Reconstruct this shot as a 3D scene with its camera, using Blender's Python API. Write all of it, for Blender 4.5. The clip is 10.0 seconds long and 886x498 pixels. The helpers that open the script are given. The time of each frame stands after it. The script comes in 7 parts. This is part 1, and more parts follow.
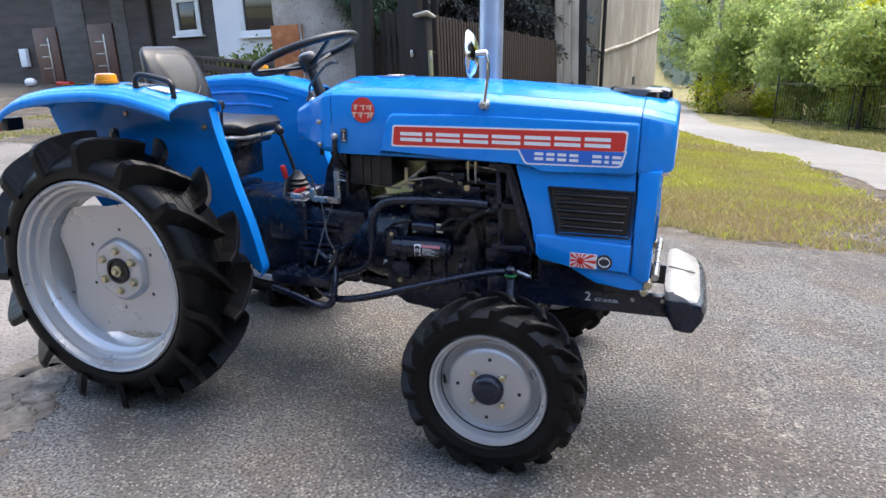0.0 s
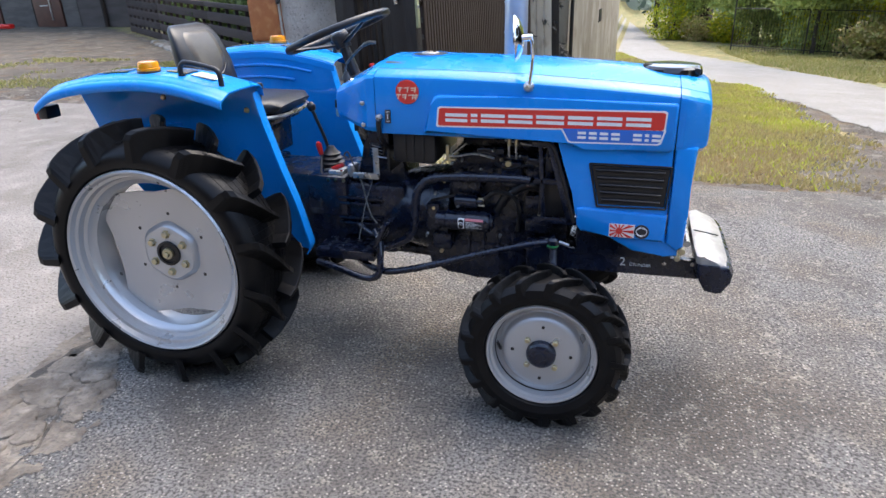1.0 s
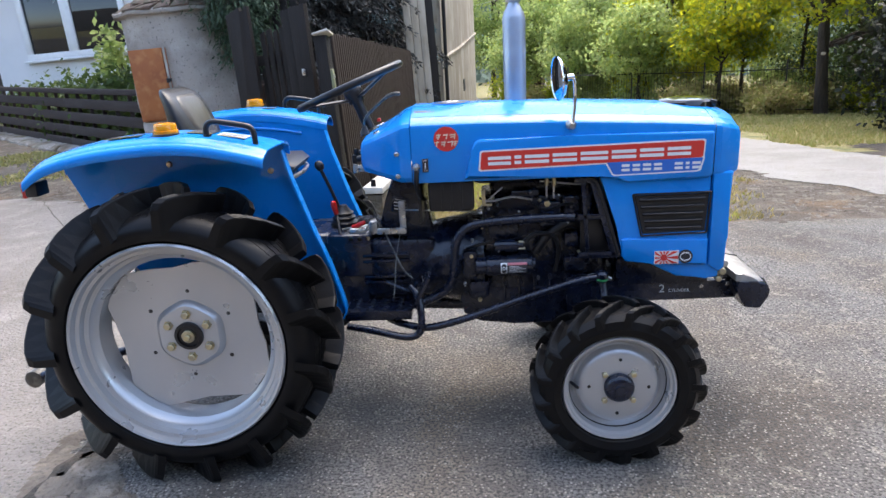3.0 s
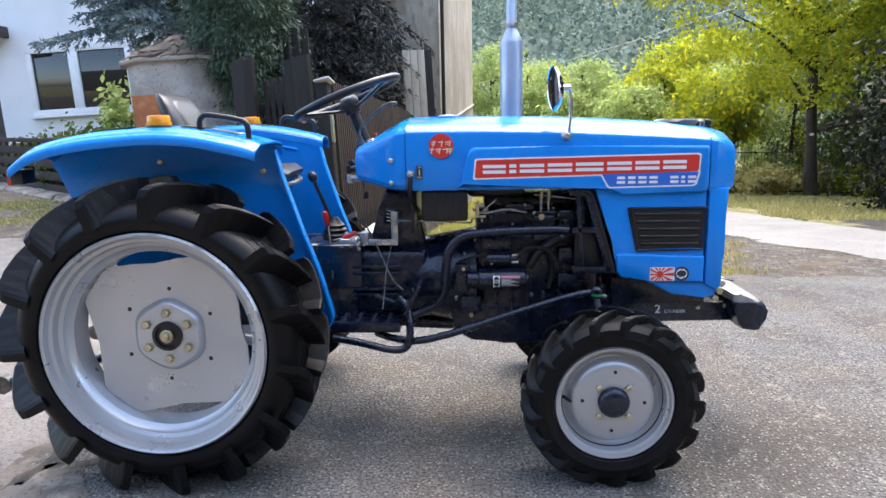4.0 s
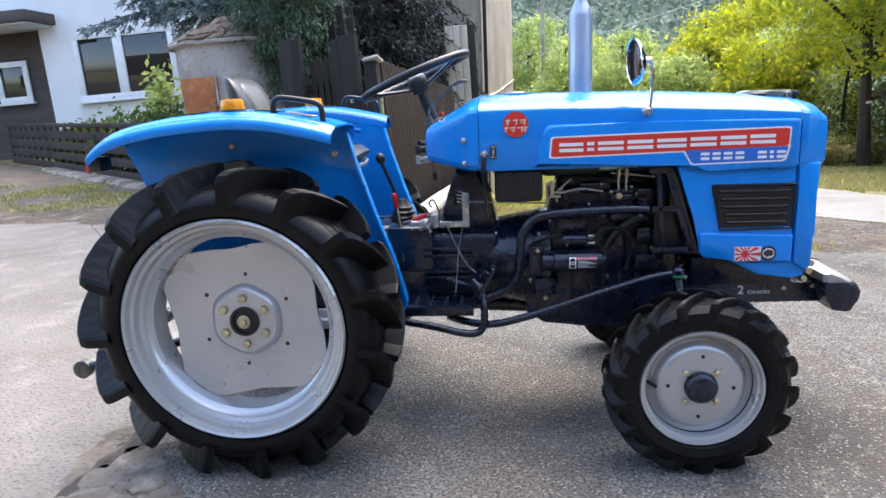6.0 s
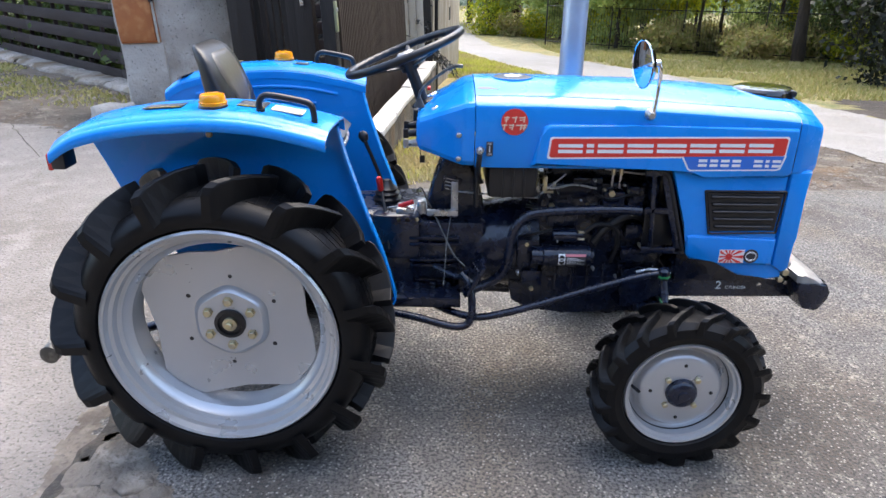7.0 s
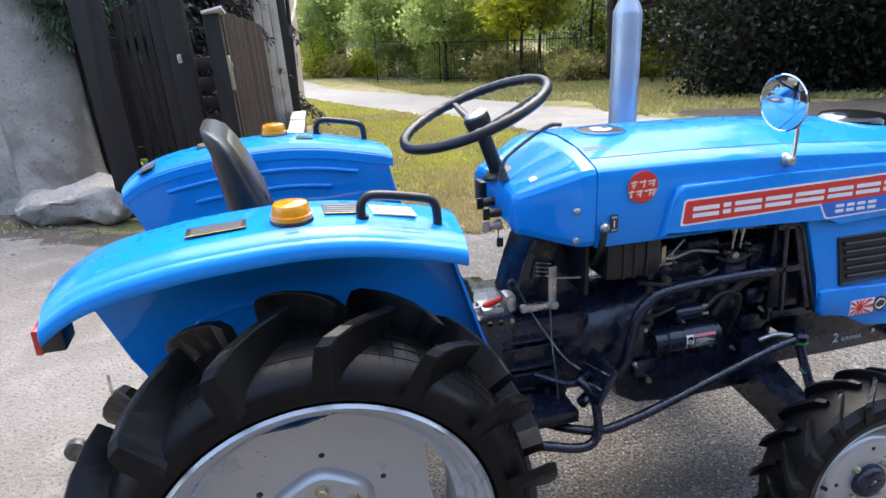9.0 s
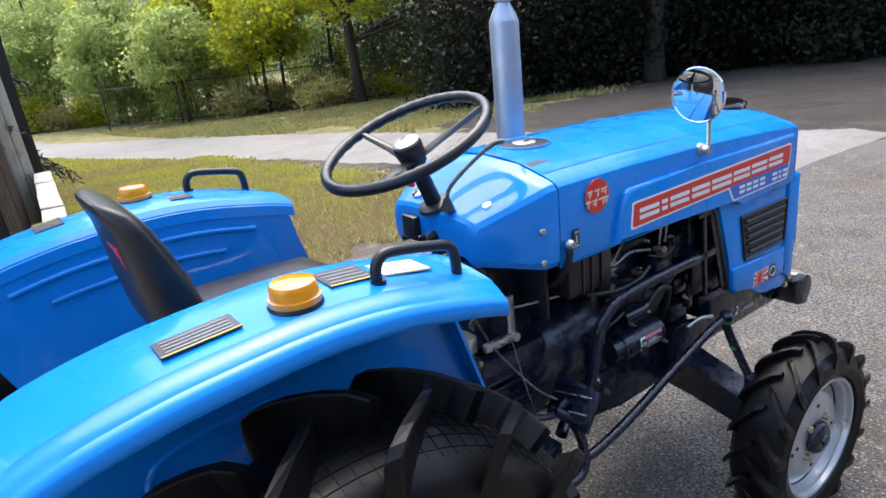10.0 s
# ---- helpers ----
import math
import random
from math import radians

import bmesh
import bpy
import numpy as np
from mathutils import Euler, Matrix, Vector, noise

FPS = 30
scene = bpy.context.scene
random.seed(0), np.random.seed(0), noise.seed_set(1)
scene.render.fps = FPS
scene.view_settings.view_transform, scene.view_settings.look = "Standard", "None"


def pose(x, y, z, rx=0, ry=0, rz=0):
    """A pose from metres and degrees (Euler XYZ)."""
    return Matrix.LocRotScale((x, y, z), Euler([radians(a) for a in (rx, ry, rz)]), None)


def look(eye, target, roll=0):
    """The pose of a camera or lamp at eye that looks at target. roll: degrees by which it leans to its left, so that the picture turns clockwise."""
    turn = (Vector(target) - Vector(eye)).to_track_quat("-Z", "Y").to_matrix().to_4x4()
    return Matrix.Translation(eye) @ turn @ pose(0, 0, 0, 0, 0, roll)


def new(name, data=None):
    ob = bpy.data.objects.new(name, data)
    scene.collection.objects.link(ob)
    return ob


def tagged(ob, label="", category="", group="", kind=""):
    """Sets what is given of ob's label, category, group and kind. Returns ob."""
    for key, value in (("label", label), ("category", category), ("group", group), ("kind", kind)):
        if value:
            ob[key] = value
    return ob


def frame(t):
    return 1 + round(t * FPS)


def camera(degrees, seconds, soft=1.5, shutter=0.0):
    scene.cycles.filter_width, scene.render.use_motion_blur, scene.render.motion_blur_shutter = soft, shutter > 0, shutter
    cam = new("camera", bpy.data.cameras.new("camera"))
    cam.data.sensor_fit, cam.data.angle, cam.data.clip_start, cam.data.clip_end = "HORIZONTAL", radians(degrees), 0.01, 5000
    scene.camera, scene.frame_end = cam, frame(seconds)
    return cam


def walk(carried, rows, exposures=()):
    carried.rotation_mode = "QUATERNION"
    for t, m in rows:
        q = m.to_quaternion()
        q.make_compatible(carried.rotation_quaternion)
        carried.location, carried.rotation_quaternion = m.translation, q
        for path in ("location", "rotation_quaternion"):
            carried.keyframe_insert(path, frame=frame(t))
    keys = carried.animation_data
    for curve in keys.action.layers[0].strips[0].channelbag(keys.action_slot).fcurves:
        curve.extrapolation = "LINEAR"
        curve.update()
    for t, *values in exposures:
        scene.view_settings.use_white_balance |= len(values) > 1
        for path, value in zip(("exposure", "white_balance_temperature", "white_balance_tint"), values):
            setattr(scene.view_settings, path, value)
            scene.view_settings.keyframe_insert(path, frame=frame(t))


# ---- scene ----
cam = camera(66.0, 10.0)
PATH = [
    (0, (1.81, -2.256, 1.225), (1.179, -0.449, 0.645), -0.1),
    (0.5, (1.657, -2.368, 1.373), (1.185, -0.547, 0.694), -1.4),
    (1, (1.562, -2.417, 1.399), (1.061, -0.638, 0.634), -1.1),
    (1.5, (1.328, -2.402, 1.452), (0.863, -0.594, 0.734), -3.4),
    (2, (1.145, -2.416, 1.458), (0.821, -0.571, 0.757), -2.4),
    (2.5, (0.973, -2.449, 1.461), (0.809, -0.582, 0.763), -3.4),
    (2.7, (0.928, -2.465, 1.412), (0.805, -0.581, 0.754), -3.7),
    (4, (0.927, -2.475, 1.097), (0.849, -0.511, 0.729), -1.0),
    (4.5, (0.948, -2.512, 1.022), (0.78, -0.544, 0.705), -1.6),
    (5, (0.939, -2.531, 1.021), (0.779, -0.566, 0.682), -1.8),
    (5.5, (0.911, -2.516, 0.962), (0.716, -0.556, 0.613), -2.0),
    (5.7, (0.872, -2.491, 0.995), (0.669, -0.535, 0.634), -2.1),
    (6.8, (0.64, -2.285, 1.439), (0.614, -0.428, 0.696), -0.5),
    (7, (0.617, -2.274, 1.466), (0.627, -0.434, 0.682), 0.7),
    (7.5, (0.547, -2.146, 1.451), (0.553, -0.295, 0.692), 0.3),
    (8, (0.372, -1.954, 1.46), (0.382, -0.088, 0.742), -0.5),
    (8.5, (0.124, -1.807, 1.481), (0.444, 0.043, 0.791), -1.8),
    (9, (-0.021, -1.657, 1.463), (0.442, 0.161, 0.771), -2.4),
    (9.5, (-0.154, -1.412, 1.462), (0.559, 0.334, 0.797), -2.5),
    (10, (-0.313, -1.27, 1.456), (0.763, 0.278, 0.79), -5.8),
]
EXPOSURES = [(0, 2.18), (2.7, 2.16), (4, 2.4), (5.7, 2.42), (6.8, 2.34), (7.5, 2.33), (8.4, 2.27), (9, 2.28), (9.5, 2.22), (10, 2.06)]
walk(cam, [(t, look(eye, target, roll)) for t, eye, target, roll in PATH], EXPOSURES)

# ---- light ----
SUN_AZ, SUN_EL = 28.0, 66.0      # degrees from +y towards +x, and above the ground
world = bpy.data.worlds.new("world")
scene.world = world
world.use_nodes = True
wn = world.node_tree
sky = wn.nodes.new("ShaderNodeTexSky")
sky.sky_type, sky.sun_disc = "NISHITA", False
sky.sun_elevation, sky.sun_rotation = radians(SUN_EL), radians(SUN_AZ)
sky.air_density, sky.dust_density, sky.ozone_density = 1.0, 3.0, 1.0
wn.links.new(sky.outputs[0], wn.nodes["Background"].inputs[0])
wn.nodes["Background"].inputs[1].default_value = 0.15
sun = new("sun", bpy.data.lights.new("sun", "SUN"))
sun.data.energy, sun.data.angle, sun.data.color = 0.7, radians(60), (1.0, 0.94, 0.85)
_d = Vector((math.sin(radians(SUN_AZ)) * math.cos(radians(SUN_EL)), math.cos(radians(SUN_AZ)) * math.cos(radians(SUN_EL)), math.sin(radians(SUN_EL))))
sun.matrix_world = look(_d * 60, (0, 0, 0))


# ---- materials ----
def material(name, color, rough=0.5, metal=0.0, **kw):
    """Principled material. spots: second colour, mixed in by noise of the given scale; grain: fine noise; bump: relief."""
    m = bpy.data.materials.new(name)
    m.use_nodes = True
    t = m.node_tree
    b = t.nodes["Principled BSDF"]
    b.inputs["Roughness"].default_value, b.inputs["Metallic"].default_value = rough, metal
    for key in ("Coat Weight", "Coat Roughness", "Transmission Weight", "IOR", "Specular IOR Level", "Alpha"):
        if key in kw:
            b.inputs[key].default_value = kw[key]
    co = t.nodes.new("ShaderNodeTexCoord")
    col = None

    def mix(fac, a, c2):
        mx = t.nodes.new("ShaderNodeMix")
        mx.data_type = "RGBA"
        if a is None:
            mx.inputs[6].default_value = (*color, 1)
        else:
            t.links.new(a, mx.inputs[6])
        if isinstance(c2, tuple):
            mx.inputs[7].default_value = (*c2, 1)
        else:
            t.links.new(c2, mx.inputs[7])
        t.links.new(fac, mx.inputs[0])
        return mx.outputs[2]

    def tex(scale, detail=4, lo=0.4, hi=0.6, kind="noise", stretch=None):
        src = co.outputs["Object"]
        if stretch:
            mp = t.nodes.new("ShaderNodeMapping")
            mp.inputs["Scale"].default_value = stretch
            t.links.new(src, mp.inputs[0])
            src = mp.outputs[0]
        n = t.nodes.new("ShaderNodeTexVoronoi" if kind == "voronoi" else "ShaderNodeTexNoise")
        n.inputs["Scale"].default_value = scale
        if kind == "noise":
            n.inputs["Detail"].default_value = detail
        t.links.new(src, n.inputs["Vector"])
        r = t.nodes.new("ShaderNodeMapRange")
        r.inputs[1].default_value, r.inputs[2].default_value = lo, hi
        t.links.new(n.outputs[0], r.inputs[0])
        return r.outputs[0]

    for c2, scale, lo, hi in kw.get("spots", ()):
        col = mix(tex(scale, 5, lo, hi, stretch=kw.get("stretch")), col, c2)
    if "grain" in kw:
        c2, scale, lo, hi = kw["grain"]
        col = mix(tex(scale, 2, lo, hi, stretch=kw.get("stretch")), col, c2)
    if "stones" in kw:
        c2, scale, lo, hi = kw["stones"]
        col = mix(tex(scale, kind="voronoi", lo=lo, hi=hi), col, c2)
    if "vary" in kw:
        g = t.nodes.new("ShaderNodeNewGeometry" if kw.get("island") else "ShaderNodeObjectInfo")
        col = mix(g.outputs["Random Per Island" if kw.get("island") else "Random"], col, kw["vary"])
    if col is None:
        b.inputs["Base Color"].default_value = (*color, 1)
    else:
        t.links.new(col, b.inputs["Base Color"])
    if "wear" in kw:
        lo, hi, scale = kw["wear"]
        r = t.nodes.new("ShaderNodeMapRange")
        r.inputs[3].default_value, r.inputs[4].default_value = lo, hi
        t.links.new(tex(scale, 4, 0.35, 0.65), r.inputs[0])
        t.links.new(r.outputs[0], b.inputs["Roughness"])
    if "bump" in kw:
        strength, scale, dist = kw["bump"]
        bp = t.nodes.new("ShaderNodeBump")
        bp.inputs["Strength"].default_value, bp.inputs["Distance"].default_value = strength, dist
        t.links.new(tex(scale, 6, 0.2, 0.8, stretch=kw.get("stretch")), bp.inputs["Height"])
        t.links.new(bp.outputs[0], b.inputs["Normal"])
    if "translucent" in kw:
        tr = t.nodes.new("ShaderNodeBsdfTranslucent")
        if col is None:
            tr.inputs[0].default_value = (*color, 1)
        else:
            t.links.new(col, tr.inputs[0])
        ms = t.nodes.new("ShaderNodeMixShader")
        ms.inputs[0].default_value = kw["translucent"]
        t.links.new(b.outputs[0], ms.inputs[1])
        t.links.new(tr.outputs[0], ms.inputs[2])
        t.links.new(ms.outputs[0], t.nodes["Material Output"].inputs[0])
    if "emit" in kw:
        b.inputs["Emission Color"].default_value = (*color, 1)
        b.inputs["Emission Strength"].default_value = kw["emit"]
    return m


BLUE = material("blue_paint", (0.006, 0.2, 0.62), 0.3, 0.0, spots=[((0.008, 0.222, 0.65), 6.0, 0.35, 0.7)], **{"Specular IOR Level": 0.1}, wear=(0.2, 0.34, 9.0), bump=(0.035, 7.0, 0.004))
BLUE.node_tree.nodes["Principled BSDF"].inputs["Coat Weight"].default_value = 0.5
BLUE.node_tree.nodes["Principled BSDF"].inputs["Coat Roughness"].default_value = 0.04
NAVY = material("dark_engine_paint", (0.0035, 0.006, 0.015), 0.3, 0.0, spots=[((0.007, 0.011, 0.026), 14.0, 0.4, 0.7)], wear=(0.14, 0.36, 30.0), bump=(0.25, 60.0, 0.003), **{"Specular IOR Level": 0.55})
BLACK = material("black_plastic", (0.0045, 0.0045, 0.006), 0.36, spots=[((0.011, 0.011, 0.013), 20.0, 0.4, 0.7)], bump=(0.1, 200.0, 0.001))
GLOSSBLACK = material("gloss_black_plastic", (0.005, 0.005, 0.006), 0.12, spots=[((0.009, 0.009, 0.011), 20.0, 0.4, 0.7)], **{"Coat Weight": 0.6, "Coat Roughness": 0.05})
RUBBER = material("tyre_rubber", (0.0028, 0.0028, 0.0034), 0.45, spots=[((0.007, 0.0068, 0.0066), 7.0, 0.45, 0.7)], wear=(0.28, 0.5, 12.0), bump=(0.12, 90.0, 0.002), **{"Specular IOR Level": 0.2})
SILVER = material("silver_rim_paint", (0.48, 0.485, 0.49), 0.32, 0.6, spots=[((0.455, 0.46, 0.465), 5.0, 0.3, 0.75)], wear=(0.27, 0.38, 9.0), bump=(0.04, 30.0, 0.002))
STEEL = material("bare_steel", (0.5, 0.5, 0.49), 0.3, 0.9, spots=[((0.35, 0.33, 0.3), 30.0, 0.4, 0.7)], wear=(0.2, 0.5, 40.0))
WIRE = material("dull_wire", (0.16, 0.155, 0.14), 0.4, 0.8, spots=[((0.09, 0.085, 0.075), 40.0, 0.4, 0.6)])
BRASS = material("zinc_bolt", (0.55, 0.47, 0.28), 0.35, 0.9, spots=[((0.4, 0.36, 0.28), 60.0, 0.4, 0.7)])
CHROME = material("chrome", (0.8, 0.8, 0.82), 0.06, 1.0)
MIRROR = material("mirror_glass", (0.62, 0.63, 0.65), 0.01, 1.0)
EXHAUST = material("exhaust_silver_paint", (0.42, 0.46, 0.52), 0.36, 0.6, spots=[((0.34, 0.38, 0.45), 9.0, 0.35, 0.7)], wear=(0.28, 0.48, 12.0), bump=(0.1, 30.0, 0.003))
AMBER = material("amber_lens", (1.0, 0.4, 0.015), 0.1, 0.0, spots=[((0.95, 0.33, 0.008), 60.0, 0.4, 0.6)], **{"Transmission Weight": 0.35, "IOR": 1.45, "Coat Weight": 0.5})
RED = material("red_plastic", (0.5, 0.012, 0.008), 0.3)
REDLENS = material("red_lens", (0.4, 0.01, 0.008), 0.15, **{"Coat Weight": 0.6})
DECAL_RED = material("decal_red", (0.62, 0.035, 0.025), 0.3)
DECAL_WHITE = material("decal_white", (0.72, 0.72, 0.7), 0.35)
DECAL_BLUE = material("decal_blue", (0.02, 0.13, 0.5), 0.3)
DECAL_DARK = material("decal_dark", (0.02, 0.02, 0.025), 0.35)
DECAL_YELLOW = material("decal_yellow", (0.6, 0.42, 0.06), 0.4)
DECAL_GREY = material("decal_grey", (0.2, 0.2, 0.2), 0.4)
DECAL_CREAM = material("decal_cream", (0.7, 0.55, 0.4), 0.4)
VINYL = material("black_vinyl", (0.007, 0.007, 0.008), 0.36, spots=[((0.016, 0.015, 0.014), 12.0, 0.4, 0.7)], bump=(0.3, 260.0, 0.001), **{"Specular IOR Level": 0.4})
TAN = material("tan_grey_vinyl", (0.075, 0.066, 0.052), 0.36, spots=[((0.042, 0.037, 0.03), 9.0, 0.4, 0.65)], **{"Specular IOR Level": 0.45}, bump=(0.3, 240.0, 0.001))
LAMPGLASS = material("headlamp_glass", (0.7, 0.72, 0.75), 0.08, 0.3)
ASPHALT = material("asphalt", (0.14, 0.134, 0.126), 0.85, spots=[((0.185, 0.178, 0.168), 0.9, 0.35, 0.65), ((0.16, 0.13, 0.094), 1.7, 0.46, 0.66), ((0.10, 0.09, 0.078), 2.7, 0.5, 0.72), ((0.085, 0.072, 0.058), 0.75, 0.56, 0.7), ((0.27, 0.245, 0.205), 14.0, 0.56, 0.74)],
                   grain=((0.052, 0.049, 0.045), 95.0, 0.45, 0.6), stones=((0.33, 0.305, 0.265), 58.0, 0.28, 0.12), bump=(1.0, 80.0, 0.013))
CONCRETE_YARD = material("old_concrete", (0.205, 0.187, 0.167), 0.85, spots=[((0.145, 0.127, 0.107), 1.3, 0.42, 0.68), ((0.26, 0.24, 0.215), 5.0, 0.5, 0.75)],
                         grain=((0.1, 0.09, 0.078), 75.0, 0.54, 0.68), stones=((0.27, 0.25, 0.22), 46.0, 0.2, 0.1), bump=(1.0, 60.0, 0.012))
ROADMAT = material("pale_gravel_road", (0.25, 0.24, 0.226), 0.9, spots=[((0.2, 0.19, 0.176), 0.6, 0.35, 0.7), ((0.29, 0.28, 0.265), 1.7, 0.45, 0.75), ((0.19, 0.172, 0.148), 3.4, 0.56, 0.74)], grain=((0.11, 0.102, 0.09), 60.0, 0.48, 0.7), stones=((0.34, 0.325, 0.3), 48.0, 0.18, 0.1), bump=(0.5, 60.0, 0.01))
# brown soil, with the trees' shade put into its dark tone
WOODSOIL = material("shade_darkened_soil", (0.045, 0.036, 0.029), 0.95, spots=[((0.027, 0.022, 0.018), 0.9, 0.4, 0.65), ((0.085, 0.07, 0.052), 3.0, 0.5, 0.75)], grain=((0.03, 0.025, 0.02), 50.0, 0.5, 0.7), bump=(0.9, 35.0, 0.02))
DIRT = material("gravel_dirt", (0.1, 0.083, 0.062), 0.95, spots=[((0.05, 0.04, 0.028), 1.5, 0.42, 0.6), ((0.2, 0.175, 0.14), 5.0, 0.52, 0.7), ((0.13, 0.085, 0.045), 2.6, 0.54, 0.68)],
                grain=((0.08, 0.07, 0.055), 70.0, 0.5, 0.7), stones=((0.34, 0.31, 0.27), 26.0, 0.17, 0.05), bump=(0.9, 45.0, 0.02))
GRASSGROUND = material("dry_grass_soil", (0.25, 0.22, 0.1), 0.95, spots=[((0.28, 0.215, 0.09), 0.8, 0.4, 0.65), ((0.09, 0.12, 0.03), 2.4, 0.45, 0.7)], grain=((0.08, 0.075, 0.03), 40.0, 0.5, 0.7), bump=(0.8, 30.0, 0.03))
VERGE = material("dull_verge_grass", (0.25, 0.265, 0.07), 0.7, vary=(0.42, 0.36, 0.17), island=True, translucent=0.35)
GRASS = material("grass_blades", (0.42, 0.49, 0.032), 0.7, spots=[((0.3, 0.25, 0.13), 0.9, 0.42, 0.6)], vary=(0.5, 0.43, 0.15), island=True, translucent=0.35)
PILLAR = material("weathered_cement", (0.37, 0.34, 0.30), 0.9, spots=[((0.2, 0.178, 0.15), 1.6, 0.42, 0.65), ((0.43, 0.405, 0.365), 4.5, 0.5, 0.7)], grain=((0.14, 0.128, 0.112), 38.0, 0.62, 0.74), bump=(0.7, 30.0, 0.015))
KERB = material("mossy_cement", (0.25, 0.235, 0.21), 0.9, spots=[((0.12, 0.085, 0.045), 1.9, 0.46, 0.62), ((0.36, 0.34, 0.31), 4.0, 0.5, 0.7), ((0.07, 0.075, 0.03), 3.1, 0.56, 0.7)], grain=((0.1, 0.085, 0.065), 45.0, 0.55, 0.7), bump=(0.9, 30.0, 0.02))
RUST = material("rusty_sheet", (0.34, 0.12, 0.035), 0.75, spots=[((0.24, 0.075, 0.025), 3.0, 0.4, 0.65), ((0.4, 0.17, 0.06), 11.0, 0.5, 0.7)], bump=(0.3, 40.0, 0.004))
DARKWOOD = material("dark_stained_wood", (0.016, 0.0145, 0.014), 0.6, spots=[((0.028, 0.025, 0.023), 4.0, 0.4, 0.65)], stretch=(6, 6, 0.7), bump=(0.5, 18.0, 0.006), **{"Specular IOR Level": 0.15}, vary=(0.026, 0.022, 0.02))
BROWNWOOD = material("brown_slat_wood", (0.036, 0.026, 0.021), 0.7, spots=[((0.024, 0.018, 0.015), 3.0, 0.4, 0.65)], stretch=(5, 5, 0.6), bump=(0.5, 16.0, 0.006), **{"Specular IOR Level": 0.15}, vary=(0.036, 0.026, 0.02))
FENCEWOOD = material("grey_brown_fence_wood", (0.036, 0.027, 0.025), 0.7, **{"Specular IOR Level": 0.15}, spots=[((0.056, 0.045, 0.041), 3.0, 0.4, 0.65)], stretch=(0.7, 6, 6), bump=(0.5, 14.0, 0.006), vary=(0.05, 0.038, 0.035))
PALEWALL = material("pale_cement_wall", (0.4, 0.355, 0.285), 0.9, spots=[((0.3, 0.26, 0.2), 0.8, 0.4, 0.65), ((0.5, 0.46, 0.39), 2.6, 0.5, 0.7)], grain=((0.24, 0.2, 0.15), 9.0, 0.56, 0.72), stretch=(1, 1, 0.35), bump=(0.5, 9.0, 0.02))
WHITESTONE = material("white_cement_cap", (0.5, 0.48, 0.44), 0.85, spots=[((0.34, 0.32, 0.28), 5.0, 0.45, 0.7)], bump=(0.5, 25.0, 0.01))
STUCCO = material("pale_grey_stucco", (0.78, 0.77, 0.78), 0.9, spots=[((0.7, 0.7, 0.71), 0.6, 0.4, 0.65)], bump=(0.4, 60.0, 0.006))
BROWNCLAD = material("brown_cladding", (0.078, 0.062, 0.055), 0.8, spots=[((0.055, 0.044, 0.038), 1.2, 0.4, 0.65)], bump=(0.5, 20.0, 0.01), stretch=(1, 1, 5))
GREYCLAD = material("grey_brick_cladding", (0.12, 0.105, 0.095), 0.85, spots=[((0.085, 0.075, 0.066), 2.0, 0.4, 0.65)], bump=(0.6, 24.0, 0.01), stretch=(1, 1, 4))
DOORBROWN = material("red_brown_door", (0.1, 0.042, 0.026), 0.45, spots=[((0.075, 0.03, 0.02), 3.0, 0.4, 0.65)])
WINWHITE = material("white_window_frame", (0.75, 0.75, 0.75), 0.4, spots=[((0.66, 0.66, 0.65), 5.0, 0.4, 0.7)])
GLASS = material("dark_window_glass", (0.012, 0.014, 0.014), 0.04, **{"Coat Weight": 0.5})
ROOFTILE = material("mossy_brown_tile", (0.11, 0.075, 0.055), 0.9, spots=[((0.17, 0.13, 0.1), 8.0, 0.45, 0.65), ((0.06, 0.06, 0.03), 4.0, 0.5, 0.7)], bump=(0.8, 20.0, 0.02))
BARK = material("bark", (0.06, 0.045, 0.035), 0.9, spots=[((0.035, 0.027, 0.022), 5.0, 0.4, 0.65)], stretch=(4, 4, 0.6), bump=(0.9, 12.0, 0.03))
LEAF = material("locust_leaves", (0.6, 0.56, 0.02), 0.5, vary=(0.2, 0.29, 0.03), island=True, translucent=0.6)
LEAF2 = material("green_leaves", (0.24, 0.33, 0.1), 0.5, vary=(0.45, 0.5, 0.17), island=True, translucent=0.65)
# near-black leaf colour that carries the wood's shade
LEAFDARK = material("shade_darkened_leaves", (0.006, 0.009, 0.004), 0.6, vary=(0.019, 0.024, 0.008), island=True, translucent=0.35)
# far leaves: tone lifted towards grey-green to stand for distance haze
FARLEAF = material("hazed_far_leaves", (0.065, 0.1, 0.08), 0.8, vary=(0.26, 0.33, 0.25), island=True, translucent=0.3)
DRYBRUSH = material("dry_brush", (0.42, 0.33, 0.16), 0.8, vary=(0.28, 0.3, 0.08), island=True, translucent=0.3)
SPRUCE = material("blue_spruce_needles", (0.075, 0.115, 0.115), 0.6, vary=(0.2, 0.265, 0.27), island=True, translucent=0.15)
THUJA = material("thuja_green", (0.03, 0.06, 0.032), 0.6, vary=(0.065, 0.11, 0.055), island=True, translucent=0.15)
DARKSPRUCE = material("dark_conifer", (0.022, 0.023, 0.021), 0.7, vary=(0.055, 0.055, 0.05), island=True)
IRON = material("black_iron", (0.02, 0.02, 0.02), 0.5, 0.3)


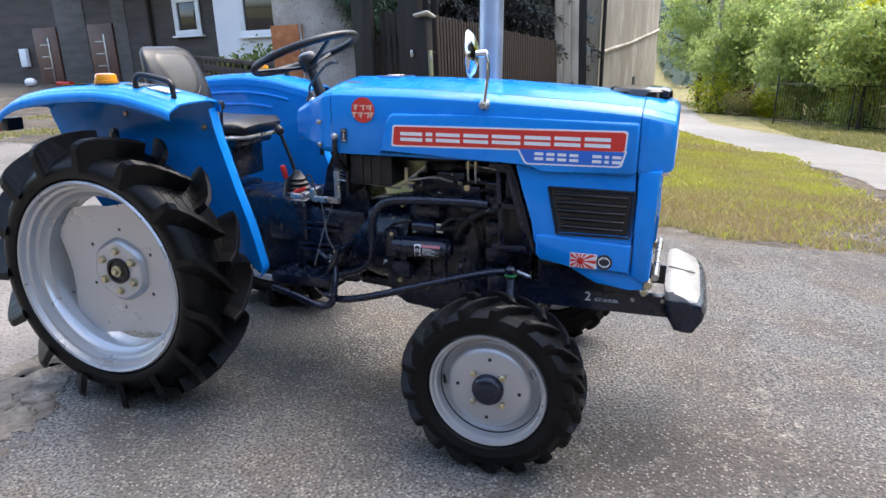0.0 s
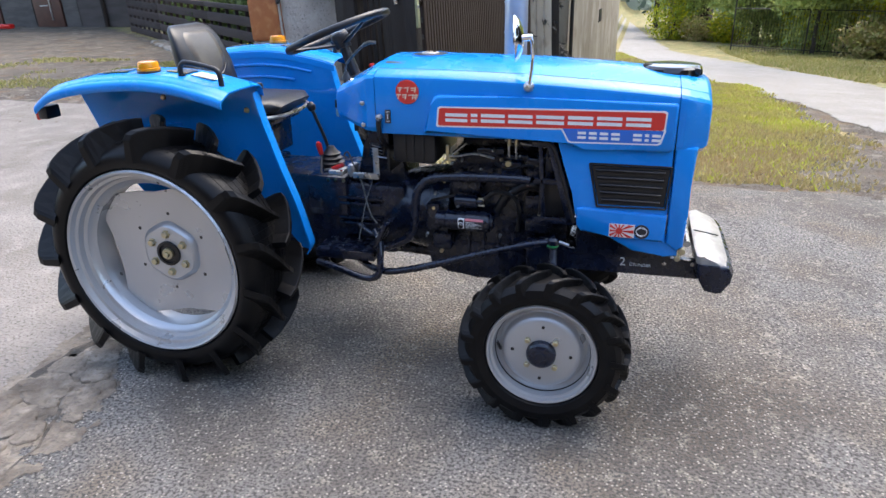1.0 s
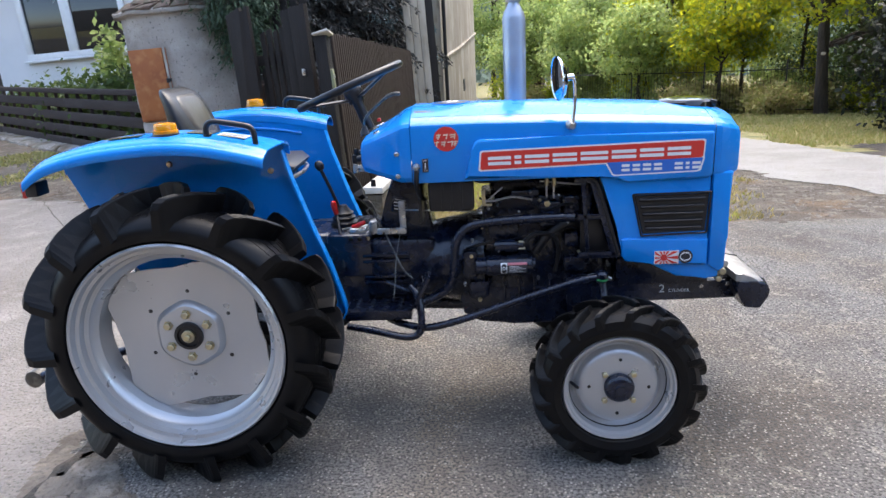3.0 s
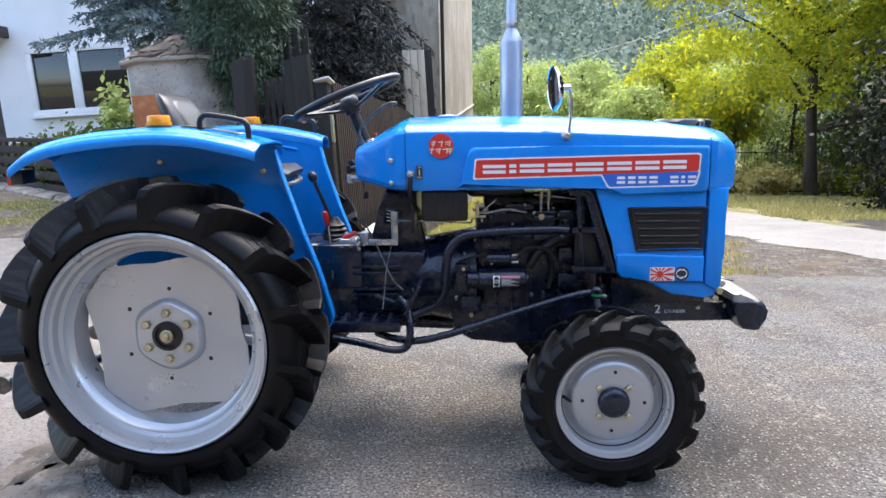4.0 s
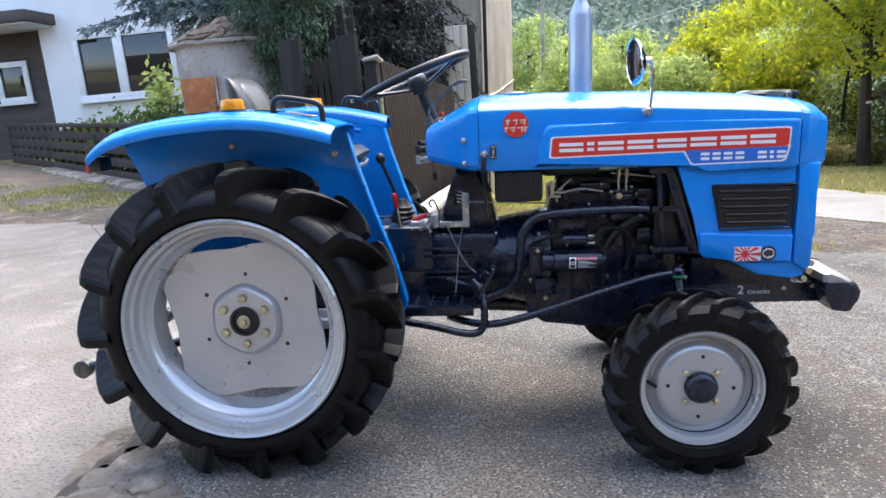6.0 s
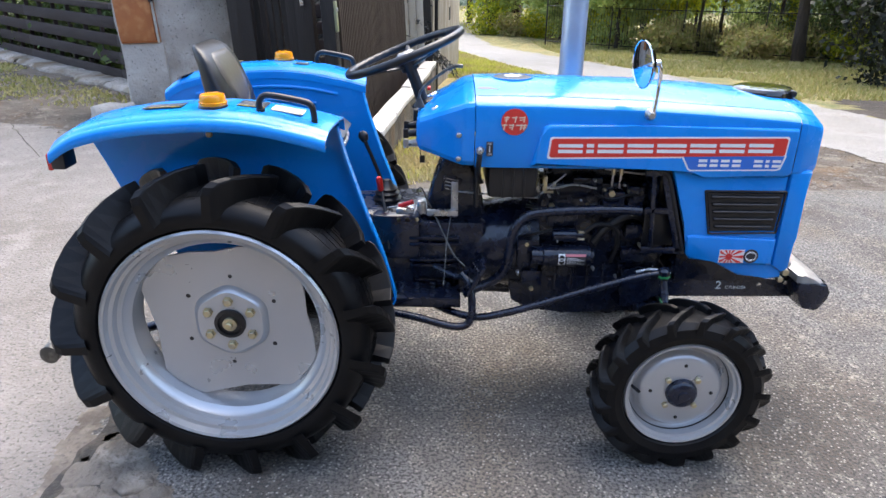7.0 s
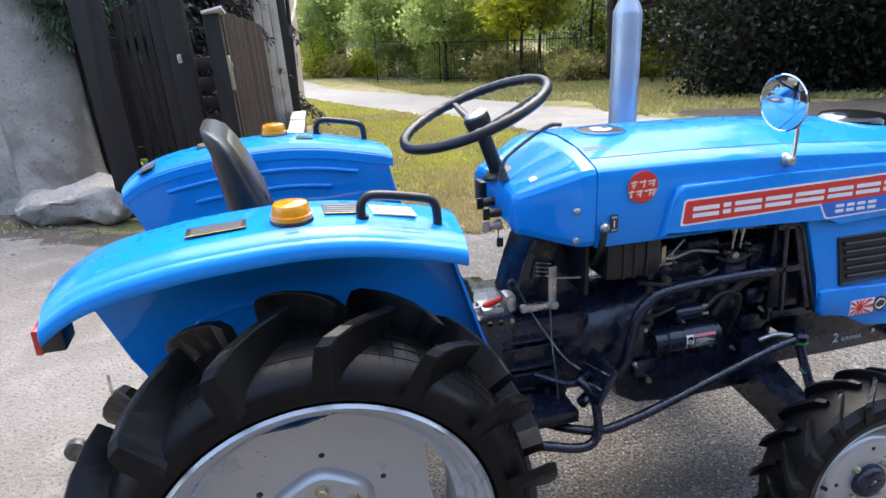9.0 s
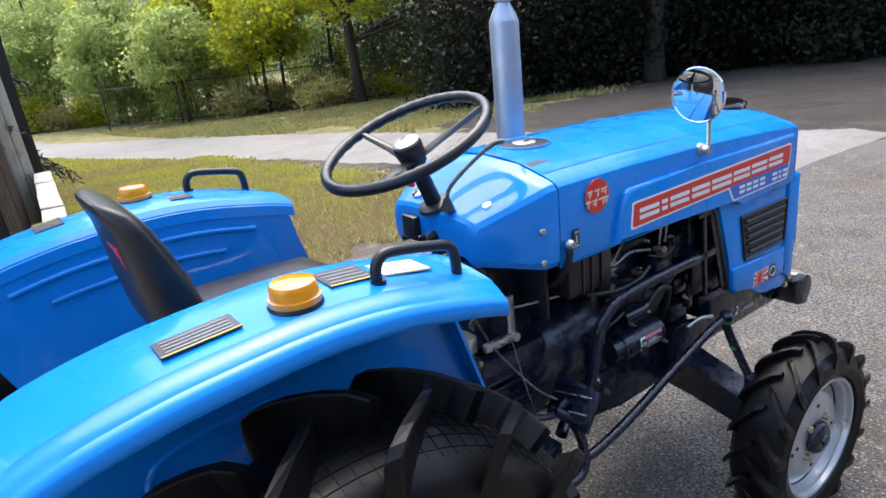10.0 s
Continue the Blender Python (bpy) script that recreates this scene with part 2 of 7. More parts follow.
# ---- building helpers ----
def finish(name, bm, mat, parent=None, label="", angle=38, m=None):
    me = bpy.data.meshes.new(name)
    bmesh.ops.recalc_face_normals(bm, faces=bm.faces)
    bm.to_mesh(me)
    bm.free()
    me.materials.append(mat)
    me.polygons.foreach_set("use_smooth", [True] * len(me.polygons))
    me.set_sharp_from_angle(angle=radians(angle))
    ob = new(name, me)
    if parent is not None:
        ob.parent = parent
    if m is not None:
        ob.matrix_basis = m
    if label:
        tagged(ob, label)
    return ob


def part(name, bm, mat, parent, label="", angle=38):
    return finish(name, bm, mat, parent, label, angle)


def thing(name, label, category, m=None, group="", kind=""):
    ob = new(name)
    ob.empty_display_size = 0.1
    if m is not None:
        ob.matrix_basis = m
    return tagged(ob, label, category, group, kind)


def box(bm, c, s, bevel=0.0, m=None, segs=2):
    """A box of size s about c, with rounded edges, turned by m."""
    mm = Matrix.Translation(c) @ (m if m is not None else Matrix()) @ Matrix.Diagonal((*s, 1))
    vs = bmesh.ops.create_cube(bm, size=1, matrix=mm)["verts"]
    if bevel:
        es = list({e for v in vs for e in v.link_edges})
        bmesh.ops.bevel(bm, geom=es, offset=bevel, segments=segs, profile=0.5, affect="EDGES")
    return bm


def axis_frame(p0, p1):
    d = Vector(p1) - Vector(p0)
    return Matrix.Translation(p0) @ d.to_track_quat("Z", "Y").to_matrix().to_4x4(), d.length


def lathe(bm, profile, m, n=32, close=False):
    """Turns (radius, height) pairs round the z axis of m."""
    rings = []
    for r, h in profile:
        rings.append([bm.verts.new(m @ Vector((r * math.cos(2 * math.pi * k / n), r * math.sin(2 * math.pi * k / n), h))) for k in range(n)])
    if close:
        rings.append(rings[0])
    for a, b in zip(rings, rings[1:]):
        for k in range(n):
            bm.faces.new((a[k], a[(k + 1) % n], b[(k + 1) % n], b[k]))
    if not close:
        if profile[0][0] > 1e-5:
            bm.faces.new(rings[0][::-1])
        if profile[-1][0] > 1e-5:
            bm.faces.new(rings[-1])
    return bm


def cyl(bm, p0, p1, r, r1=None, n=20, bevel=0.0):
    m, l = axis_frame(p0, p1)
    r1 = r if r1 is None else r1
    b = bevel
    prof = [(r - b, 0), (r, b), (r1, l - b), (r1 - b, l)] if b else [(r, 0), (r1, l)]
    return lathe(bm, prof, m, n)


def spline(pts, steps=6):
    P = [Vector(p) for p in pts]
    P = [2 * P[0] - P[1]] + P + [2 * P[-1] - P[-2]]
    out = []
    for a, b, c, d in zip(P, P[1:], P[2:], P[3:]):
        for k in range(steps):
            t = k / steps
            out.append(0.5 * ((2 * b) + (c - a) * t + (2 * a - 5 * b + 4 * c - d) * t * t + (3 * b - a - 3 * c + d) * t ** 3))
    return out + [P[-2]]


def tube(bm, pts, r, n=10, steps=6, radii=None, closed=False):
    """A round bar along a smooth line through pts."""
    line = spline(pts, steps) if steps > 1 else [Vector(p) for p in pts]
    up = Vector((0.13, 0.31, 0.94))
    rings = []
    for i, p in enumerate(line):
        d = (line[min(i + 1, len(line) - 1)] - line[max(i - 1, 0)]).normalized()
        u = d.cross(up)
        u = (u if u.length > 1e-3 else d.cross(Vector((1, 0, 0)))).normalized()
        v = u.cross(d)
        rr = r if radii is None else radii[0] + (radii[1] - radii[0]) * i / (len(line) - 1)
        rings.append([bm.verts.new(p + rr * (math.cos(2 * math.pi * k / n) * u + math.sin(2 * math.pi * k / n) * v)) for k in range(n)])
    for a, b in zip(rings, rings[1:]):
        for k in range(n):
            bm.faces.new((a[k], a[(k + 1) % n], b[(k + 1) % n], b[k]))
    bm.faces.new(rings[0][::-1])
    bm.faces.new(rings[-1])
    return bm


def plate(bm, pts, y0, y1, bevel=0.0, segs=2):
    """A slab with the outline pts in x and z, from y0 to y1, with rounded edges on the y1 side."""
    a = [bm.verts.new((x, y0, z)) for x, z in pts]
    b = [bm.verts.new((x, y1, z)) for x, z in pts]
    bm.faces.new(a)
    bm.faces.new(b[::-1])
    n = len(pts)
    for k in range(n):
        bm.faces.new((a[k], b[k], b[(k + 1) % n], a[(k + 1) % n]))
    if bevel:
        bm.edges.ensure_lookup_table()
        es = [e for e in bm.edges if e.verts[0] in b and e.verts[1] in b]
        bmesh.ops.bevel(bm, geom=es, offset=bevel, segments=segs, profile=0.5, affect="EDGES")
    return bm


def loft(bm, sections, closed=False, cap=True):
    """Skins a row of sections with the same number of points."""
    rows = [[bm.verts.new(p) for p in s] for s in sections]
    n = len(rows[0])
    for a, b in zip(rows, rows[1:]):
        for k in range(n if closed else n - 1):
            bm.faces.new((a[k], a[(k + 1) % n], b[(k + 1) % n], b[k]))
    if cap and closed:
        bm.faces.new(rows[0][::-1])
        bm.faces.new(rows[-1])
    return rows


def mesh_thing(name, verts, faces, mat, label="", category="", kind="", parent=None, smooth=False):
    me = bpy.data.meshes.new(name)
    me.from_pydata(np.asarray(verts).tolist(), [], np.asarray(faces).tolist() if not isinstance(faces, list) else faces)
    me.materials.append(mat)
    if smooth:
        me.polygons.foreach_set("use_smooth", [True] * len(me.polygons))
    ob = new(name, me)
    if parent is not None:
        ob.parent = parent
    return tagged(ob, label, category, "", kind)


B = bmesh.new


# ---- ground ----
def ramp(a, b, x):
    t = min(max((x - a) / (b - a), 0.0), 1.0)
    return t * t * (3 - 2 * t)


def height(x, y):
    """The yard is level; behind it the land falls away towards the road and the wood."""
    far = max(0.0, math.hypot(x, y) - 30)
    low = -(0.078 * max(0.0, y - 2) + 0.025 * max(0.0, x - 2)) * ramp(-2.5, 0.8, x) * (1 if far == 0 else 1 / (1 + far / 60))
    return low + 0.012 * noise.noise(Vector((x * 0.35, y * 0.35, 0.3))) * ramp(2.5, 5, math.hypot(x - 0.7, y))


def sheet(name, xs, ys, lift, mat, inside=None, wobble=0.0):
    """A grid draped over the land; inside(x, y) says which cells are kept."""
    idx, verts, faces = {}, [], []

    def at(i, j):
        if (i, j) not in idx:
            x, y = xs[i], ys[j]
            if wobble:
                x += wobble * noise.noise(Vector((x * 3, y * 3, 1.0)))
                y += wobble * noise.noise(Vector((x * 3, y * 3, 7.0)))
            idx[i, j] = len(verts)
            verts.append((x, y, height(x, y) + lift))
        return idx[i, j]

    for i in range(len(xs) - 1):
        for j in range(len(ys) - 1):
            x, y = (xs[i] + xs[i + 1]) / 2, (ys[j] + ys[j + 1]) / 2
            if inside is None or inside(x, y):
                faces.append((at(i, j), at(i + 1, j), at(i + 1, j + 1), at(i, j + 1)))
    return mesh_thing(name, verts, faces, mat, smooth=True)


def steps(*spans):
    out = [spans[0][0]]
    for a, b, d in spans:
        n = max(1, round((b - a) / d))
        out += [a + (b - a) * (k + 1) / n for k in range(n)]
    return out


NEAR_EDGE = ((0, 5.2), (2, 4.95), (4, 4.62), (5, 4.36), (6.2, 4.12), (8.4, 4.0), (12, 3.25), (16, 2.4), (22, 1.5), (30, 0.7), (60, -2))
FAR_EDGE = ((0, 7.2), (6, 6.75), (9, 6.6), (12, 6.6), (14, 6.3), (16.5, 5.8), (22, 4.7), (30, 3.0), (60, 0.5))


def along(pts, u):
    for (a, va), (b, vb) in zip(pts, pts[1:]):
        if a <= u <= b:
            return va + (vb - va) * (u - a) / (b - a)
    return pts[-1][1] if u > pts[-1][0] else pts[0][1]


def road_mid(y):
    """Middle line and half width of the gravel road."""
    n, f = along(NEAR_EDGE, y), along(FAR_EDGE, y)
    return (n + f) / 2, (f - n) / 2


def back_edge(x):
    """Where the asphalt of the yard ends."""
    return along(((-30, 4.3), (-3.7, 4.2), (-1.9, 3.55), (-0.6, 2.9), (0.4, 2.3), (1.2, 2.45), (2.6, 2.48), (3.4, 2.5), (4.6, 2.7), (5.0, 3.2), (6.6, 3.2), (7.0, -2), (30, -2.5)), x)


def rough(x, y, s, a):
    return a * noise.noise(Vector((x * s, y * s, 4.0)))


GX = steps((-2500, -200, 460), (-200, -40, 20), (-40, -12, 2), (-12, 12, 0.4), (12, 40, 1.5), (40, 200, 20), (200, 2500, 460))
GY = steps((-2500, -200, 460), (-200, -20, 20), (-20, -5, 2), (-5, 12, 0.4), (12, 60, 1.2), (60, 200, 20), (200, 2500, 460))
ground = tagged(sheet("ground", GX, GY, -0.012, GRASSGROUND), "patchy dry grass and bare soil ground", "ground", kind="structure")
yard = tagged(sheet("pavement", steps((-12, -4, 0.5), (-4, 7.4, 0.07), (7.4, 14, 0.6)), steps((-9, -3, 0.5), (-3, 4.6, 0.07)), 0.0, ASPHALT,
                    lambda x, y: y < back_edge(x) + rough(x, y, 2.2, 0.10) + rough(x, y, 9, 0.05), 0.02), "worn grey asphalt yard with exposed aggregate", "pavement", kind="structure")
dirt = tagged(sheet("verge", steps((-30, -14, 1.0), (-14, -4, 0.25), (-4, 8, 0.14)), steps((1.2, 8, 0.12), (8, 26, 0.3)), -0.006, DIRT,
                    lambda x, y: (2.75 + rough(x, y, 1.2, 0.6) + 0.3 * min(max(y - 2.5, 0), 2.6) < x < road_mid(y)[0] - road_mid(y)[1] + 0.2 and y < 20) or (y < back_edge(x) + 0.35 + rough(x, y, 2.5, 0.5) and x > -12)
                    or (x < -1.6 and y < max(7.5 + rough(x, y, 0.7, 2.0), 6.6 - 0.82 * (x + 3.3)) and y < 15.5), 0.05), "gravelly brown dirt strip beside the asphalt", "ground", kind="structure")
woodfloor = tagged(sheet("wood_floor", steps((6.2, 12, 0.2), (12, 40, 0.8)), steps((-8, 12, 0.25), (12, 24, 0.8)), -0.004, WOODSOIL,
                       lambda x, y: x > 6.75 + rough(x, y, 1.2, 0.5) and y < 9.0 + 0.3 * (x - 7) + rough(x, y, 0.8, 1.8) + rough(x, y, 3.0, 0.8), 0.06), "bare brown soil, its colour darkened for the wood's shade", "ground", kind="structure")
road = tagged(sheet("road", steps((0, 8, 0.04)), steps((1.5, 7, 0.04), (7, 14, 0.1), (14, 60, 0.3)), 0.002, ROADMAT,
                    lambda x, y: abs(x - road_mid(y)[0]) < road_mid(y)[1] + rough(x, y, 1.5, 0.25) + rough(x, y, 7, 0.1), 0.04), "pale gravel lane winding past the yard", "road", kind="structure")


# ---- the tractor ----
tractor = thing("tractor", "small blue compact tractor with silver rims parked on asphalt", "tractor")
AX = pose(0, 0, 0, 90)          # turns z outwards on the near side


def lug_mesh(r0, r1, half, sweep, width, drop, side, m, mat):
    """One curved tread bar running from the middle over the shoulder, with a blunt outer end."""
    rows = []
    for u, dt, db, w in ((-0.08, 0.004, 0.02, 0.75), (0.2, 0.0, 0.02, 0.85), (0.5, 0.03 * drop, 0.025, 0.95), (0.8, 0.15 * drop, 0.035, 1.08), (1.0, 0.32 * drop, drop, 1.22), (1.10, 0.55 * drop, drop * 1.1, 1.22), (1.15, 0.95 * drop, drop * 1.2, 1.0)):
        a = sweep * max(u, 0) ** 1.15
        pts = []
        for da, r in ((-0.52, r0 - db), (-0.38, r1 - dt - 0.004), (-0.31, r1 - dt), (0.31, r1 - dt), (0.38, r1 - dt - 0.004), (0.52, r0 - db)):
            t = a + da * width * w / r1
            pts.append((r * math.cos(t), r * math.sin(t), side * half * u))
        rows.append(pts if side > 0 else pts[::-1])
    bm = B()
    loft(bm, rows, closed=True)
    bmesh.ops.recalc_face_normals(bm, faces=bm.faces)
    me = bpy.data.meshes.new("tread_lug")
    bm.to_mesh(me)
    bm.free()
    me.materials.append(mat)
    return me


def lugs(wheel, m, n, r0, r1, half, sweep, width, drop, phase=0.0):
    for side in (1, -1):
        me = lug_mesh(r0, r1, half, sweep, width, drop, side, m, RUBBER)
        for k in range(n):
            ob = new("tread_lug", me)
            ob.parent = wheel
            ob.matrix_basis = m @ pose(0, 0, 0, 0, 0, 360 * (k + (0.0 if side > 0 else 0.5)) / n + phase)


def rear_wheel(side):
    """side -1: the near wheel."""
    m = Matrix.Translation((0, side * 0.5, 0.465)) @ pose(0, 0, 0, -90 * side)
    bm = B()
    prof = [(0.337, 0.106), (0.331, 0.112), (0.324, 0.108), (0.318, 0.090), (0.308, 0.086), (0.303, 0.066), (0.292, 0.060), (0.286, 0.046), (0.272, 0.036), (0.270, -0.04), (0.300, -0.062), (0.306, -0.086),
            (0.322, -0.094), (0.330, -0.112), (0.337, -0.106), (0.330, -0.084), (0.314, -0.076), (0.308, -0.056), (0.278, -0.034), (0.280, 0.034), (0.300, 0.05), (0.312, 0.076), (0.326, 0.084)]
    lathe(bm, prof, m, 72, close=True)
    rim = part("rear_wheel", bm, SILVER, tractor, "silver-painted steel rim with bolted centre disc")
    bm = B()
    prof = [(0.334, 0.092), (0.345, 0.109), (0.362, 0.116), (0.382, 0.115), (0.400, 0.104), (0.416, 0.082), (0.428, 0.045), (0.432, 0.0), (0.428, -0.045), (0.416, -0.082), (0.400, -0.104), (0.382, -0.115), (0.362, -0.116), (0.345, -0.109), (0.334, -0.092)]
    lathe(bm, prof, m, 72, close=True)
    part("tyre", bm, RUBBER, rim, "black agricultural tyre with deep swept lugs", 30)
    lugs(rim, m, 15, 0.430, 0.489, 0.112, 0.27 * (1 if side < 0 else -1), 0.034, 0.052, -2.7)
    bm = B()
    for z, r in ((-0.072, 0.4205), (-0.048, 0.4285), (-0.024, 0.4315), (0.0, 0.4335), (0.024, 0.4315), (0.048, 0.4285), (0.072, 0.4205)):
        lathe(bm, [(r - 0.002, z - 0.0009), (r, z - 0.0006), (r, z + 0.0006), (r - 0.002, z + 0.0009)], m, 72, close=True)
    for k in range(100):
        a = 2 * math.pi * k / 100
        sec = [[m @ Vector((q * math.cos(a + da), q * math.sin(a + da), z)) for da, q in ((-0.002, r - 0.002), (-0.0014, r + 0.001), (0.0014, r + 0.001), (0.002, r - 0.002))] for z, r in ((-0.085, 0.4145), (-0.045, 0.4285), (0.0, 0.4325), (0.045, 0.4285), (0.085, 0.4145))]
        loft(bm, sec)
    tagged(part("mould_pattern", bm, RUBBER, rim), kind="stuff")
    bm = B()
    out = []
    for c in range(4):
        for da, r in ((-15, 0.268), (-9, 0.271), (9, 0.271), (15, 0.268), (28, 0.243), (45, 0.226), (62, 0.243)):
            a = radians(52 + 90 * c + da)
            out.append((r * math.cos(a), r * math.sin(a)))
    n = len(out)
    f = [bm.verts.new(m @ Vector((x, y, 0.0 if (k % 7) in (0, 1, 2, 3) else -0.012))) for k, (x, y) in enumerate(out)]
    mid = [bm.verts.new(m @ Vector((x * 0.78, y * 0.78, -0.017))) for x, y in out]
    back = [bm.verts.new(m @ Vector((x * 0.78, y * 0.78, -0.03))) for x, y in out]
    fb = [bm.verts.new(m @ Vector((x, y, -0.008 if (k % 7) in (0, 1, 2, 3) else -0.02))) for k, (x, y) in enumerate(out)]
    ctr = [bm.verts.new(m @ Vector((0.115 * x / math.hypot(x, y), 0.115 * y / math.hypot(x, y), -0.019))) for x, y in out]
    for a, b in ((f, mid), (mid, ctr), (back, fb), (fb, f)):
        for k in range(n):
            bm.faces.new((a[k], a[(k + 1) % n], b[(k + 1) % n], b[k]))
    bm.faces.new(back)
    bm.faces.new(ctr)
    disc = part("wheel_disc", bm, SILVER, rim, "four-cornered silver centre disc", 50)
    bm = B()
    rows = []
    for r, h in ((0.114, -0.022), (0.106, -0.006), (0.097, 0.0), (0.03, 0.0)):
        ring = []
        for k in range(48):
            a = 2 * math.pi * k / 48
            rr = r * (1 + (0.028 * math.cos(6 * a + math.pi) if r > 0.09 else 0))
            ring.append(m @ Vector((rr * math.cos(a), rr * math.sin(a), h)))
        rows.append(ring)
    loft(bm, rows, closed=True)
    part("hub_plate", bm, SILVER, rim, "embossed six-lobed hub plate", 30)
    bm = B()
    lathe(bm, [(0.046, -0.005), (0.046, 0.008), (0.036, 0.010), (0.034, 0.003), (0.022, 0.003)], m, 32)
    part("hub_ring", bm, BLACK, rim)
    bm = B()
    lathe(bm, [(0.021, 0), (0.021, 0.012), (0.018, 0.014), (0.011, 0.014), (0.011, 0.024), (0.009, 0.026)], m, 18)
    part("axle_nut", bm, BRASS, rim)
    for k in range(6):
        a = radians(90 + 60 * k)
        mm = m @ Matrix.Translation((0.072 * math.cos(a), 0.072 * math.sin(a), 0))
        bm = B()
        lathe(bm, [(0.016, 0.0), (0.016, 0.003), (0.0125, 0.003), (0.0125, 0.013), (0.010, 0.015)], mm, 6)
        part("wheel_bolt", bm, BRASS, rim)
        mm = m @ Matrix.Translation((0.145 * math.cos(a - 0.06), 0.145 * math.sin(a - 0.06), -0.022))
        bm = B()
        lathe(bm, [(0.0075, -0.004), (0.0075, 0.0035), (0.006, 0.004)], mm, 12)
        part("disc_hole", bm, BLACK, rim)


def front_wheel(side):
    m = Matrix.Translation((1.35, side * 0.505, 0.268)) @ pose(0, 0, 0, -90 * side)
    bm = B()
    prof = [(0.0, -0.03), (0.14, -0.03), (0.17, 0.03), (0.176, 0.056), (0.172, 0.062), (0.166, 0.060), (0.163, 0.048), (0.156, 0.045), (0.152, 0.022), (0.146, 0.012), (0.138, 0.008), (0.131, 0.012), (0.125, 0.03), (0.118, 0.037), (0.105, 0.040), (0.05, 0.042), (0.0, 0.042)]
    lathe(bm, prof, m, 56)
    rim = part("front_wheel", bm, SILVER, tractor, "dished silver-painted front wheel")
    bm = B()
    prof = [(0.174, 0.05), (0.182, 0.066), (0.205, 0.074), (0.23, 0.068), (0.246, 0.05), (0.254, 0.0), (0.246, -0.05), (0.23, -0.068), (0.205, -0.074), (0.182, -0.066), (0.174, -0.05), (0.15, -0.045), (0.15, 0.02)]
    lathe(bm, prof, m, 56, close=True)
    part("tyre", bm, RUBBER, rim, "black front tractor tyre with slanted lugs", 30)
    lugs(rim, m, 17, 0.250, 0.274, 0.064, 0.30 * (1 if side < 0 else -1), 0.025, 0.03, 3.0)
    bm = B()
    lathe(bm, [(0.047, 0.04), (0.047, 0.052), (0.043, 0.06), (0.034, 0.066), (0.018, 0.068), (0.016, 0.074), (0.0, 0.075)], m, 28)
    part("hub_cap", bm, NAVY, rim, "dark hub cap")
    for k in range(4):
        a = radians(45 + 90 * k)
        bm = B()
        lathe(bm, [(0.0095, 0.041), (0.0095, 0.052), (0.007, 0.054)], m @ Matrix.Translation((0.062 * math.cos(a), 0.062 * math.sin(a), 0)), 6)
        part("wheel_bolt", bm, BRASS, rim)
        bm = B()
        a += radians(43)
        lathe(bm, [(0.0055, 0.038), (0.0055, 0.0425), (0.004, 0.043)], m @ Matrix.Translation((0.092 * math.cos(a), 0.092 * math.sin(a), 0)), 10)
        part("disc_hole", bm, BLACK, rim)
    bm = B()
    cyl(bm, m @ Vector((-0.146, 0.005, 0.01)), m @ Vector((-0.128, 0.005, 0.05)), 0.005, n=8)
    part("valve", bm, BLACK, rim)


for s in (-1, 1):
    rear_wheel(s)
    front_wheel(s)


# hood: rounded shell with a crease along each shoulder
def hood_section(x, top, sh, w, zb):
    seam = w - 0.052
    half = [(w - 0.004, zb), (w, zb + 0.012), (w, (zb + sh) / 2), (w, sh - 0.024), (w - 0.003, sh - 0.013), (w - 0.012, sh - 0.004), (seam + 0.003, sh + 0.009), (seam, sh + 0.0075), (seam - 0.003, sh + 0.0105), (w * 0.55, sh + (top - sh) * 0.68), (w * 0.28, sh + (top - sh) * 0.92), (0, top)]
    pts = [(x, -y, z) for y, z in half] + [(x, y, z) for y, z in half[-2::-1]]
    return pts


bm = B()
secs = [hood_section(x, top, sh, w, 0.874) for x, top, sh, w in ((0.722, 1.112, 1.076, 0.243), (0.95, 1.113, 1.075, 0.245), (1.25, 1.107, 1.066, 0.247), (1.5, 1.092, 1.052, 0.249), (1.64, 1.08, 1.042, 0.250), (1.698, 1.074, 1.037, 0.250))]
outer = loft(bm, secs)
inner = loft(bm, [[(p[0], p[1] * 0.975, p[2] - 0.006 if k not in (0, len(s_) - 1) else p[2]) for k, p in enumerate(s_)] for s_ in secs])
for a, b in ((outer, inner),):
    for i in range(len(a) - 1):
        for e in (0, -1):
            bm.faces.new((a[i][e], a[i + 1][e], b[i + 1][e], b[i][e]))
    for e in (0, -1):
        for k in range(len(a[0]) - 1):
            bm.faces.new((a[e][k], a[e][k + 1], b[e][k + 1], b[e][k]))
hood = part("hood", bm, BLUE, tractor, "glossy blue sheet-metal engine hood", 28)
for s in (-1, 1):
    bm = B()
    tube(bm, [(0.725, s * 0.1915, 1.0838), (0.95, s * 0.1935, 1.0828), (1.25, s * 0.1955, 1.0738), (1.5, s * 0.1975, 1.0598), (1.69, s * 0.1985, 1.0458)], 0.0016, 6, 3)
    part("panel_seam", bm, BLACK, hood, "dark seam of the hood's top panel")

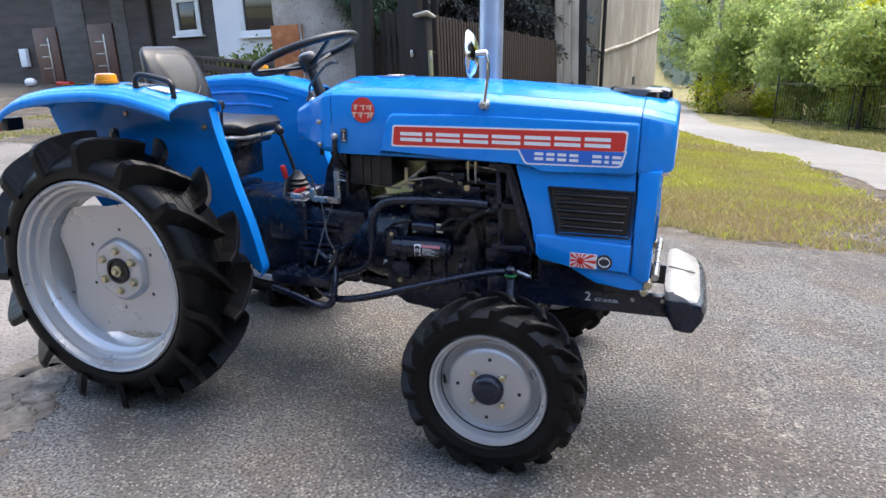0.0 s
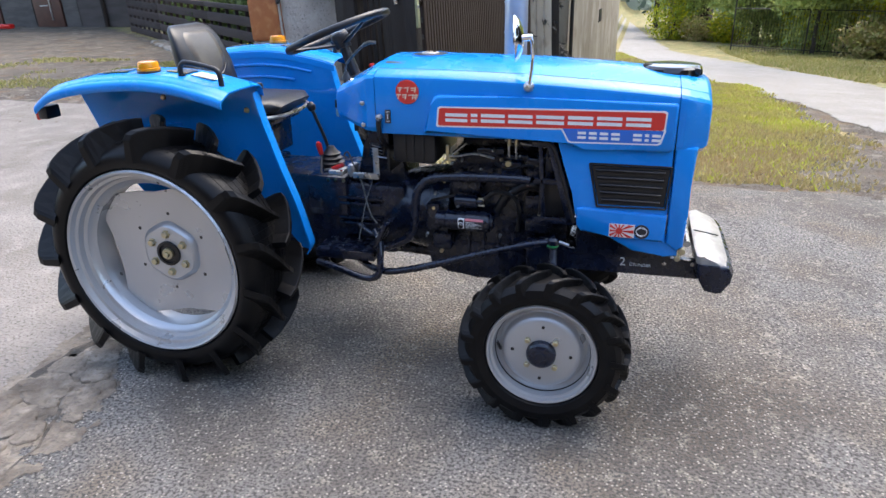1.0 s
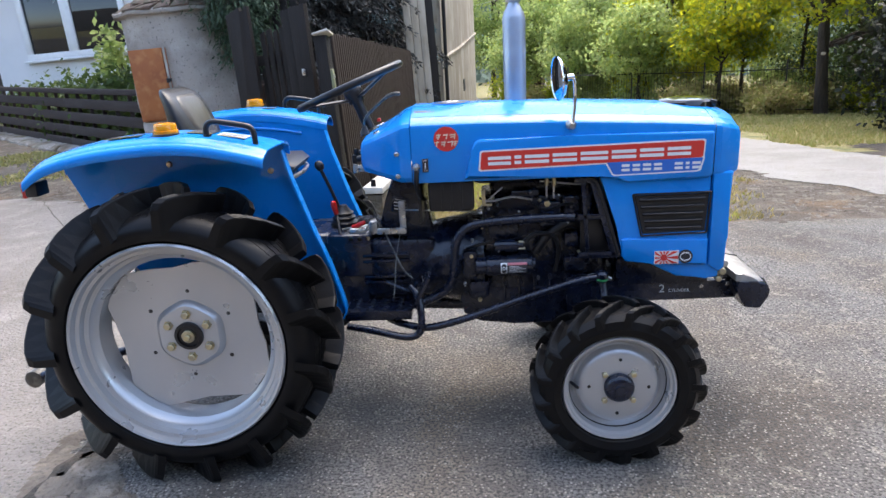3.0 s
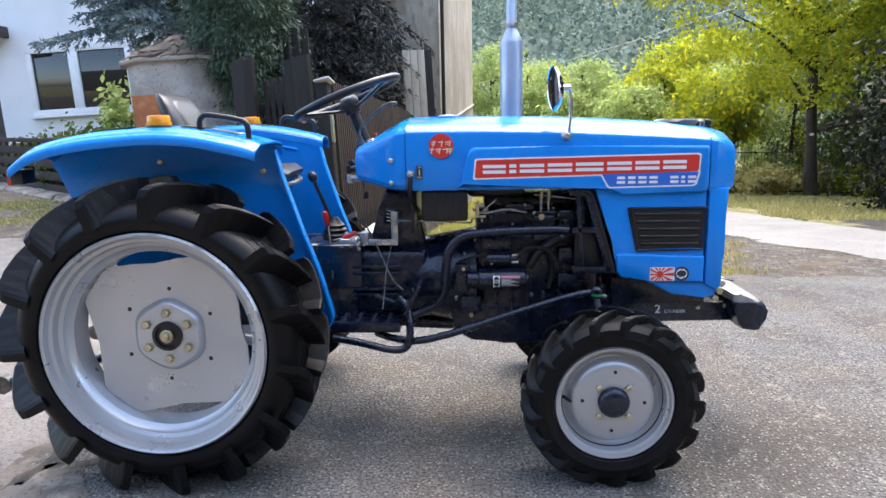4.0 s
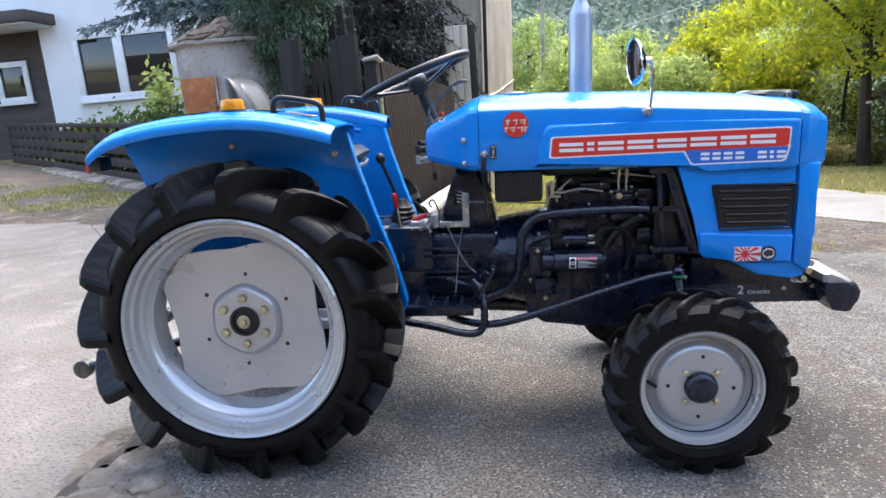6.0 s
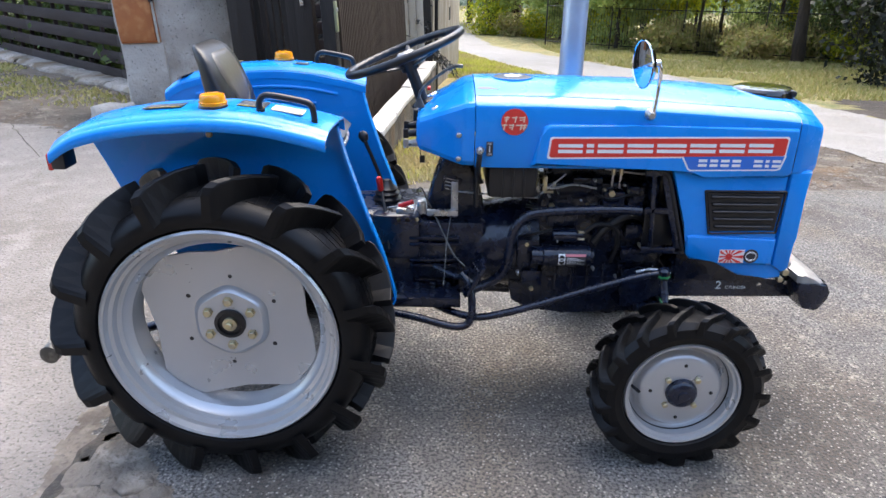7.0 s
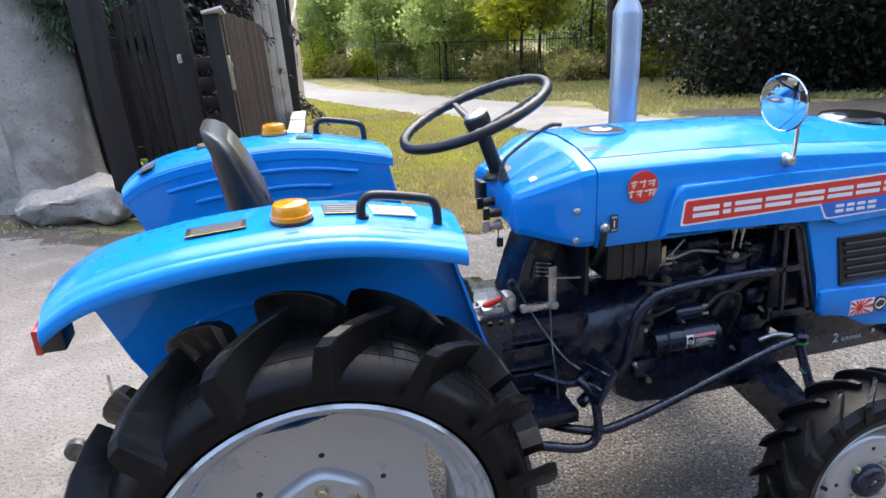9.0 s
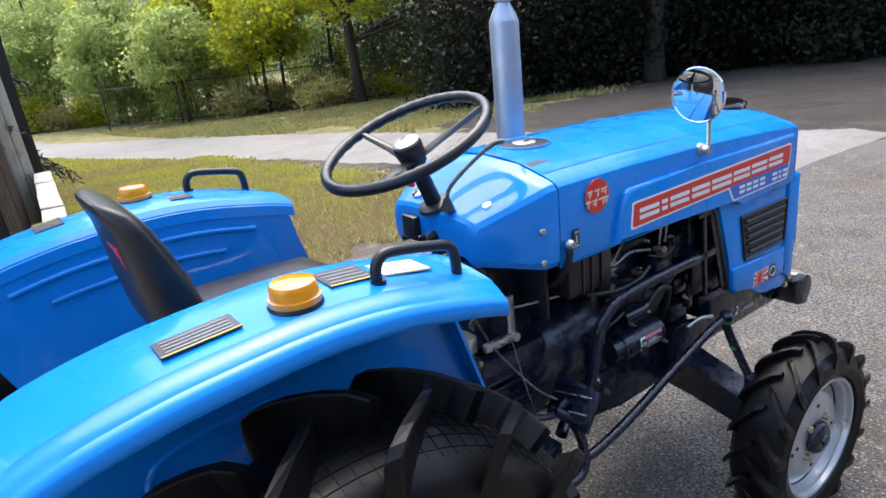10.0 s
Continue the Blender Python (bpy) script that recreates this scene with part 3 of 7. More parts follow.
for s in (-1, 1):
    bm = B()
    plate(bm, [(0.893, 0.884), (0.918, 0.975), (0.928, 1.004), (0.945, 1.013), (1.2, 1.013), (1.69, 1.008), (1.697, 1.0), (1.697, 0.868), (1.68, 0.856), (1.425, 0.856), (1.385, 0.862), (1.352, 0.886)], s * 0.235, s * 0.261, 0.011, 3)
    part("side_panel", bm, BLUE, hood, "raised blue side panel of the hood")
    # nose side below the waist
    bm = B()
    plate(bm, [(1.338, 0.872), (1.362, 0.80), (1.395, 0.70), (1.414, 0.64), (1.416, 0.60), (1.428, 0.583), (1.50, 0.573), (1.698, 0.565), (1.698, 0.872)], s * 0.215, s * 0.243, 0.008, 2)
    part("nose_side", bm, BLUE, hood)
    bm = B()
    plate(bm, [(1.41, 0.655), (1.413, 0.595), (1.428, 0.576), (1.52, 0.566), (1.698, 0.556), (1.698, 0.648), (1.43, 0.66)], s * 0.23, s * 0.252, 0.009, 3)
    part("lower_rail", bm, BLUE, hood)
    bm = B()
    plate(bm, [(1.50, 0.568), (1.60, 0.515), (1.70, 0.505), (1.742, 0.508), (1.742, 0.566)], s * 0.20, s * 0.238, 0.006, 2)
    part("lower_apron", bm, BLUE, hood)
    # louvred side vent
    bm = B()
    plate(bm, [(1.450, 0.803), (1.693, 0.803), (1.685, 0.676), (1.480, 0.672)], s * 0.24, s * 0.2465, 0.002, 1)
    vent = part("side_vent", bm, BLACK, hood, "black louvred side vent")
    for k in range(5):
        z = 0.789 - 0.0245 * k
        x0 = 1.46 + 0.0062 * k
        bm = B()
        box(bm, ((x0 + 1.683) / 2 - 0.001 * k, s * 0.249, z), (1.683 - x0 - 0.002 * k - 0.008, 0.012, 0.011), 0.004, pose(0, 0, 0, -25 * s))
        part("louvre", bm, BLACK, vent)
    bm = B()
    rim_pts = [(1.445, 0.808), (1.698, 0.808), (1.690, 0.670), (1.476, 0.666)]
    for (xa, za), (xb, zb) in zip(rim_pts, rim_pts[1:] + rim_pts[:1]):
        tube(bm, [(xa, s * 0.247, za), (xb, s * 0.247, zb)], 0.0035, 6, 1)
    part("vent_frame", bm, BLACK, vent)

# nose cap
bm = B()
secs = []
for x, dw, dt, dz in ((1.7005, 0.0, 0.0, 0.0), (1.720, 0.001, -0.003, 0.0), (1.728, -0.0015, -0.005, 0.0), (1.782, -0.034, -0.020, 0.004), (1.790, -0.040, -0.025, 0.008), (1.795, -0.047, -0.032, 0.012), (1.797, -0.056, -0.041, 0.020)):
    secs.append(hood_section(x, 1.074 + dt, 1.036 + dt, 0.250 + dw, 0.862 + dz))
loft(bm, secs)
nose = part("nose_cap", bm, BLUE, hood, "blue front cap of the hood", 16)
for s in (-1, 1):
    bm = B()
    plate(bm, [(1.702, 0.872), (1.702, 0.555), (1.738, 0.53), (1.757, 0.545), (1.760, 0.63), (1.750, 0.652), (1.768, 0.872)], s * 0.205, s * 0.25, 0.01, 2)
    part("nose_cheek", bm, BLUE, nose)
bm = B()
box(bm, (1.735, 0, 0.755), (0.02, 0.41, 0.21), 0.004)
grille = part("front_grille", bm, BLACK, nose, "black front grille")
for k in range(7):
    bm = B()
    box(bm, (1.748, 0, 0.67 + 0.027 * k), (0.014, 0.40, 0.009), 0.003)
    part("grille_bar", bm, BLACK, grille)
bm = B()
box(bm, (1.763, 0, 0.935), (0.03, 0.40, 0.12), 0.012)
part("lamp_panel", bm, BLACK, nose, "black headlamp panel")
for s in (-1, 1):
    bm = B()
    lathe(bm, [(0.052, 0), (0.052, 0.012), (0.047, 0.016), (0.044, 0.012), (0.03, 0.02), (0, 0.024)], Matrix.Translation((1.777, s * 0.13, 0.935)) @ pose(0, 0, 0, 0, 90), 28)
    part("headlamp", bm, LAMPGLASS, nose, "round clear headlamp")
bm = B()
box(bm, (1.766, 0, 0.862), (0.04, 0.40, 0.022), 0.008)
part("trim_strip", bm, CHROME, nose, "chrome strip below the headlamps")
# raised inlet at the front of the hood
bm = B()
loft(bm, [[(1.675 + 0.098 * c * f, 0.095 * sn * f, z) for c, sn in ((math.cos(2 * math.pi * k / 32), math.sin(2 * math.pi * k / 32)) for k in range(32))] for f, z in ((1.0, 1.062), (0.98, 1.082), (0.9, 1.09), (0.6, 1.094))], closed=True)
part("inlet_cover", bm, GLOSSBLACK, hood, "black oval inlet cover")
bm = B()
box(bm, (1.745, 0, 1.078), (0.035, 0.13, 0.02), 0.006, pose(0, 0, 0, 0, 12))
part("inlet_mouth", bm, BLACK, hood, "black mouth of the hood inlet")

# decals on the side of the hood
def decal(name, pts, y, mat, parent, label=""):
    bm = B()
    plate(bm, pts, y - math.copysign(0.002, y), y + math.copysign(0.0012, y), 0.0)
    return part(name, bm, mat, parent, label)


for s in (-1,):
    y = s * 0.2612
    fx = (lambda x: x) if s < 0 else (lambda x: 2.612 - x)
    R_ = lambda a, b, c, d: [(fx(a), c), (fx(b), c), (fx(b), d), (fx(a), d)]
    band = decal("name_band", [(fx(0.946), 0.918), (fx(0.951), 0.968), (fx(0.957), 0.972), (fx(1.655), 0.980), (fx(1.662), 0.976), (fx(1.660), 0.930), (fx(1.654), 0.926), (fx(0.952), 0.914)], y, DECAL_RED, hood, "red name band on the hood")
    decal("band_edge", [(fx(0.940), 0.913), (fx(0.946), 0.973), (fx(0.953), 0.977), (fx(1.660), 0.985), (fx(1.667), 0.980), (fx(1.664), 0.927), (fx(1.656), 0.9215), (fx(0.945), 0.909)], s * 0.2607, DECAL_WHITE, hood, "white edge of the name band")
    decal("model_band", [(fx(1.352), 0.924), (fx(1.375), 0.884), (fx(1.382), 0.880), (fx(1.642), 0.884), (fx(1.650), 0.888), (fx(1.661), 0.925)], s * 0.2608, DECAL_BLUE, hood, "dark blue model band")
    decal("model_edge", [(fx(1.345), 0.926), (fx(1.371), 0.880), (fx(1.380), 0.8755), (fx(1.645), 0.8795), (fx(1.655), 0.884), (fx(1.667), 0.927)], s * 0.2604, DECAL_WHITE, hood)
    x = 0.972
    for w in (0.074, 0.022, 0.078, 0.078, 0.088, 0.078, 0.076, 0.074):
        z0, z1 = 0.927 + 0.012 * (x - 0.97), 0.957 + 0.012 * (x - 0.97)
        for u0, u1 in ((z0 + 0.001, z0 + 0.0115), (z1 - 0.0115, z1 - 0.001)):
            decal("bar", R_(x, x + w, u0, u1), s * 0.2619, DECAL_WHITE, band)
        x += w + 0.0115
    x = 1.402
    for w in (0.026, 0.024, 0.026, 0.026, 0.0, 0.026, 0.012, 0.026):
        if w:
            for u0, u1 in ((0.890, 0.8985), (0.9045, 0.913)):
                decal("bar", R_(x, x + w, u0, u1), s * 0.2614, DECAL_WHITE, band)
        x += (w or 0.022) + 0.009
    # round red sticker with two rows of pale bars
    bm = B()
    lathe(bm, [(0.040, 0), (0.040, 0.0015)], Matrix.Translation((fx(0.838), s * 0.2472, 1.018)) @ pose(0, 0, 0, -90 * s), 40)
    st = part("round_sticker", bm, DECAL_RED, hood, "round red sticker")
    for row, (z, xs) in enumerate(((1.026, (0.806, 0.829, 0.851)), (1.003, (0.800, 0.821, 0.842, 0.860)))):
        for j, x in enumerate(xs):
            decal("bar", [(fx(x), z + 0.003), (fx(x + 0.016), z + 0.004), (fx(x + 0.016), z + 0.0075), (fx(x), z + 0.0065)], s * 0.2492, DECAL_CREAM, st)
            k = 0.004 * (j % 3)
            decal("bar", [(fx(x + 0.004 + k), z - 0.009), (fx(x + 0.008 + k), z - 0.009), (fx(x + 0.011 + k), z + 0.009), (fx(x + 0.0075 + k), z + 0.009)], s * 0.2491, DECAL_CREAM, st)
            if j % 2 == row:
                decal("bar", [(fx(x + 0.001), z - 0.004), (fx(x + 0.013), z - 0.002), (fx(x + 0.013), z + 0.0005), (fx(x + 0.001), z - 0.001)], s * 0.2490, DECAL_CREAM, st)
    # flag sticker: rays round a disc
    bm = B()
    plate(bm, [(fx(1.521), 0.561 + 0.005), (fx(1.602), 0.566), (fx(1.602), 0.612), (fx(1.521), 0.612)], s * 0.25, s * 0.2528)
    fl = part("ray_sticker", bm, DECAL_WHITE, hood, "white sticker with a red disc and rays")
    cx, cz = 1.553, 0.588
    bm = B()
    lathe(bm, [(0.011, 0), (0.011, 0.001)], Matrix.Translation((fx(cx), s * 0.2528, cz)) @ pose(0, 0, 0, -90 * s), 24)
    part("disc", bm, DECAL_RED, fl)
    for k in range(12):
        a = 2 * math.pi * k / 12
        def edge(t):
            c, sn = math.cos(t), math.sin(t)
            q = min((0.046 if c > 0 else 0.030) / max(abs(c), 1e-6), (0.0225 if sn > 0 else 0.021) / max(abs(sn), 1e-6))
            return (fx(cx + q * c), cz + q * sn)
        decal("ray", [(fx(cx), cz), edge(a - 0.12), edge(a + 0.12)], s * 0.2531, DECAL_RED, fl)
    bm = B()
    lathe(bm, [(0.024, 0), (0.024, 0.0015)], Matrix.Translation((fx(1.624), s * 0.2522, 0.590)) @ pose(0, 0, 0, -90 * s), 32)
    em = part("emblem", bm, DECAL_DARK, hood, "round dark emblem sticker")
    for k in range(7):
        a = 0.9 * k
        bm = B()
        tube(bm, [(fx(1.624 + 0.017 * math.cos(a + 0.5 * j)), s * 0.2538, 0.590 + (0.017 - 0.002 * j) * math.sin(a + 0.5 * j)) for j in range(4)], 0.0012, 5, 3)
        part("line", bm, DECAL_WHITE, em)

# dashboard housing
bm = B()
def dash_section(x, w, zlo, sh, top):
    half = [(w - 0.022, zlo), (w - 0.007, zlo + 0.006), (w, zlo + 0.02), (w, sh - 0.030), (w - 0.003, sh - 0.016), (w - 0.012, sh - 0.005), (w - 0.024, sh), (w * 0.5, sh + (top - sh) * 0.75), (0, top)]
    return [(x, -y, z) for y, z in half] + [(x, y, z) for y, z in half[-2::-1]]
loft(bm, [dash_section(*q) for q in ((0.540, 0.150, 0.926, 0.994, 1.000), (0.5435, 0.160, 0.914, 1.004, 1.011), (0.551, 0.168, 0.904, 1.012, 1.020), (0.680, 0.2365, 0.874, 1.067, 1.093), (0.687, 0.2395, 0.874, 1.071, 1.098), (0.696, 0.2415, 0.874, 1.073, 1.102), (0.7195, 0.2425, 0.874, 1.075, 1.109))], closed=False)
bm.faces.new([v for v in bm.verts if abs(v.co.x - 0.540) < 1e-5])
dash = part("dashboard", bm, BLUE, tractor, "blue dashboard housing behind the hood", 20)
for z in (0.974, 0.9):
    for s in (-1, 1):
        bm = B()
        lathe(bm, [(0.009, 0), (0.008, 0.004), (0.005, 0.006), (0, 0.0065)], Matrix.Translation((0.672, s * 0.238, z)) @ pose(0, 0, 0, -90 * s), 14)
        part("screw", bm, STEEL, dash)
for x, yy, r in ((0.585, 0.09, 0.022), (0.60, -0.145, 0.012)):
    bm = B()
    lathe(bm, [(r, 0), (r, 0.008), (r * 0.8, 0.011), (0, 0.012)], Matrix.Translation((x, yy, 1.030)) @ pose(0, 0, 0, 0, -24), 24)
    part("gauge", bm, CHROME, dash, "chrome-rimmed dashboard gauge")
bm = B()
box(bm, (0.575, 0.12, 1.052), (0.012, 0.03, 0.012), 0.003)
part("warning_lamp", bm, RED, dash, "small red warning lamp")
bm = B()
box(bm, (0.535, 0.07, 0.962), (0.025, 0.055, 0.06), 0.006)
part("fuse_box", bm, BLACK, dash, "black switch box")
for k, (yy, z) in enumerate(((-0.015, 0.955), (-0.065, 0.94), (-0.06, 0.905))):
    bm = B()
    cyl(bm, (0.545, yy, z), (0.51, yy, z - 0.004), 0.014, 0.011, 14, 0.002)
    box(bm, (0.503, yy, z - 0.004), (0.018, 0.008, 0.03), 0.002)
    part("switch", bm, BLACK if k < 2 else STEEL, dash)
# toggle lever and its plate
bm = B()
lathe(bm, [(0.0, 0.0), (0.008, 0.002), (0.0125, 0.010), (0.0125, 0.016), (0.008, 0.024), (0, 0.027)], Matrix.Translation((0.737, -0.243, 0.931)) @ pose(0, 0, 0, 90), 18)
stop = part("stop_lever", bm, STEEL, tractor, "grey ball-topped stop lever")
bm = B()
tube(bm, [(0.737, -0.252, 0.928), (0.735, -0.256, 0.90), (0.733, -0.24, 0.86), (0.742, -0.2, 0.82), (0.75, -0.15, 0.80)], 0.0085, 8)
part("lever_arm", bm, BLACK, stop)
bm = B()
plate(bm, [(0.756, 0.912), (0.776, 0.912), (0.776, 0.956), (0.756, 0.956)], -0.246, -0.249)
onoff = part("switch_plate", bm, DECAL_DARK, hood, "small black switch plate")


def lettering(text, size, m, mat, parent, name="lettering"):
    cu = bpy.data.curves.new("text", "FONT")
    cu.body, cu.size, cu.align_x, cu.align_y, cu.extrude = text, size, "CENTER", "CENTER", 0.0006
    ob = new("text", cu)
    me = bpy.data.meshes.new_from_object(ob.evaluated_get(bpy.context.evaluated_depsgraph_get()))
    bpy.data.objects.remove(ob)
    me.transform(m)
    me.materials.clear()
    me.materials.append(mat)
    o = new(name, me)
    o.parent = parent
    return o


lettering("OFF", 0.0085, Matrix.Translation((0.766, -0.2498, 0.950)) @ pose(0, 0, 0, 90), DECAL_WHITE, onoff)
lettering("ON", 0.0085, Matrix.Translation((0.766, -0.2498, 0.918)) @ pose(0, 0, 0, 90), DECAL_WHITE, onoff)
decal("bar", [(0.7645, 0.925), (0.7675, 0.925), (0.7675, 0.943), (0.7645, 0.943)], -0.2492, DECAL_WHITE, onoff)

# fuel filler, exhaust, mirror
bm = B()
lathe(bm, [(0.070, -0.002), (0.068, 0.004), (0.063, 0.004), (0.062, -0.002)], Matrix.Translation((0.85, 0.0, 1.110)), 36)
filler = part("filler_ring", bm, BLUE, hood)
bm = B()
lathe(bm, [(0.0625, 0.0), (0.058, 0.001), (0.0, 0.001)], Matrix.Translation((0.85, 0.0, 1.1125)), 36)
part("filler_well", bm, BLACK, filler)
bm = B()
lathe(bm, [(0.030, 0.0), (0.031, 0.002), (0.030, 0.005), (0.024, 0.007), (0.0, 0.008)], Matrix.Translation((0.85, 0.0, 1.112)), 30)
part("filler_cap", bm, STEEL, filler, "grey fuel filler cap")
for x0, x1, yy in ((0.80, 0.84, -0.09), (0.845, 0.885, -0.085), (0.73, 0.80, -0.14)):
    bm = B()
    box(bm, ((x0 + x1) / 2, yy, 1.1035 if yy > -0.1 else 1.0985), (x1 - x0, 0.02, 0.001), 0, pose(0, 0, 0, 8 if yy > -0.1 else 14))
    part("top_label", bm, DECAL_WHITE if yy > -0.1 else DECAL_DARK, hood)
bm = B()
lathe(bm, [(0.044, 0.0), (0.0445, 0.5), (0.043, 0.508), (0.036, 0.525), (0.024, 0.548), (0.0205, 0.556), (0.0205, 0.95), (0.018, 0.95), (0.018, 0.6)], Matrix.Translation((1.10, 0.33, 0.895)), 36)
ex = part("exhaust_pipe", bm, EXHAUST, tractor, "silver-grey upright exhaust muffler")
bm = B()
lathe(bm, [(0.0205, 0), (0.025, 0.002), (0.029, 0.018), (0.0205, 0.02)], Matrix.Translation((1.10, 0.33, 1.452)), 24)
box(bm, (1.10, 0.30, 1.461), (0.012, 0.024, 0.014), 0.002)
part("clamp", bm, STEEL, ex)
bm = B()
cyl(bm, (1.1, 0.33, 0.90), (1.1, 0.2, 0.80), 0.03)
part("exhaust_elbow", bm, NAVY, ex)
for k in range(3):
    bm = B()
    lathe(bm, [(0.004, 0), (0.003, 0.003), (0, 0.004)], Matrix.Translation((1.10 - 0.0425, 0.32, 1.16 + 0.11 * k)) @ pose(0, 0, 0, 0, -90), 8)
    part("rivet", bm, EXHAUST, ex)
mn = Vector((-0.985, -0.16, -0.05))
mq = mn.to_track_quat("Z", "Y").to_matrix().to_4x4()
mc = Vector((1.198, -0.262, 1.192))
bm = B()
lathe(bm, [(0.0, -0.028), (0.03, -0.024), (0.055, -0.014), (0.068, -0.002), (0.070, 0.003), (0.067, 0.005), (0.065, 0.003)], Matrix.Translation(mc) @ mq, 40)
mir = part("rear_view_mirror", bm, CHROME, tractor, "round chrome rear-view mirror on a bent arm")
bm = B()
lathe(bm, [(0.066, 0.002), (0.066, 0.0030), (0.056, 0.0042), (0.044, 0.0052), (0.032, 0.0060), (0.020, 0.0065), (0.008, 0.0068), (0.002, 0.00685)], Matrix.Translation(mc) @ mq, 40)
part("mirror_glass", bm, MIRROR, mir, "mirror glass")
bm = B()
tube(bm, [mc - mn * 0.026, mc - mn * 0.045 + Vector((0, 0, 0.004)), (1.250, -0.258, 1.178), (1.252, -0.257, 1.13), (1.246, -0.262, 1.062), (1.243, -0.262, 1.046)], 0.006, 10)
cyl(bm, mc - mn * 0.02, mc - mn * 0.05, 0.010, n=14)
part("mirror_arm", bm, CHROME, mir)
bm = B()
lathe(bm, [(0.017, 0), (0.017, 0.008), (0.012, 0.014), (0.012, 0.026), (0.008, 0.03), (0, 0.03)], Matrix.Translation((1.241, -0.240, 1.045)) @ pose(0, 0, 0, 90), 18)
part("mirror_bolt", bm, STEEL, mir)

# steering wheel and column
swc, swn = Vector((0.497, 0.0, 1.186)), Vector((-0.36, 0, 0.933))
swm = Matrix.Translation(swc) @ swn.to_track_quat("Z", "Y").to_matrix().to_4x4()
bm = B()
ring = []
for k in range(96):
    a = 2 * math.pi * k / 96
    sec = []
    for j in range(10):
        b = 2 * math.pi * j / 10
        r = 0.0135 - (0.0022 if (math.cos(b) < -0.3 and math.cos(36 * a) > 0) else 0)
        sec.append(swm @ Vector(((0.192 + r * math.cos(b)) * math.cos(a), (0.192 + r * math.cos(b)) * math.sin(a), r * math.sin(b))))
    ring.append(sec)
loft(bm, ring + [ring[0]], closed=True, cap=False)
bmesh.ops.remove_doubles(bm, verts=bm.verts, dist=1e-5)
sw = part("steering_wheel", bm, BLACK, tractor, "thin black three-spoke steering wheel with finger grips", 60)
for k in range(3):
    a = radians(60 + 120 * k)
    d = Vector((math.cos(a), math.sin(a), 0))
    t = Vector((-d.y, d.x, 0))
    bm = B()
    loft(bm, [[swm @ (d * r + t * w * sgn + Vector((0, 0, z + hh))) for sgn, hh in ((-1, 0), (-0.4, 0.006), (0.4, 0.006), (1, 0), (0.5, -0.006), (-0.5, -0.006))] for r, w, z in ((0.02, 0.02, -0.045), (0.08, 0.012, -0.03), (0.18, 0.009, -0.004), (0.19, 0.012, 0))], closed=True)
    part("spoke", bm, BLACK, sw)
bm = B()
lathe(bm, [(0.028, -0.06), (0.033, -0.03), (0.034, -0.014), (0.031, -0.008)], swm, 28)
part("wheel_hub", bm, BLACK, sw)
bm = B()
lathe(bm, [(0.031, -0.0085), (0.031, -0.003), (0.024, 0.001), (0, 0.002)], swm, 28)
part("horn_cap", bm, STEEL, sw, "grey horn cap")
bm = B()
cyl(bm, swc - swn * 0.05, swc - swn * 0.19, 0.018, 0.021, 20)
lathe(bm, [(0.042, 0), (0.040, 0.006), (0.026, 0.012)], Matrix.Translation(swc - swn * 0.175) @ swn.to_track_quat("Z", "Y").to_matrix().to_4x4(), 24)
part("steering_column", bm, BLACK, sw)
bm = B()
tube(bm, [(0.547, -0.067, 1.030), (0.551, -0.075, 1.075), (0.593, -0.092, 1.117), (0.637, -0.108, 1.151)], 0.0045, 8)
thr = part("throttle_lever", bm, WIRE, tractor, "bent steel hand throttle lever")
bm = B()
tube(bm, [(0.637, -0.108, 1.151), (0.661, -0.110, 1.160), (0.684, -0.112, 1.160)], 0.0062, 10)
part("lever_grip", bm, WIRE, thr)
bm = B()
lathe(bm, [(0.018, 0), (0.014, 0.01), (0.006, 0.03)], Matrix.Translation((0.547, -0.067, 1.025)), 14)
part("lever_boot", bm, BLACK, thr)


# fenders
ARC = ((-0.416, 0.996), (-0.39, 1.015), (-0.352, 1.036), (-0.298, 1.053), (-0.227, 1.067), (-0.15, 1.077), (0.0, 1.086), (0.12, 1.079), (0.23, 1.060), (0.30, 1.045), (0.336, 1.034))


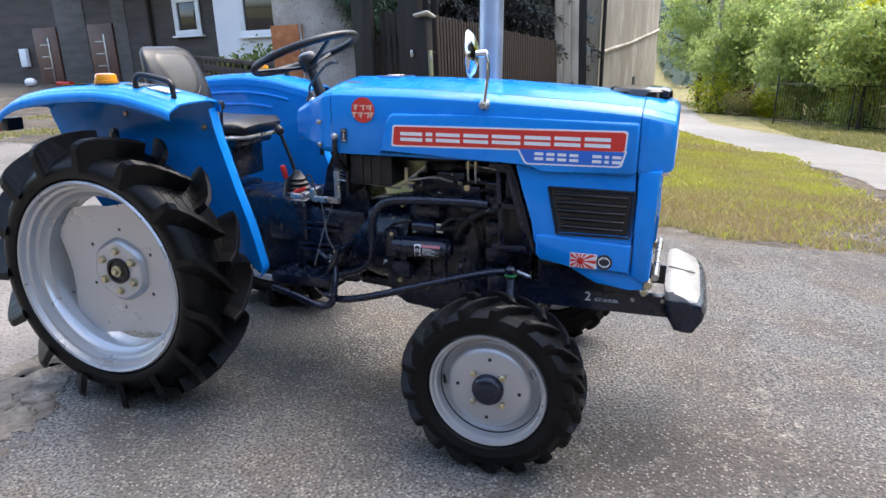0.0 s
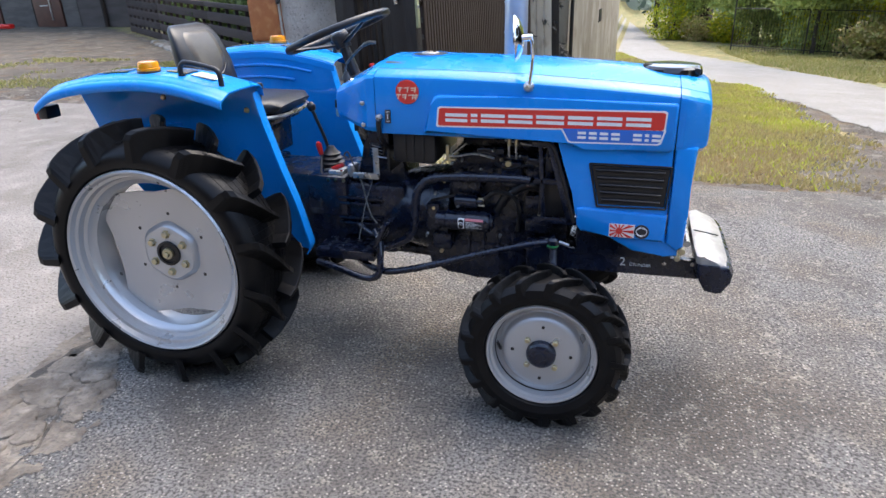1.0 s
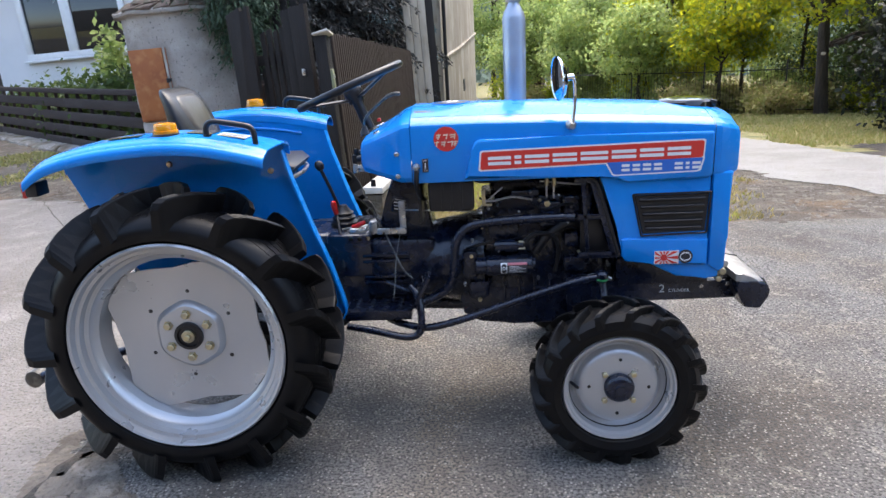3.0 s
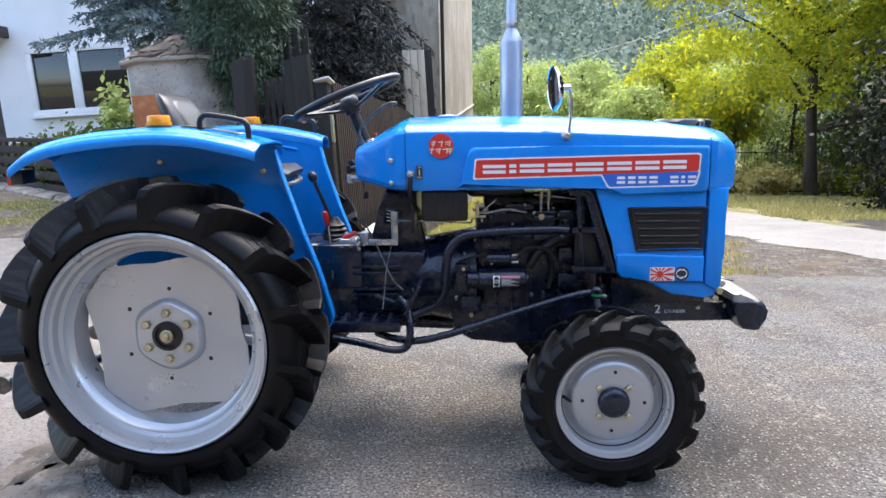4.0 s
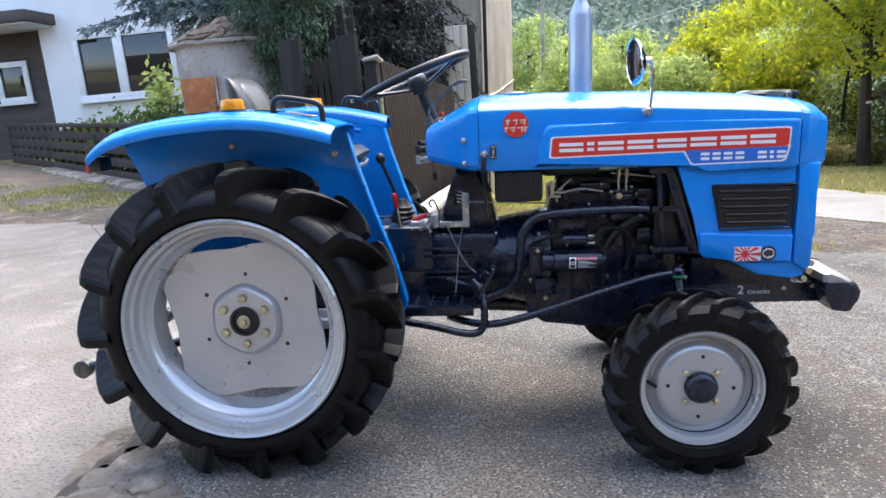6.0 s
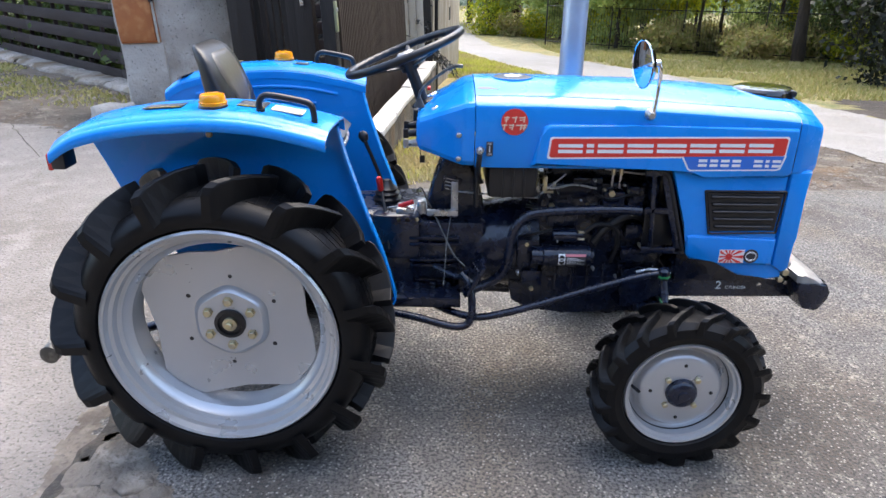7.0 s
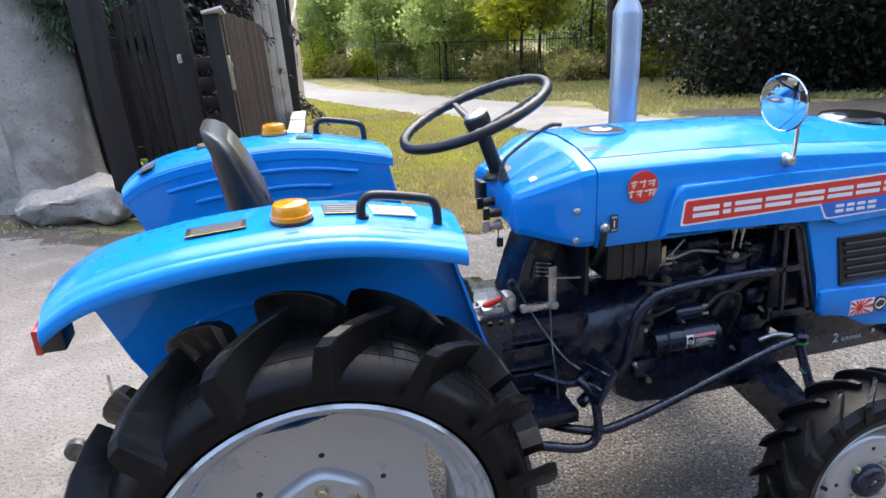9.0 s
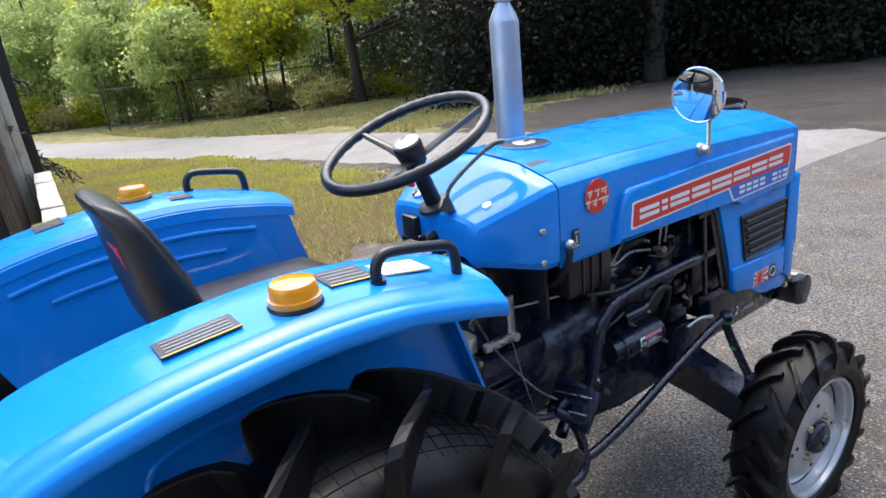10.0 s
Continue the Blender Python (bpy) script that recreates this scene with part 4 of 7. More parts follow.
def fender(s):
    th = 0.005
    line = [Vector((p[0], 0, p[1])) for p in spline([(x, z, 0) for x, z in ARC], 4)]
    across = ((0.30, -0.03), (0.302, -0.006), (0.316, 0.006), (0.36, 0.012), (0.43, 0.011), (0.485, 0.007), (0.491, 0.0025), (0.497, 0.001), (0.509, -0.004), (0.514, -0.0085), (0.519, -0.0095), (0.526, -0.014), (0.530, -0.021), (0.531, -0.030), (0.5295, -0.037))
    bm = B()
    front = lambda p, y: p.x - 0.02 * ramp(0.12, 0.336, p.x) * max(0.0, (y - 0.33) / 0.19)
    top = [[(front(p, y), s * y, p.z + dz) for y, dz in across] for p in line]
    low = [[(front(p, y), s * (y - 0.003), p.z + dz - th) for y, dz in across] for p in line]
    a, b = loft(bm, top), loft(bm, low)
    for i in range(len(a) - 1):
        for e in (0, -1):
            bm.faces.new((a[i][e], a[i + 1][e], b[i + 1][e], b[i][e]))
    for e in (0, -1):
        for k in range(len(across) - 1):
            bm.faces.new((a[e][k], a[e][k + 1], b[e][k + 1], b[e][k]))
    fd = part("fender", bm, BLUE, tractor, "blue rear fender with a flat top deck", 30)
    # inner wall with a front shield that runs down ahead of the tyre
    edge = spline([(0.322, 0, 1.02), (0.343, 0, 0.93), (0.362, 0, 0.87), (0.400, 0, 0.75), (0.440, 0, 0.64), (0.470, 0, 0.53), (0.482, 0, 0.475), (0.468, 0, 0.445)], 3)
    out = [(p.x, p.z - 0.012) for p in line if p.x < 0.318] + [(p.x - 0.004, p.z) for p in edge] + [(0.43, 0.45), (0.39, 0.50), (0.25, 0.56), (0.0, 0.56), (-0.20, 0.60), (-0.285, 0.70), (-0.338, 0.80), (-0.378, 0.90), (-0.415, 0.982)]
    bm = B()
    plate(bm, out, s * 0.300, s * 0.307)
    part("inner_wall", bm, BLUE, fd, "blue inner wall of the fender")
    bm = B()
    rows = []
    for p in edge:
        rows.append([(p.x - 0.004, s * 0.302, p.z), (p.x + 0.001, s * 0.32, p.z), (p.x, s * 0.345, p.z - 0.004), (p.x - 0.006, s * 0.345, p.z - 0.006), (p.x - 0.005, s * 0.32, p.z - 0.002), (p.x - 0.009, s * 0.302, p.z)])
    loft(bm, rows, closed=True)
    part("front_shield", bm, BLUE, fd, "narrow blue shield ahead of the tyre")
    # pressed ribs on the seat side and under the arch
    for zoff, x0, x1 in ((0.065, -0.30, 0.24), (0.115, -0.24, 0.16)):
        bm = B()
        pts = [(p.x, s * 0.2985, p.z - zoff) for p in line if x0 <= p.x <= x1]
        tube(bm, pts, 0.0065, 8, 1)
        part("rib", bm, BLUE, fd)
    bm = B()
    tube(bm, [(-0.22, s * 0.308, 0.78), (-0.21, s * 0.308, 0.84), (-0.18, s * 0.308, 0.868), (-0.10, s * 0.308, 0.885), (0.0, s * 0.308, 0.89)], 0.007, 8)
    part("rib", bm, BLUE, fd)
    for x, z in ((-0.06, 0.985), (0.27, 0.95)):
        bm = B()
        lathe(bm, [(0.010, 0), (0.010, 0.006), (0.006, 0.009), (0, 0.009)], Matrix.Translation((x, s * 0.306, z)) @ pose(0, 0, 0, -90 * s), 8)
        part("bolt", bm, BRASS, fd)
    # warning lamp
    lm = Matrix.Translation((0.008, s * 0.445, 1.092))
    bm = B()
    lathe(bm, [(0.039, 0.0), (0.039, 0.004), (0.037, 0.008), (0, 0.008)], lm, 32)
    lamp = part("lamp_base", bm, BLACK, fd)
    bm = B()
    prof = [(0.037, 0.007), (0.0375, 0.016), (0.034, 0.017), (0.0335, 0.030), (0.0305, 0.036), (0.020, 0.0385), (0, 0.039)]
    lathe(bm, prof, lm, 36)
    part("amber_lens", bm, AMBER, lamp, "amber plastic lamp lens")
    # grab rail
    bm = B()
    tube(bm, [(0.135, s * 0.452, 1.075), (0.133, s * 0.452, 1.105), (0.142, s * 0.452, 1.122), (0.165, s * 0.452, 1.127), (0.245, s * 0.452, 1.113), (0.268, s * 0.452, 1.104), (0.276, s * 0.452, 1.085), (0.278, s * 0.452, 1.045)], 0.0088, 12)
    for x, z in ((0.135, 1.085), (0.278, 1.046)):
        cyl(bm, (x, s * 0.452, z - 0.006), (x, s * 0.452, z + 0.006), 0.012, n=12)
    part("grab_rail", bm, BLACK, fd, "black tubular grab rail")
    # tail lamp
    bm = B()
    box(bm, (-0.402, s * 0.482, 0.956), (0.038, 0.064, 0.044), 0.005)
    tail = part("tail_lamp", bm, BLACK, fd)
    bm = B()
    box(bm, (-0.4255, s * 0.482, 0.954), (0.013, 0.062, 0.046), 0.004)
    part("red_lens", bm, REDLENS, tail, "red tail lens")
    # warning labels on the deck
    near = ((-0.125, 0.432, 0.105, 0.052, DECAL_DARK), (0.105, 0.40, 0.075, 0.072, DECAL_DARK), (0.20, 0.405, 0.085, 0.062, DECAL_WHITE))
    far = ((-0.185, 0.43, 0.06, 0.075, DECAL_DARK), (-0.345, 0.35, 0.045, 0.085, DECAL_DARK), (0.09, 0.37, 0.05, 0.04, DECAL_DARK))
    for x, y, w, d, tone in near if s < 0 else far:
        z = np.interp(x, [q[0] for q in ARC], [q[1] for q in ARC])
        slope = math.degrees(math.atan2(np.interp(x + 0.03, [q[0] for q in ARC], [q[1] for q in ARC]) - np.interp(x - 0.03, [q[0] for q in ARC], [q[1] for q in ARC]), 0.06))
        bm = B()
        box(bm, (x, s * y, z + 0.0135), (w, d, 0.0016), 0, pose(0, 0, 0, 0, -slope))
        lab = part("label", bm, tone, fd, "small printed warning label")
        for k in range(4):
            bm = B()
            box(bm, (x, s * y + (k - 1.5) * d * 0.2, z + 0.0146), (w * 0.84, d * 0.06, 0.001), 0, pose(0, 0, 0, 0, -slope))
            part("bar", bm, DECAL_GREY, lab)
        bm = B()
        box(bm, (x, s * (y + d * 0.475), z + 0.0146), (w, d * 0.05, 0.001), 0, pose(0, 0, 0, 0, -slope))
        part("bar", bm, DECAL_YELLOW, lab)


for s in (-1, 1):
    fender(s)

# seat
seat = new("seat")
seat.parent = tractor
seat.matrix_basis = pose(-0.05, 0, 0)
tagged(seat, "black vinyl tractor seat with a tan-grey centre")


def pad(rows, wid, thick):
    """A cushion skin: rows of (x, z, half width, bulge)."""
    secs = []
    for x, z, nx, nz, w in rows:
        sec = []
        for k in range(20):
            a = 2 * math.pi * k / 20
            cy, sn = math.cos(a), math.sin(a)
            yy = w * math.copysign(abs(cy) ** 0.55, cy)
            tt = thick * math.copysign(abs(sn) ** 0.7, sn)
            sec.append((x + nx * tt, yy, z + nz * tt))
        secs.append(sec)
    return secs


# z, middle, half thickness, half width: upright, narrower behind, with a lip that rolls back
BACK = ((0.945, -0.005, 0.045, 0.150), (0.985, -0.018, 0.048, 0.168), (1.05, -0.033, 0.045, 0.172), (1.11, -0.049, 0.037, 0.166), (1.16, -0.065, 0.029, 0.155), (1.19, -0.081, 0.024, 0.140), (1.204, -0.094, 0.016, 0.118), (1.211, -0.102, 0.006, 0.094))
bm = B()
loft(bm, [[(x + t * sn, w * cy * (0.90 + 0.10 * sn), z + 0.12 * t * sn) for cy, sn in ((math.copysign(abs(math.cos(q)) ** 0.5, math.cos(q)), math.copysign(abs(math.sin(q)) ** 0.6, math.sin(q))) for q in (2 * math.pi * k / 28 for k in range(28)))] for z, x, t, w in BACK], closed=True)
part("backrest", bm, VINYL, seat, "black vinyl backrest", 60)
bm = B()
face = []
for z, w in ((1.025, 0.03), (1.032, 0.058), (1.05, 0.082), (1.085, 0.098), (1.12, 0.104), (1.15, 0.104), (1.172, 0.096), (1.186, 0.078)):
    x = np.interp(z, [q[0] for q in BACK], [q[1] + q[2] for q in BACK])
    face.append([(x + d, w * c, z) for c, d in ((-1, -0.006), (-0.93, 0.002), (-0.6, 0.0045), (0, 0.0055), (0.6, 0.0045), (0.93, 0.002), (1, -0.006), (0, -0.012))])
loft(bm, face, closed=True)
part("back_insert", bm, TAN, seat, "tan-grey vinyl insert", 60)
bm = B()
tube(bm, [(0.010, -0.085, 1.055), (0.016, -0.05, 1.026), (0.019, 0.0, 1.014), (0.016, 0.05, 1.026), (0.010, 0.085, 1.055)], 0.006, 8)
part("back_fold", bm, VINYL, seat, "rolled vinyl fold below the insert")
bm = B()
box(bm, (-0.0835, -0.055, 1.115), (0.006, 0.075, 0.045), 0.001, pose(0, 0, 0, 0, -12))
part("maker_plate", bm, DECAL_RED, seat, "small red plate behind the backrest")
bm = B()
loft(bm, pad([(0.01, 0.92, 0.0, 1, 0.14), (0.04, 0.928, -0.1, 1, 0.165), (0.12, 0.922, 0.0, 1, 0.185), (0.24, 0.922, 0.05, 1, 0.185), (0.31, 0.925, 0.3, 0.95, 0.165), (0.335, 0.912, 0.7, 0.7, 0.13)], 0, 0.03), closed=True)
part("seat_cushion", bm, VINYL, seat, "black vinyl seat cushion", 60)
bm = B()
tube(bm, [(0.02, -0.17, 0.893), (0.2, -0.185, 0.89), (0.31, -0.165, 0.893), (0.338, -0.08, 0.888), (0.338, 0.08, 0.888), (0.31, 0.165, 0.893), (0.2, 0.185, 0.89), (0.02, 0.17, 0.893)], 0.008, 8)
part("seat_rim", bm, STEEL, seat)
bm = B()
box(bm, (0.16, 0, 0.865), (0.28, 0.25, 0.03), 0.008)
box(bm, (0.16, 0, 0.79), (0.22, 0.2, 0.13), 0.01)
part("seat_base", bm, NAVY, seat)
bm = B()
tube(bm, [(0.30, -0.20, 0.86), (0.318, -0.215, 0.93), (0.328, -0.22, 1.005)], 0.006, 8)
lathe(bm, [(0.0, 0), (0.012, 0.004), (0.014, 0.02), (0.009, 0.03), (0, 0.032)], Matrix.Translation((0.328, -0.22, 1.0)), 14)
part("seat_knob", bm, BLACK, seat)

# transmission, engine and running gear
def dark(name, build, parent=None, label="", mat=None):
    bm = B()
    build(bm)
    return part(name, bm, mat or NAVY, parent or tractor, label)


gearbox = dark("gearbox", lambda b: (box(b, (0.22, 0, 0.53), (0.62, 0.26, 0.30), 0.02), box(b, (0.47, 0, 0.60), (0.16, 0.30, 0.16), 0.012), box(b, (0.02, 0, 0.62), (0.32, 0.30, 0.14), 0.015)), label="dark-painted gearbox housing")
dark("gearbox_sump", lambda b: (box(b, (0.60, 0, 0.43), (0.26, 0.21, 0.13), 0.02), box(b, (0.42, 0, 0.39), (0.30, 0.19, 0.08), 0.02)), gearbox)
for s in (-1, 1):
    for z in (0.60, 0.578, 0.52, 0.50):
        dark("gearbox_rib", lambda b: box(b, (0.60, s * 0.145, z), (0.17, 0.02, 0.012), 0.004), gearbox)
dark("axle_tube", lambda b: [cyl(b, (0, s * 0.1, 0.465), (0, s * 0.47, 0.465), 0.075, 0.06, 24, 0.006) for s in (-1, 1)], gearbox)
dark("clutch_housing", lambda b: (box(b, (0.64, 0, 0.545), (0.28, 0.27, 0.22), 0.03), lathe(b, [(0.13, 0), (0.14, 0.02), (0.155, 0.10), (0.172, 0.20), (0.178, 0.22), (0.178, 0.24)], Matrix.Translation((0.71, 0, 0.535)) @ pose(0, 0, 0, 0, 90), 28)), gearbox, "dark bell-shaped clutch housing")
engine = dark("engine_block", lambda b: box(b, (1.16, 0, 0.56), (0.44, 0.26, 0.30), 0.02), label="dark-painted two-cylinder engine block")
dark("cylinder_head", lambda b: box(b, (1.15, 0, 0.73), (0.40, 0.24, 0.12), 0.015), engine)
dark("rocker_cover", lambda b: box(b, (1.15, 0.02, 0.81), (0.34, 0.18, 0.06), 0.02), engine)
dark("oil_pan", lambda b: plate(b, [(0.86, 0.42), (0.87, 0.36), (0.93, 0.325), (1.05, 0.315), (1.30, 0.315), (1.35, 0.40), (1.35, 0.46), (0.86, 0.46)], 0.13, -0.135, 0.012), engine, "dark oil pan")
for k in range(7):
    dark("engine_fin", lambda b: box(b, (1.02 + 0.055 * k, -0.133, 0.455), (0.012, 0.012, 0.10), 0.003), engine)
for k in range(10):
    a = 2 * math.pi * k / 10 + 0.2
    dark("flange_bolt", lambda b: lathe(b, [(0.010, 0), (0.010, 0.012), (0.007, 0.014)], Matrix.Translation((0.935, 0.165 * math.cos(a), 0.535 + 0.165 * math.sin(a))) @ pose(0, 0, 0, 0, 90), 6), engine)
for k, (x, y, z, sx, sy, sz) in enumerate(((1.02, -0.15, 0.68, 0.10, 0.05, 0.05), (1.18, -0.155, 0.735, 0.07, 0.06, 0.09), (1.255, -0.15, 0.76, 0.05, 0.05, 0.07), (1.10, -0.13, 0.80, 0.10, 0.03, 0.03), (0.90, -0.17, 0.565, 0.05, 0.05, 0.10), (1.26, -0.15, 0.64, 0.06, 0.06, 0.05), (1.27, -0.145, 0.55, 0.08, 0.05, 0.05), (0.93, -0.16, 0.47, 0.07, 0.05, 0.06), (1.31, 0.0, 0.70, 0.03, 0.36, 0.30))):
    dark("engine_fitting", lambda b: box(b, (x, y, z), (sx, sy, sz), 0.008), engine)
for x, y, z, r, l in ((1.17, -0.19, 0.775, 0.011, 0.02), (1.235, -0.17, 0.775, 0.009, 0.02), (1.105, -0.165, 0.72, 0.008, 0.03), (0.985, -0.165, 0.72, 0.01, 0.02), (0.905, -0.20, 0.60, 0.007, 0.012), (0.93, -0.195, 0.435, 0.008, 0.012), (1.29, -0.18, 0.655, 0.007, 0.03)):
    dark("fitting_nut", lambda b: cyl(b, (x, y + l, z), (x, y, z), r, n=6), engine, "", BRASS)
for x in (1.17, 1.195):
    dark("injector_pipe", lambda b: tube(b, [(x, -0.17, 0.79), (x, -0.175, 0.84), (x + 0.01, -0.15, 0.87), (x + 0.02, -0.08, 0.86)], 0.004, 6), engine, "", STEEL)
    dark("pipe_nut", lambda b: cyl(b, (x, -0.174, 0.835), (x, -0.174, 0.86), 0.007, n=6), engine, "", BRASS)
starter = dark("starter_motor", lambda b: (cyl(b, (0.955, -0.205, 0.565), (1.115, -0.205, 0.565), 0.036, n=26, bevel=0.004), cyl(b, (1.112, -0.205, 0.565), (1.125, -0.205, 0.565), 0.022, n=18), cyl(b, (0.92, -0.205, 0.565), (0.955, -0.205, 0.565), 0.03, n=20)), engine, "dark cylindrical starter motor")
def wrap(b, x0, x1, a0, a1, r=0.0368):
    rows = [[(x, -0.205 - r * math.cos(a), 0.565 + r * math.sin(a)) for a in (a0 + (a1 - a0) * k / 8 for k in range(9))] for x in (x0, x1)]
    loft(b, rows)
dark("starter_label", lambda b: wrap(b, 1.005, 1.027, -0.55, 0.55), starter, "white label", DECAL_WHITE)
dark("starter_label", lambda b: wrap(b, 1.029, 1.095, -0.5, 0.28), starter, "", DECAL_DARK)
dark("starter_label", lambda b: wrap(b, 1.029, 1.095, 0.30, 0.55), starter, "", material("pink_label", (0.5, 0.16, 0.17), 0.4))
for k in range(6):
    dark("bar", lambda b: wrap(b, 1.033, 1.09 - 0.012 * (k % 3), -0.42 + 0.115 * k, -0.38 + 0.115 * k, 0.0374), starter, "", DECAL_WHITE)
for zz in (-0.22, 0.22):
    dark("bar", lambda b: lathe(b, [(0.0085, 0), (0.0085, 0.001), (0.006, 0.001), (0.006, 0)], Matrix.Translation((1.016, -0.205 - 0.0372 * math.cos(zz), 0.565 + 0.0372 * math.sin(zz))) @ pose(0, 0, 0, 90), 16), starter, "", DECAL_DARK)
dark("solenoid", lambda b: (cyl(b, (0.985, -0.195, 0.635), (1.065, -0.195, 0.635), 0.023, n=22, bevel=0.003), cyl(b, (1.065, -0.195, 0.635), (1.085, -0.195, 0.635), 0.012, n=12)), starter)
for dz in (-0.012, 0.012):
    dark("terminal", lambda b: cyl(b, (1.07, -0.20, 0.635 + dz), (1.092, -0.20, 0.635 + dz), 0.005, n=8), starter, "", BRASS)
dark("cable", lambda b: tube(b, [(1.09, -0.2, 0.647), (1.13, -0.2, 0.675), (1.19, -0.19, 0.66), (1.21, -0.17, 0.60), (1.2, -0.15, 0.52)], 0.008, 8), starter, "", BLACK)
dark("alternator", lambda b: (cyl(b, (1.22, 0.19, 0.66), (1.33, 0.19, 0.66), 0.055, n=24, bevel=0.006)), engine)
dark("hose", lambda b: tube(b, [(1.30, -0.16, 0.68), (1.24, -0.175, 0.70), (1.17, -0.18, 0.66), (1.13, -0.17, 0.60)], 0.015, 10), engine, "", BLACK)
dark("hose", lambda b: tube(b, [(1.28, -0.19, 0.50), (1.33, -0.2, 0.515), (1.39, -0.2, 0.50)], 0.007, 8), engine, "", STEEL)
dark("battery_box", lambda b: box(b, (0.845, -0.06, 0.82), (0.155, 0.32, 0.105), 0.012), label="dark box under the dashboard", mat=BLACK)
dark("fuel_tank", lambda b: box(b, (1.02, 0.04, 0.86), (0.2, 0.3, 0.05), 0.02), mat=BLACK)
dark("firewall", lambda b: box(b, (0.735, 0, 0.80), (0.012, 0.36, 0.16), 0.004), mat=BLACK)
# steering box under the dash
dark("steering_box", lambda b: (plate(b, [(0.56, 0.64), (0.60, 0.78), (0.63, 0.86), (0.71, 0.86), (0.75, 0.76), (0.78, 0.64)], 0.075, -0.075, 0.012), box(b, (0.655, -0.078, 0.765), (0.06, 0.008, 0.055), 0.002, pose(0, 0, 0, 0, 12))), label="dark steering gear box")
dark("plate_bar", lambda b: [box(b, (0.655, -0.083, 0.75 + 0.012 * k), (0.045, 0.002, 0.003), 0, pose(0, 0, 0, 0, 12)) for k in range(4)], None, "", STEEL)
dark("cross_plate", lambda b: box(b, (0.50, 0, 0.676), (0.30, 0.20, 0.010), 0.003), gearbox)
dark("lever_bracket", lambda b: (box(b, (0.665, -0.12, 0.735), (0.024, 0.006, 0.11), 0.003), box(b, (0.625, -0.125, 0.683), (0.105, 0.016, 0.022), 0.004), cyl(b, (0.665, -0.115, 0.685), (0.665, -0.14, 0.685), 0.011, n=12)), label="bare steel L-shaped bracket", mat=STEEL)
dark("control_rod", lambda b: (tube(b, [(0.67, -0.13, 0.76), (0.76, -0.16, 0.762), (0.92, -0.18, 0.757), (0.935, -0.18, 0.762)], 0.0032, 6), tube(b, [(0.93, -0.18, 0.76), (1.02, -0.17, 0.835)], 0.0028, 6, 1)), mat=STEEL)
dark("pull_wire", lambda b: tube(b, [(0.655, -0.13, 0.68), (0.64, -0.18, 0.60), (0.635, -0.22, 0.53), (0.63, -0.25, 0.47)], 0.0016, 6), mat=WIRE)
dark("hook_rod", lambda b: tube(b, [(0.548, -0.12, 0.742), (0.540, -0.12, 0.758), (0.552, -0.12, 0.768), (0.562, -0.12, 0.756), (0.575, -0.125, 0.725), (0.605, -0.13, 0.665), (0.66, -0.2, 0.57), (0.70, -0.23, 0.535)], 0.003, 8), label="hooked steel rod", mat=WIRE)
# gear levers
lev = dark("gear_lever", lambda b: tube(b, [(0.43, 0.015, 0.68), (0.40, 0.02, 0.78), (0.355, 0.02, 0.895)], 0.0065, 8), label="black gear lever", mat=BLACK)
dark("lever_knob", lambda b: lathe(b, [(0, 0), (0.012, 0.004), (0.017, 0.018), (0.016, 0.028), (0.009, 0.038), (0, 0.04)], Matrix.Translation((0.36, 0.02, 0.885)) @ pose(0, 0, 0, 0, -20), 16), lev, "", BLACK)
boot = dark("lever_boot", lambda b: lathe(b, [(0.048, 0), (0.05, 0.012), (0.040, 0.02), (0.044, 0.03), (0.034, 0.038), (0.037, 0.047), (0.026, 0.055), (0.012, 0.075)], Matrix.Translation((0.432, 0.0, 0.682)), 24), lev, "pleated black rubber boot", BLACK)
lev2 = dark("range_lever", lambda b: tube(b, [(0.445, -0.155, 0.56), (0.437, -0.12, 0.66), (0.417, -0.055, 0.735)], 0.005, 8), label="range lever with a red grip", mat=BLACK)
dark("red_grip", lambda b: lathe(b, [(0, 0), (0.009, 0.002), (0.0105, 0.02), (0.0115, 0.042), (0.007, 0.052), (0, 0.053)], Matrix.Translation((0.416, -0.055, 0.735)) @ pose(0, 0, 0, 10, -8), 14), lev2, "", RED)
lev3 = dark("pto_lever", lambda b: tube(b, [(0.44, -0.09, 0.685), (0.48, -0.1, 0.695)], 0.004, 8), label="short lever with a red grip", mat=STEEL)
dark("red_grip", lambda b: cyl(b, (0.478, -0.1, 0.694), (0.528, -0.108, 0.715), 0.009, 0.008, 12, 0.003), lev3, "", RED)
dark("shift_block", lambda b: (box(b, (0.50, -0.09, 0.675), (0.06, 0.07, 0.04), 0.006), box(b, (0.555, -0.08, 0.69), (0.03, 0.05, 0.05), 0.006)), mat=STEEL)
# brake cylinder clutter
dark("locking_nut", lambda b: [cyl(b, (0.48 + 0.03 * k, -0.135, 0.665), (0.48 + 0.03 * k, -0.15, 0.665), 0.008, n=6) for k in range(3)], mat=BRASS)
dark("key_tag", lambda b: (box(b, (0.555, -0.02, 0.838), (0.018, 0.008, 0.026), 0.003), tube(b, [(0.55, -0.02, 0.85), (0.548, -0.03, 0.88), (0.553, -0.04, 0.905)], 0.0015, 6)), mat=BLACK)

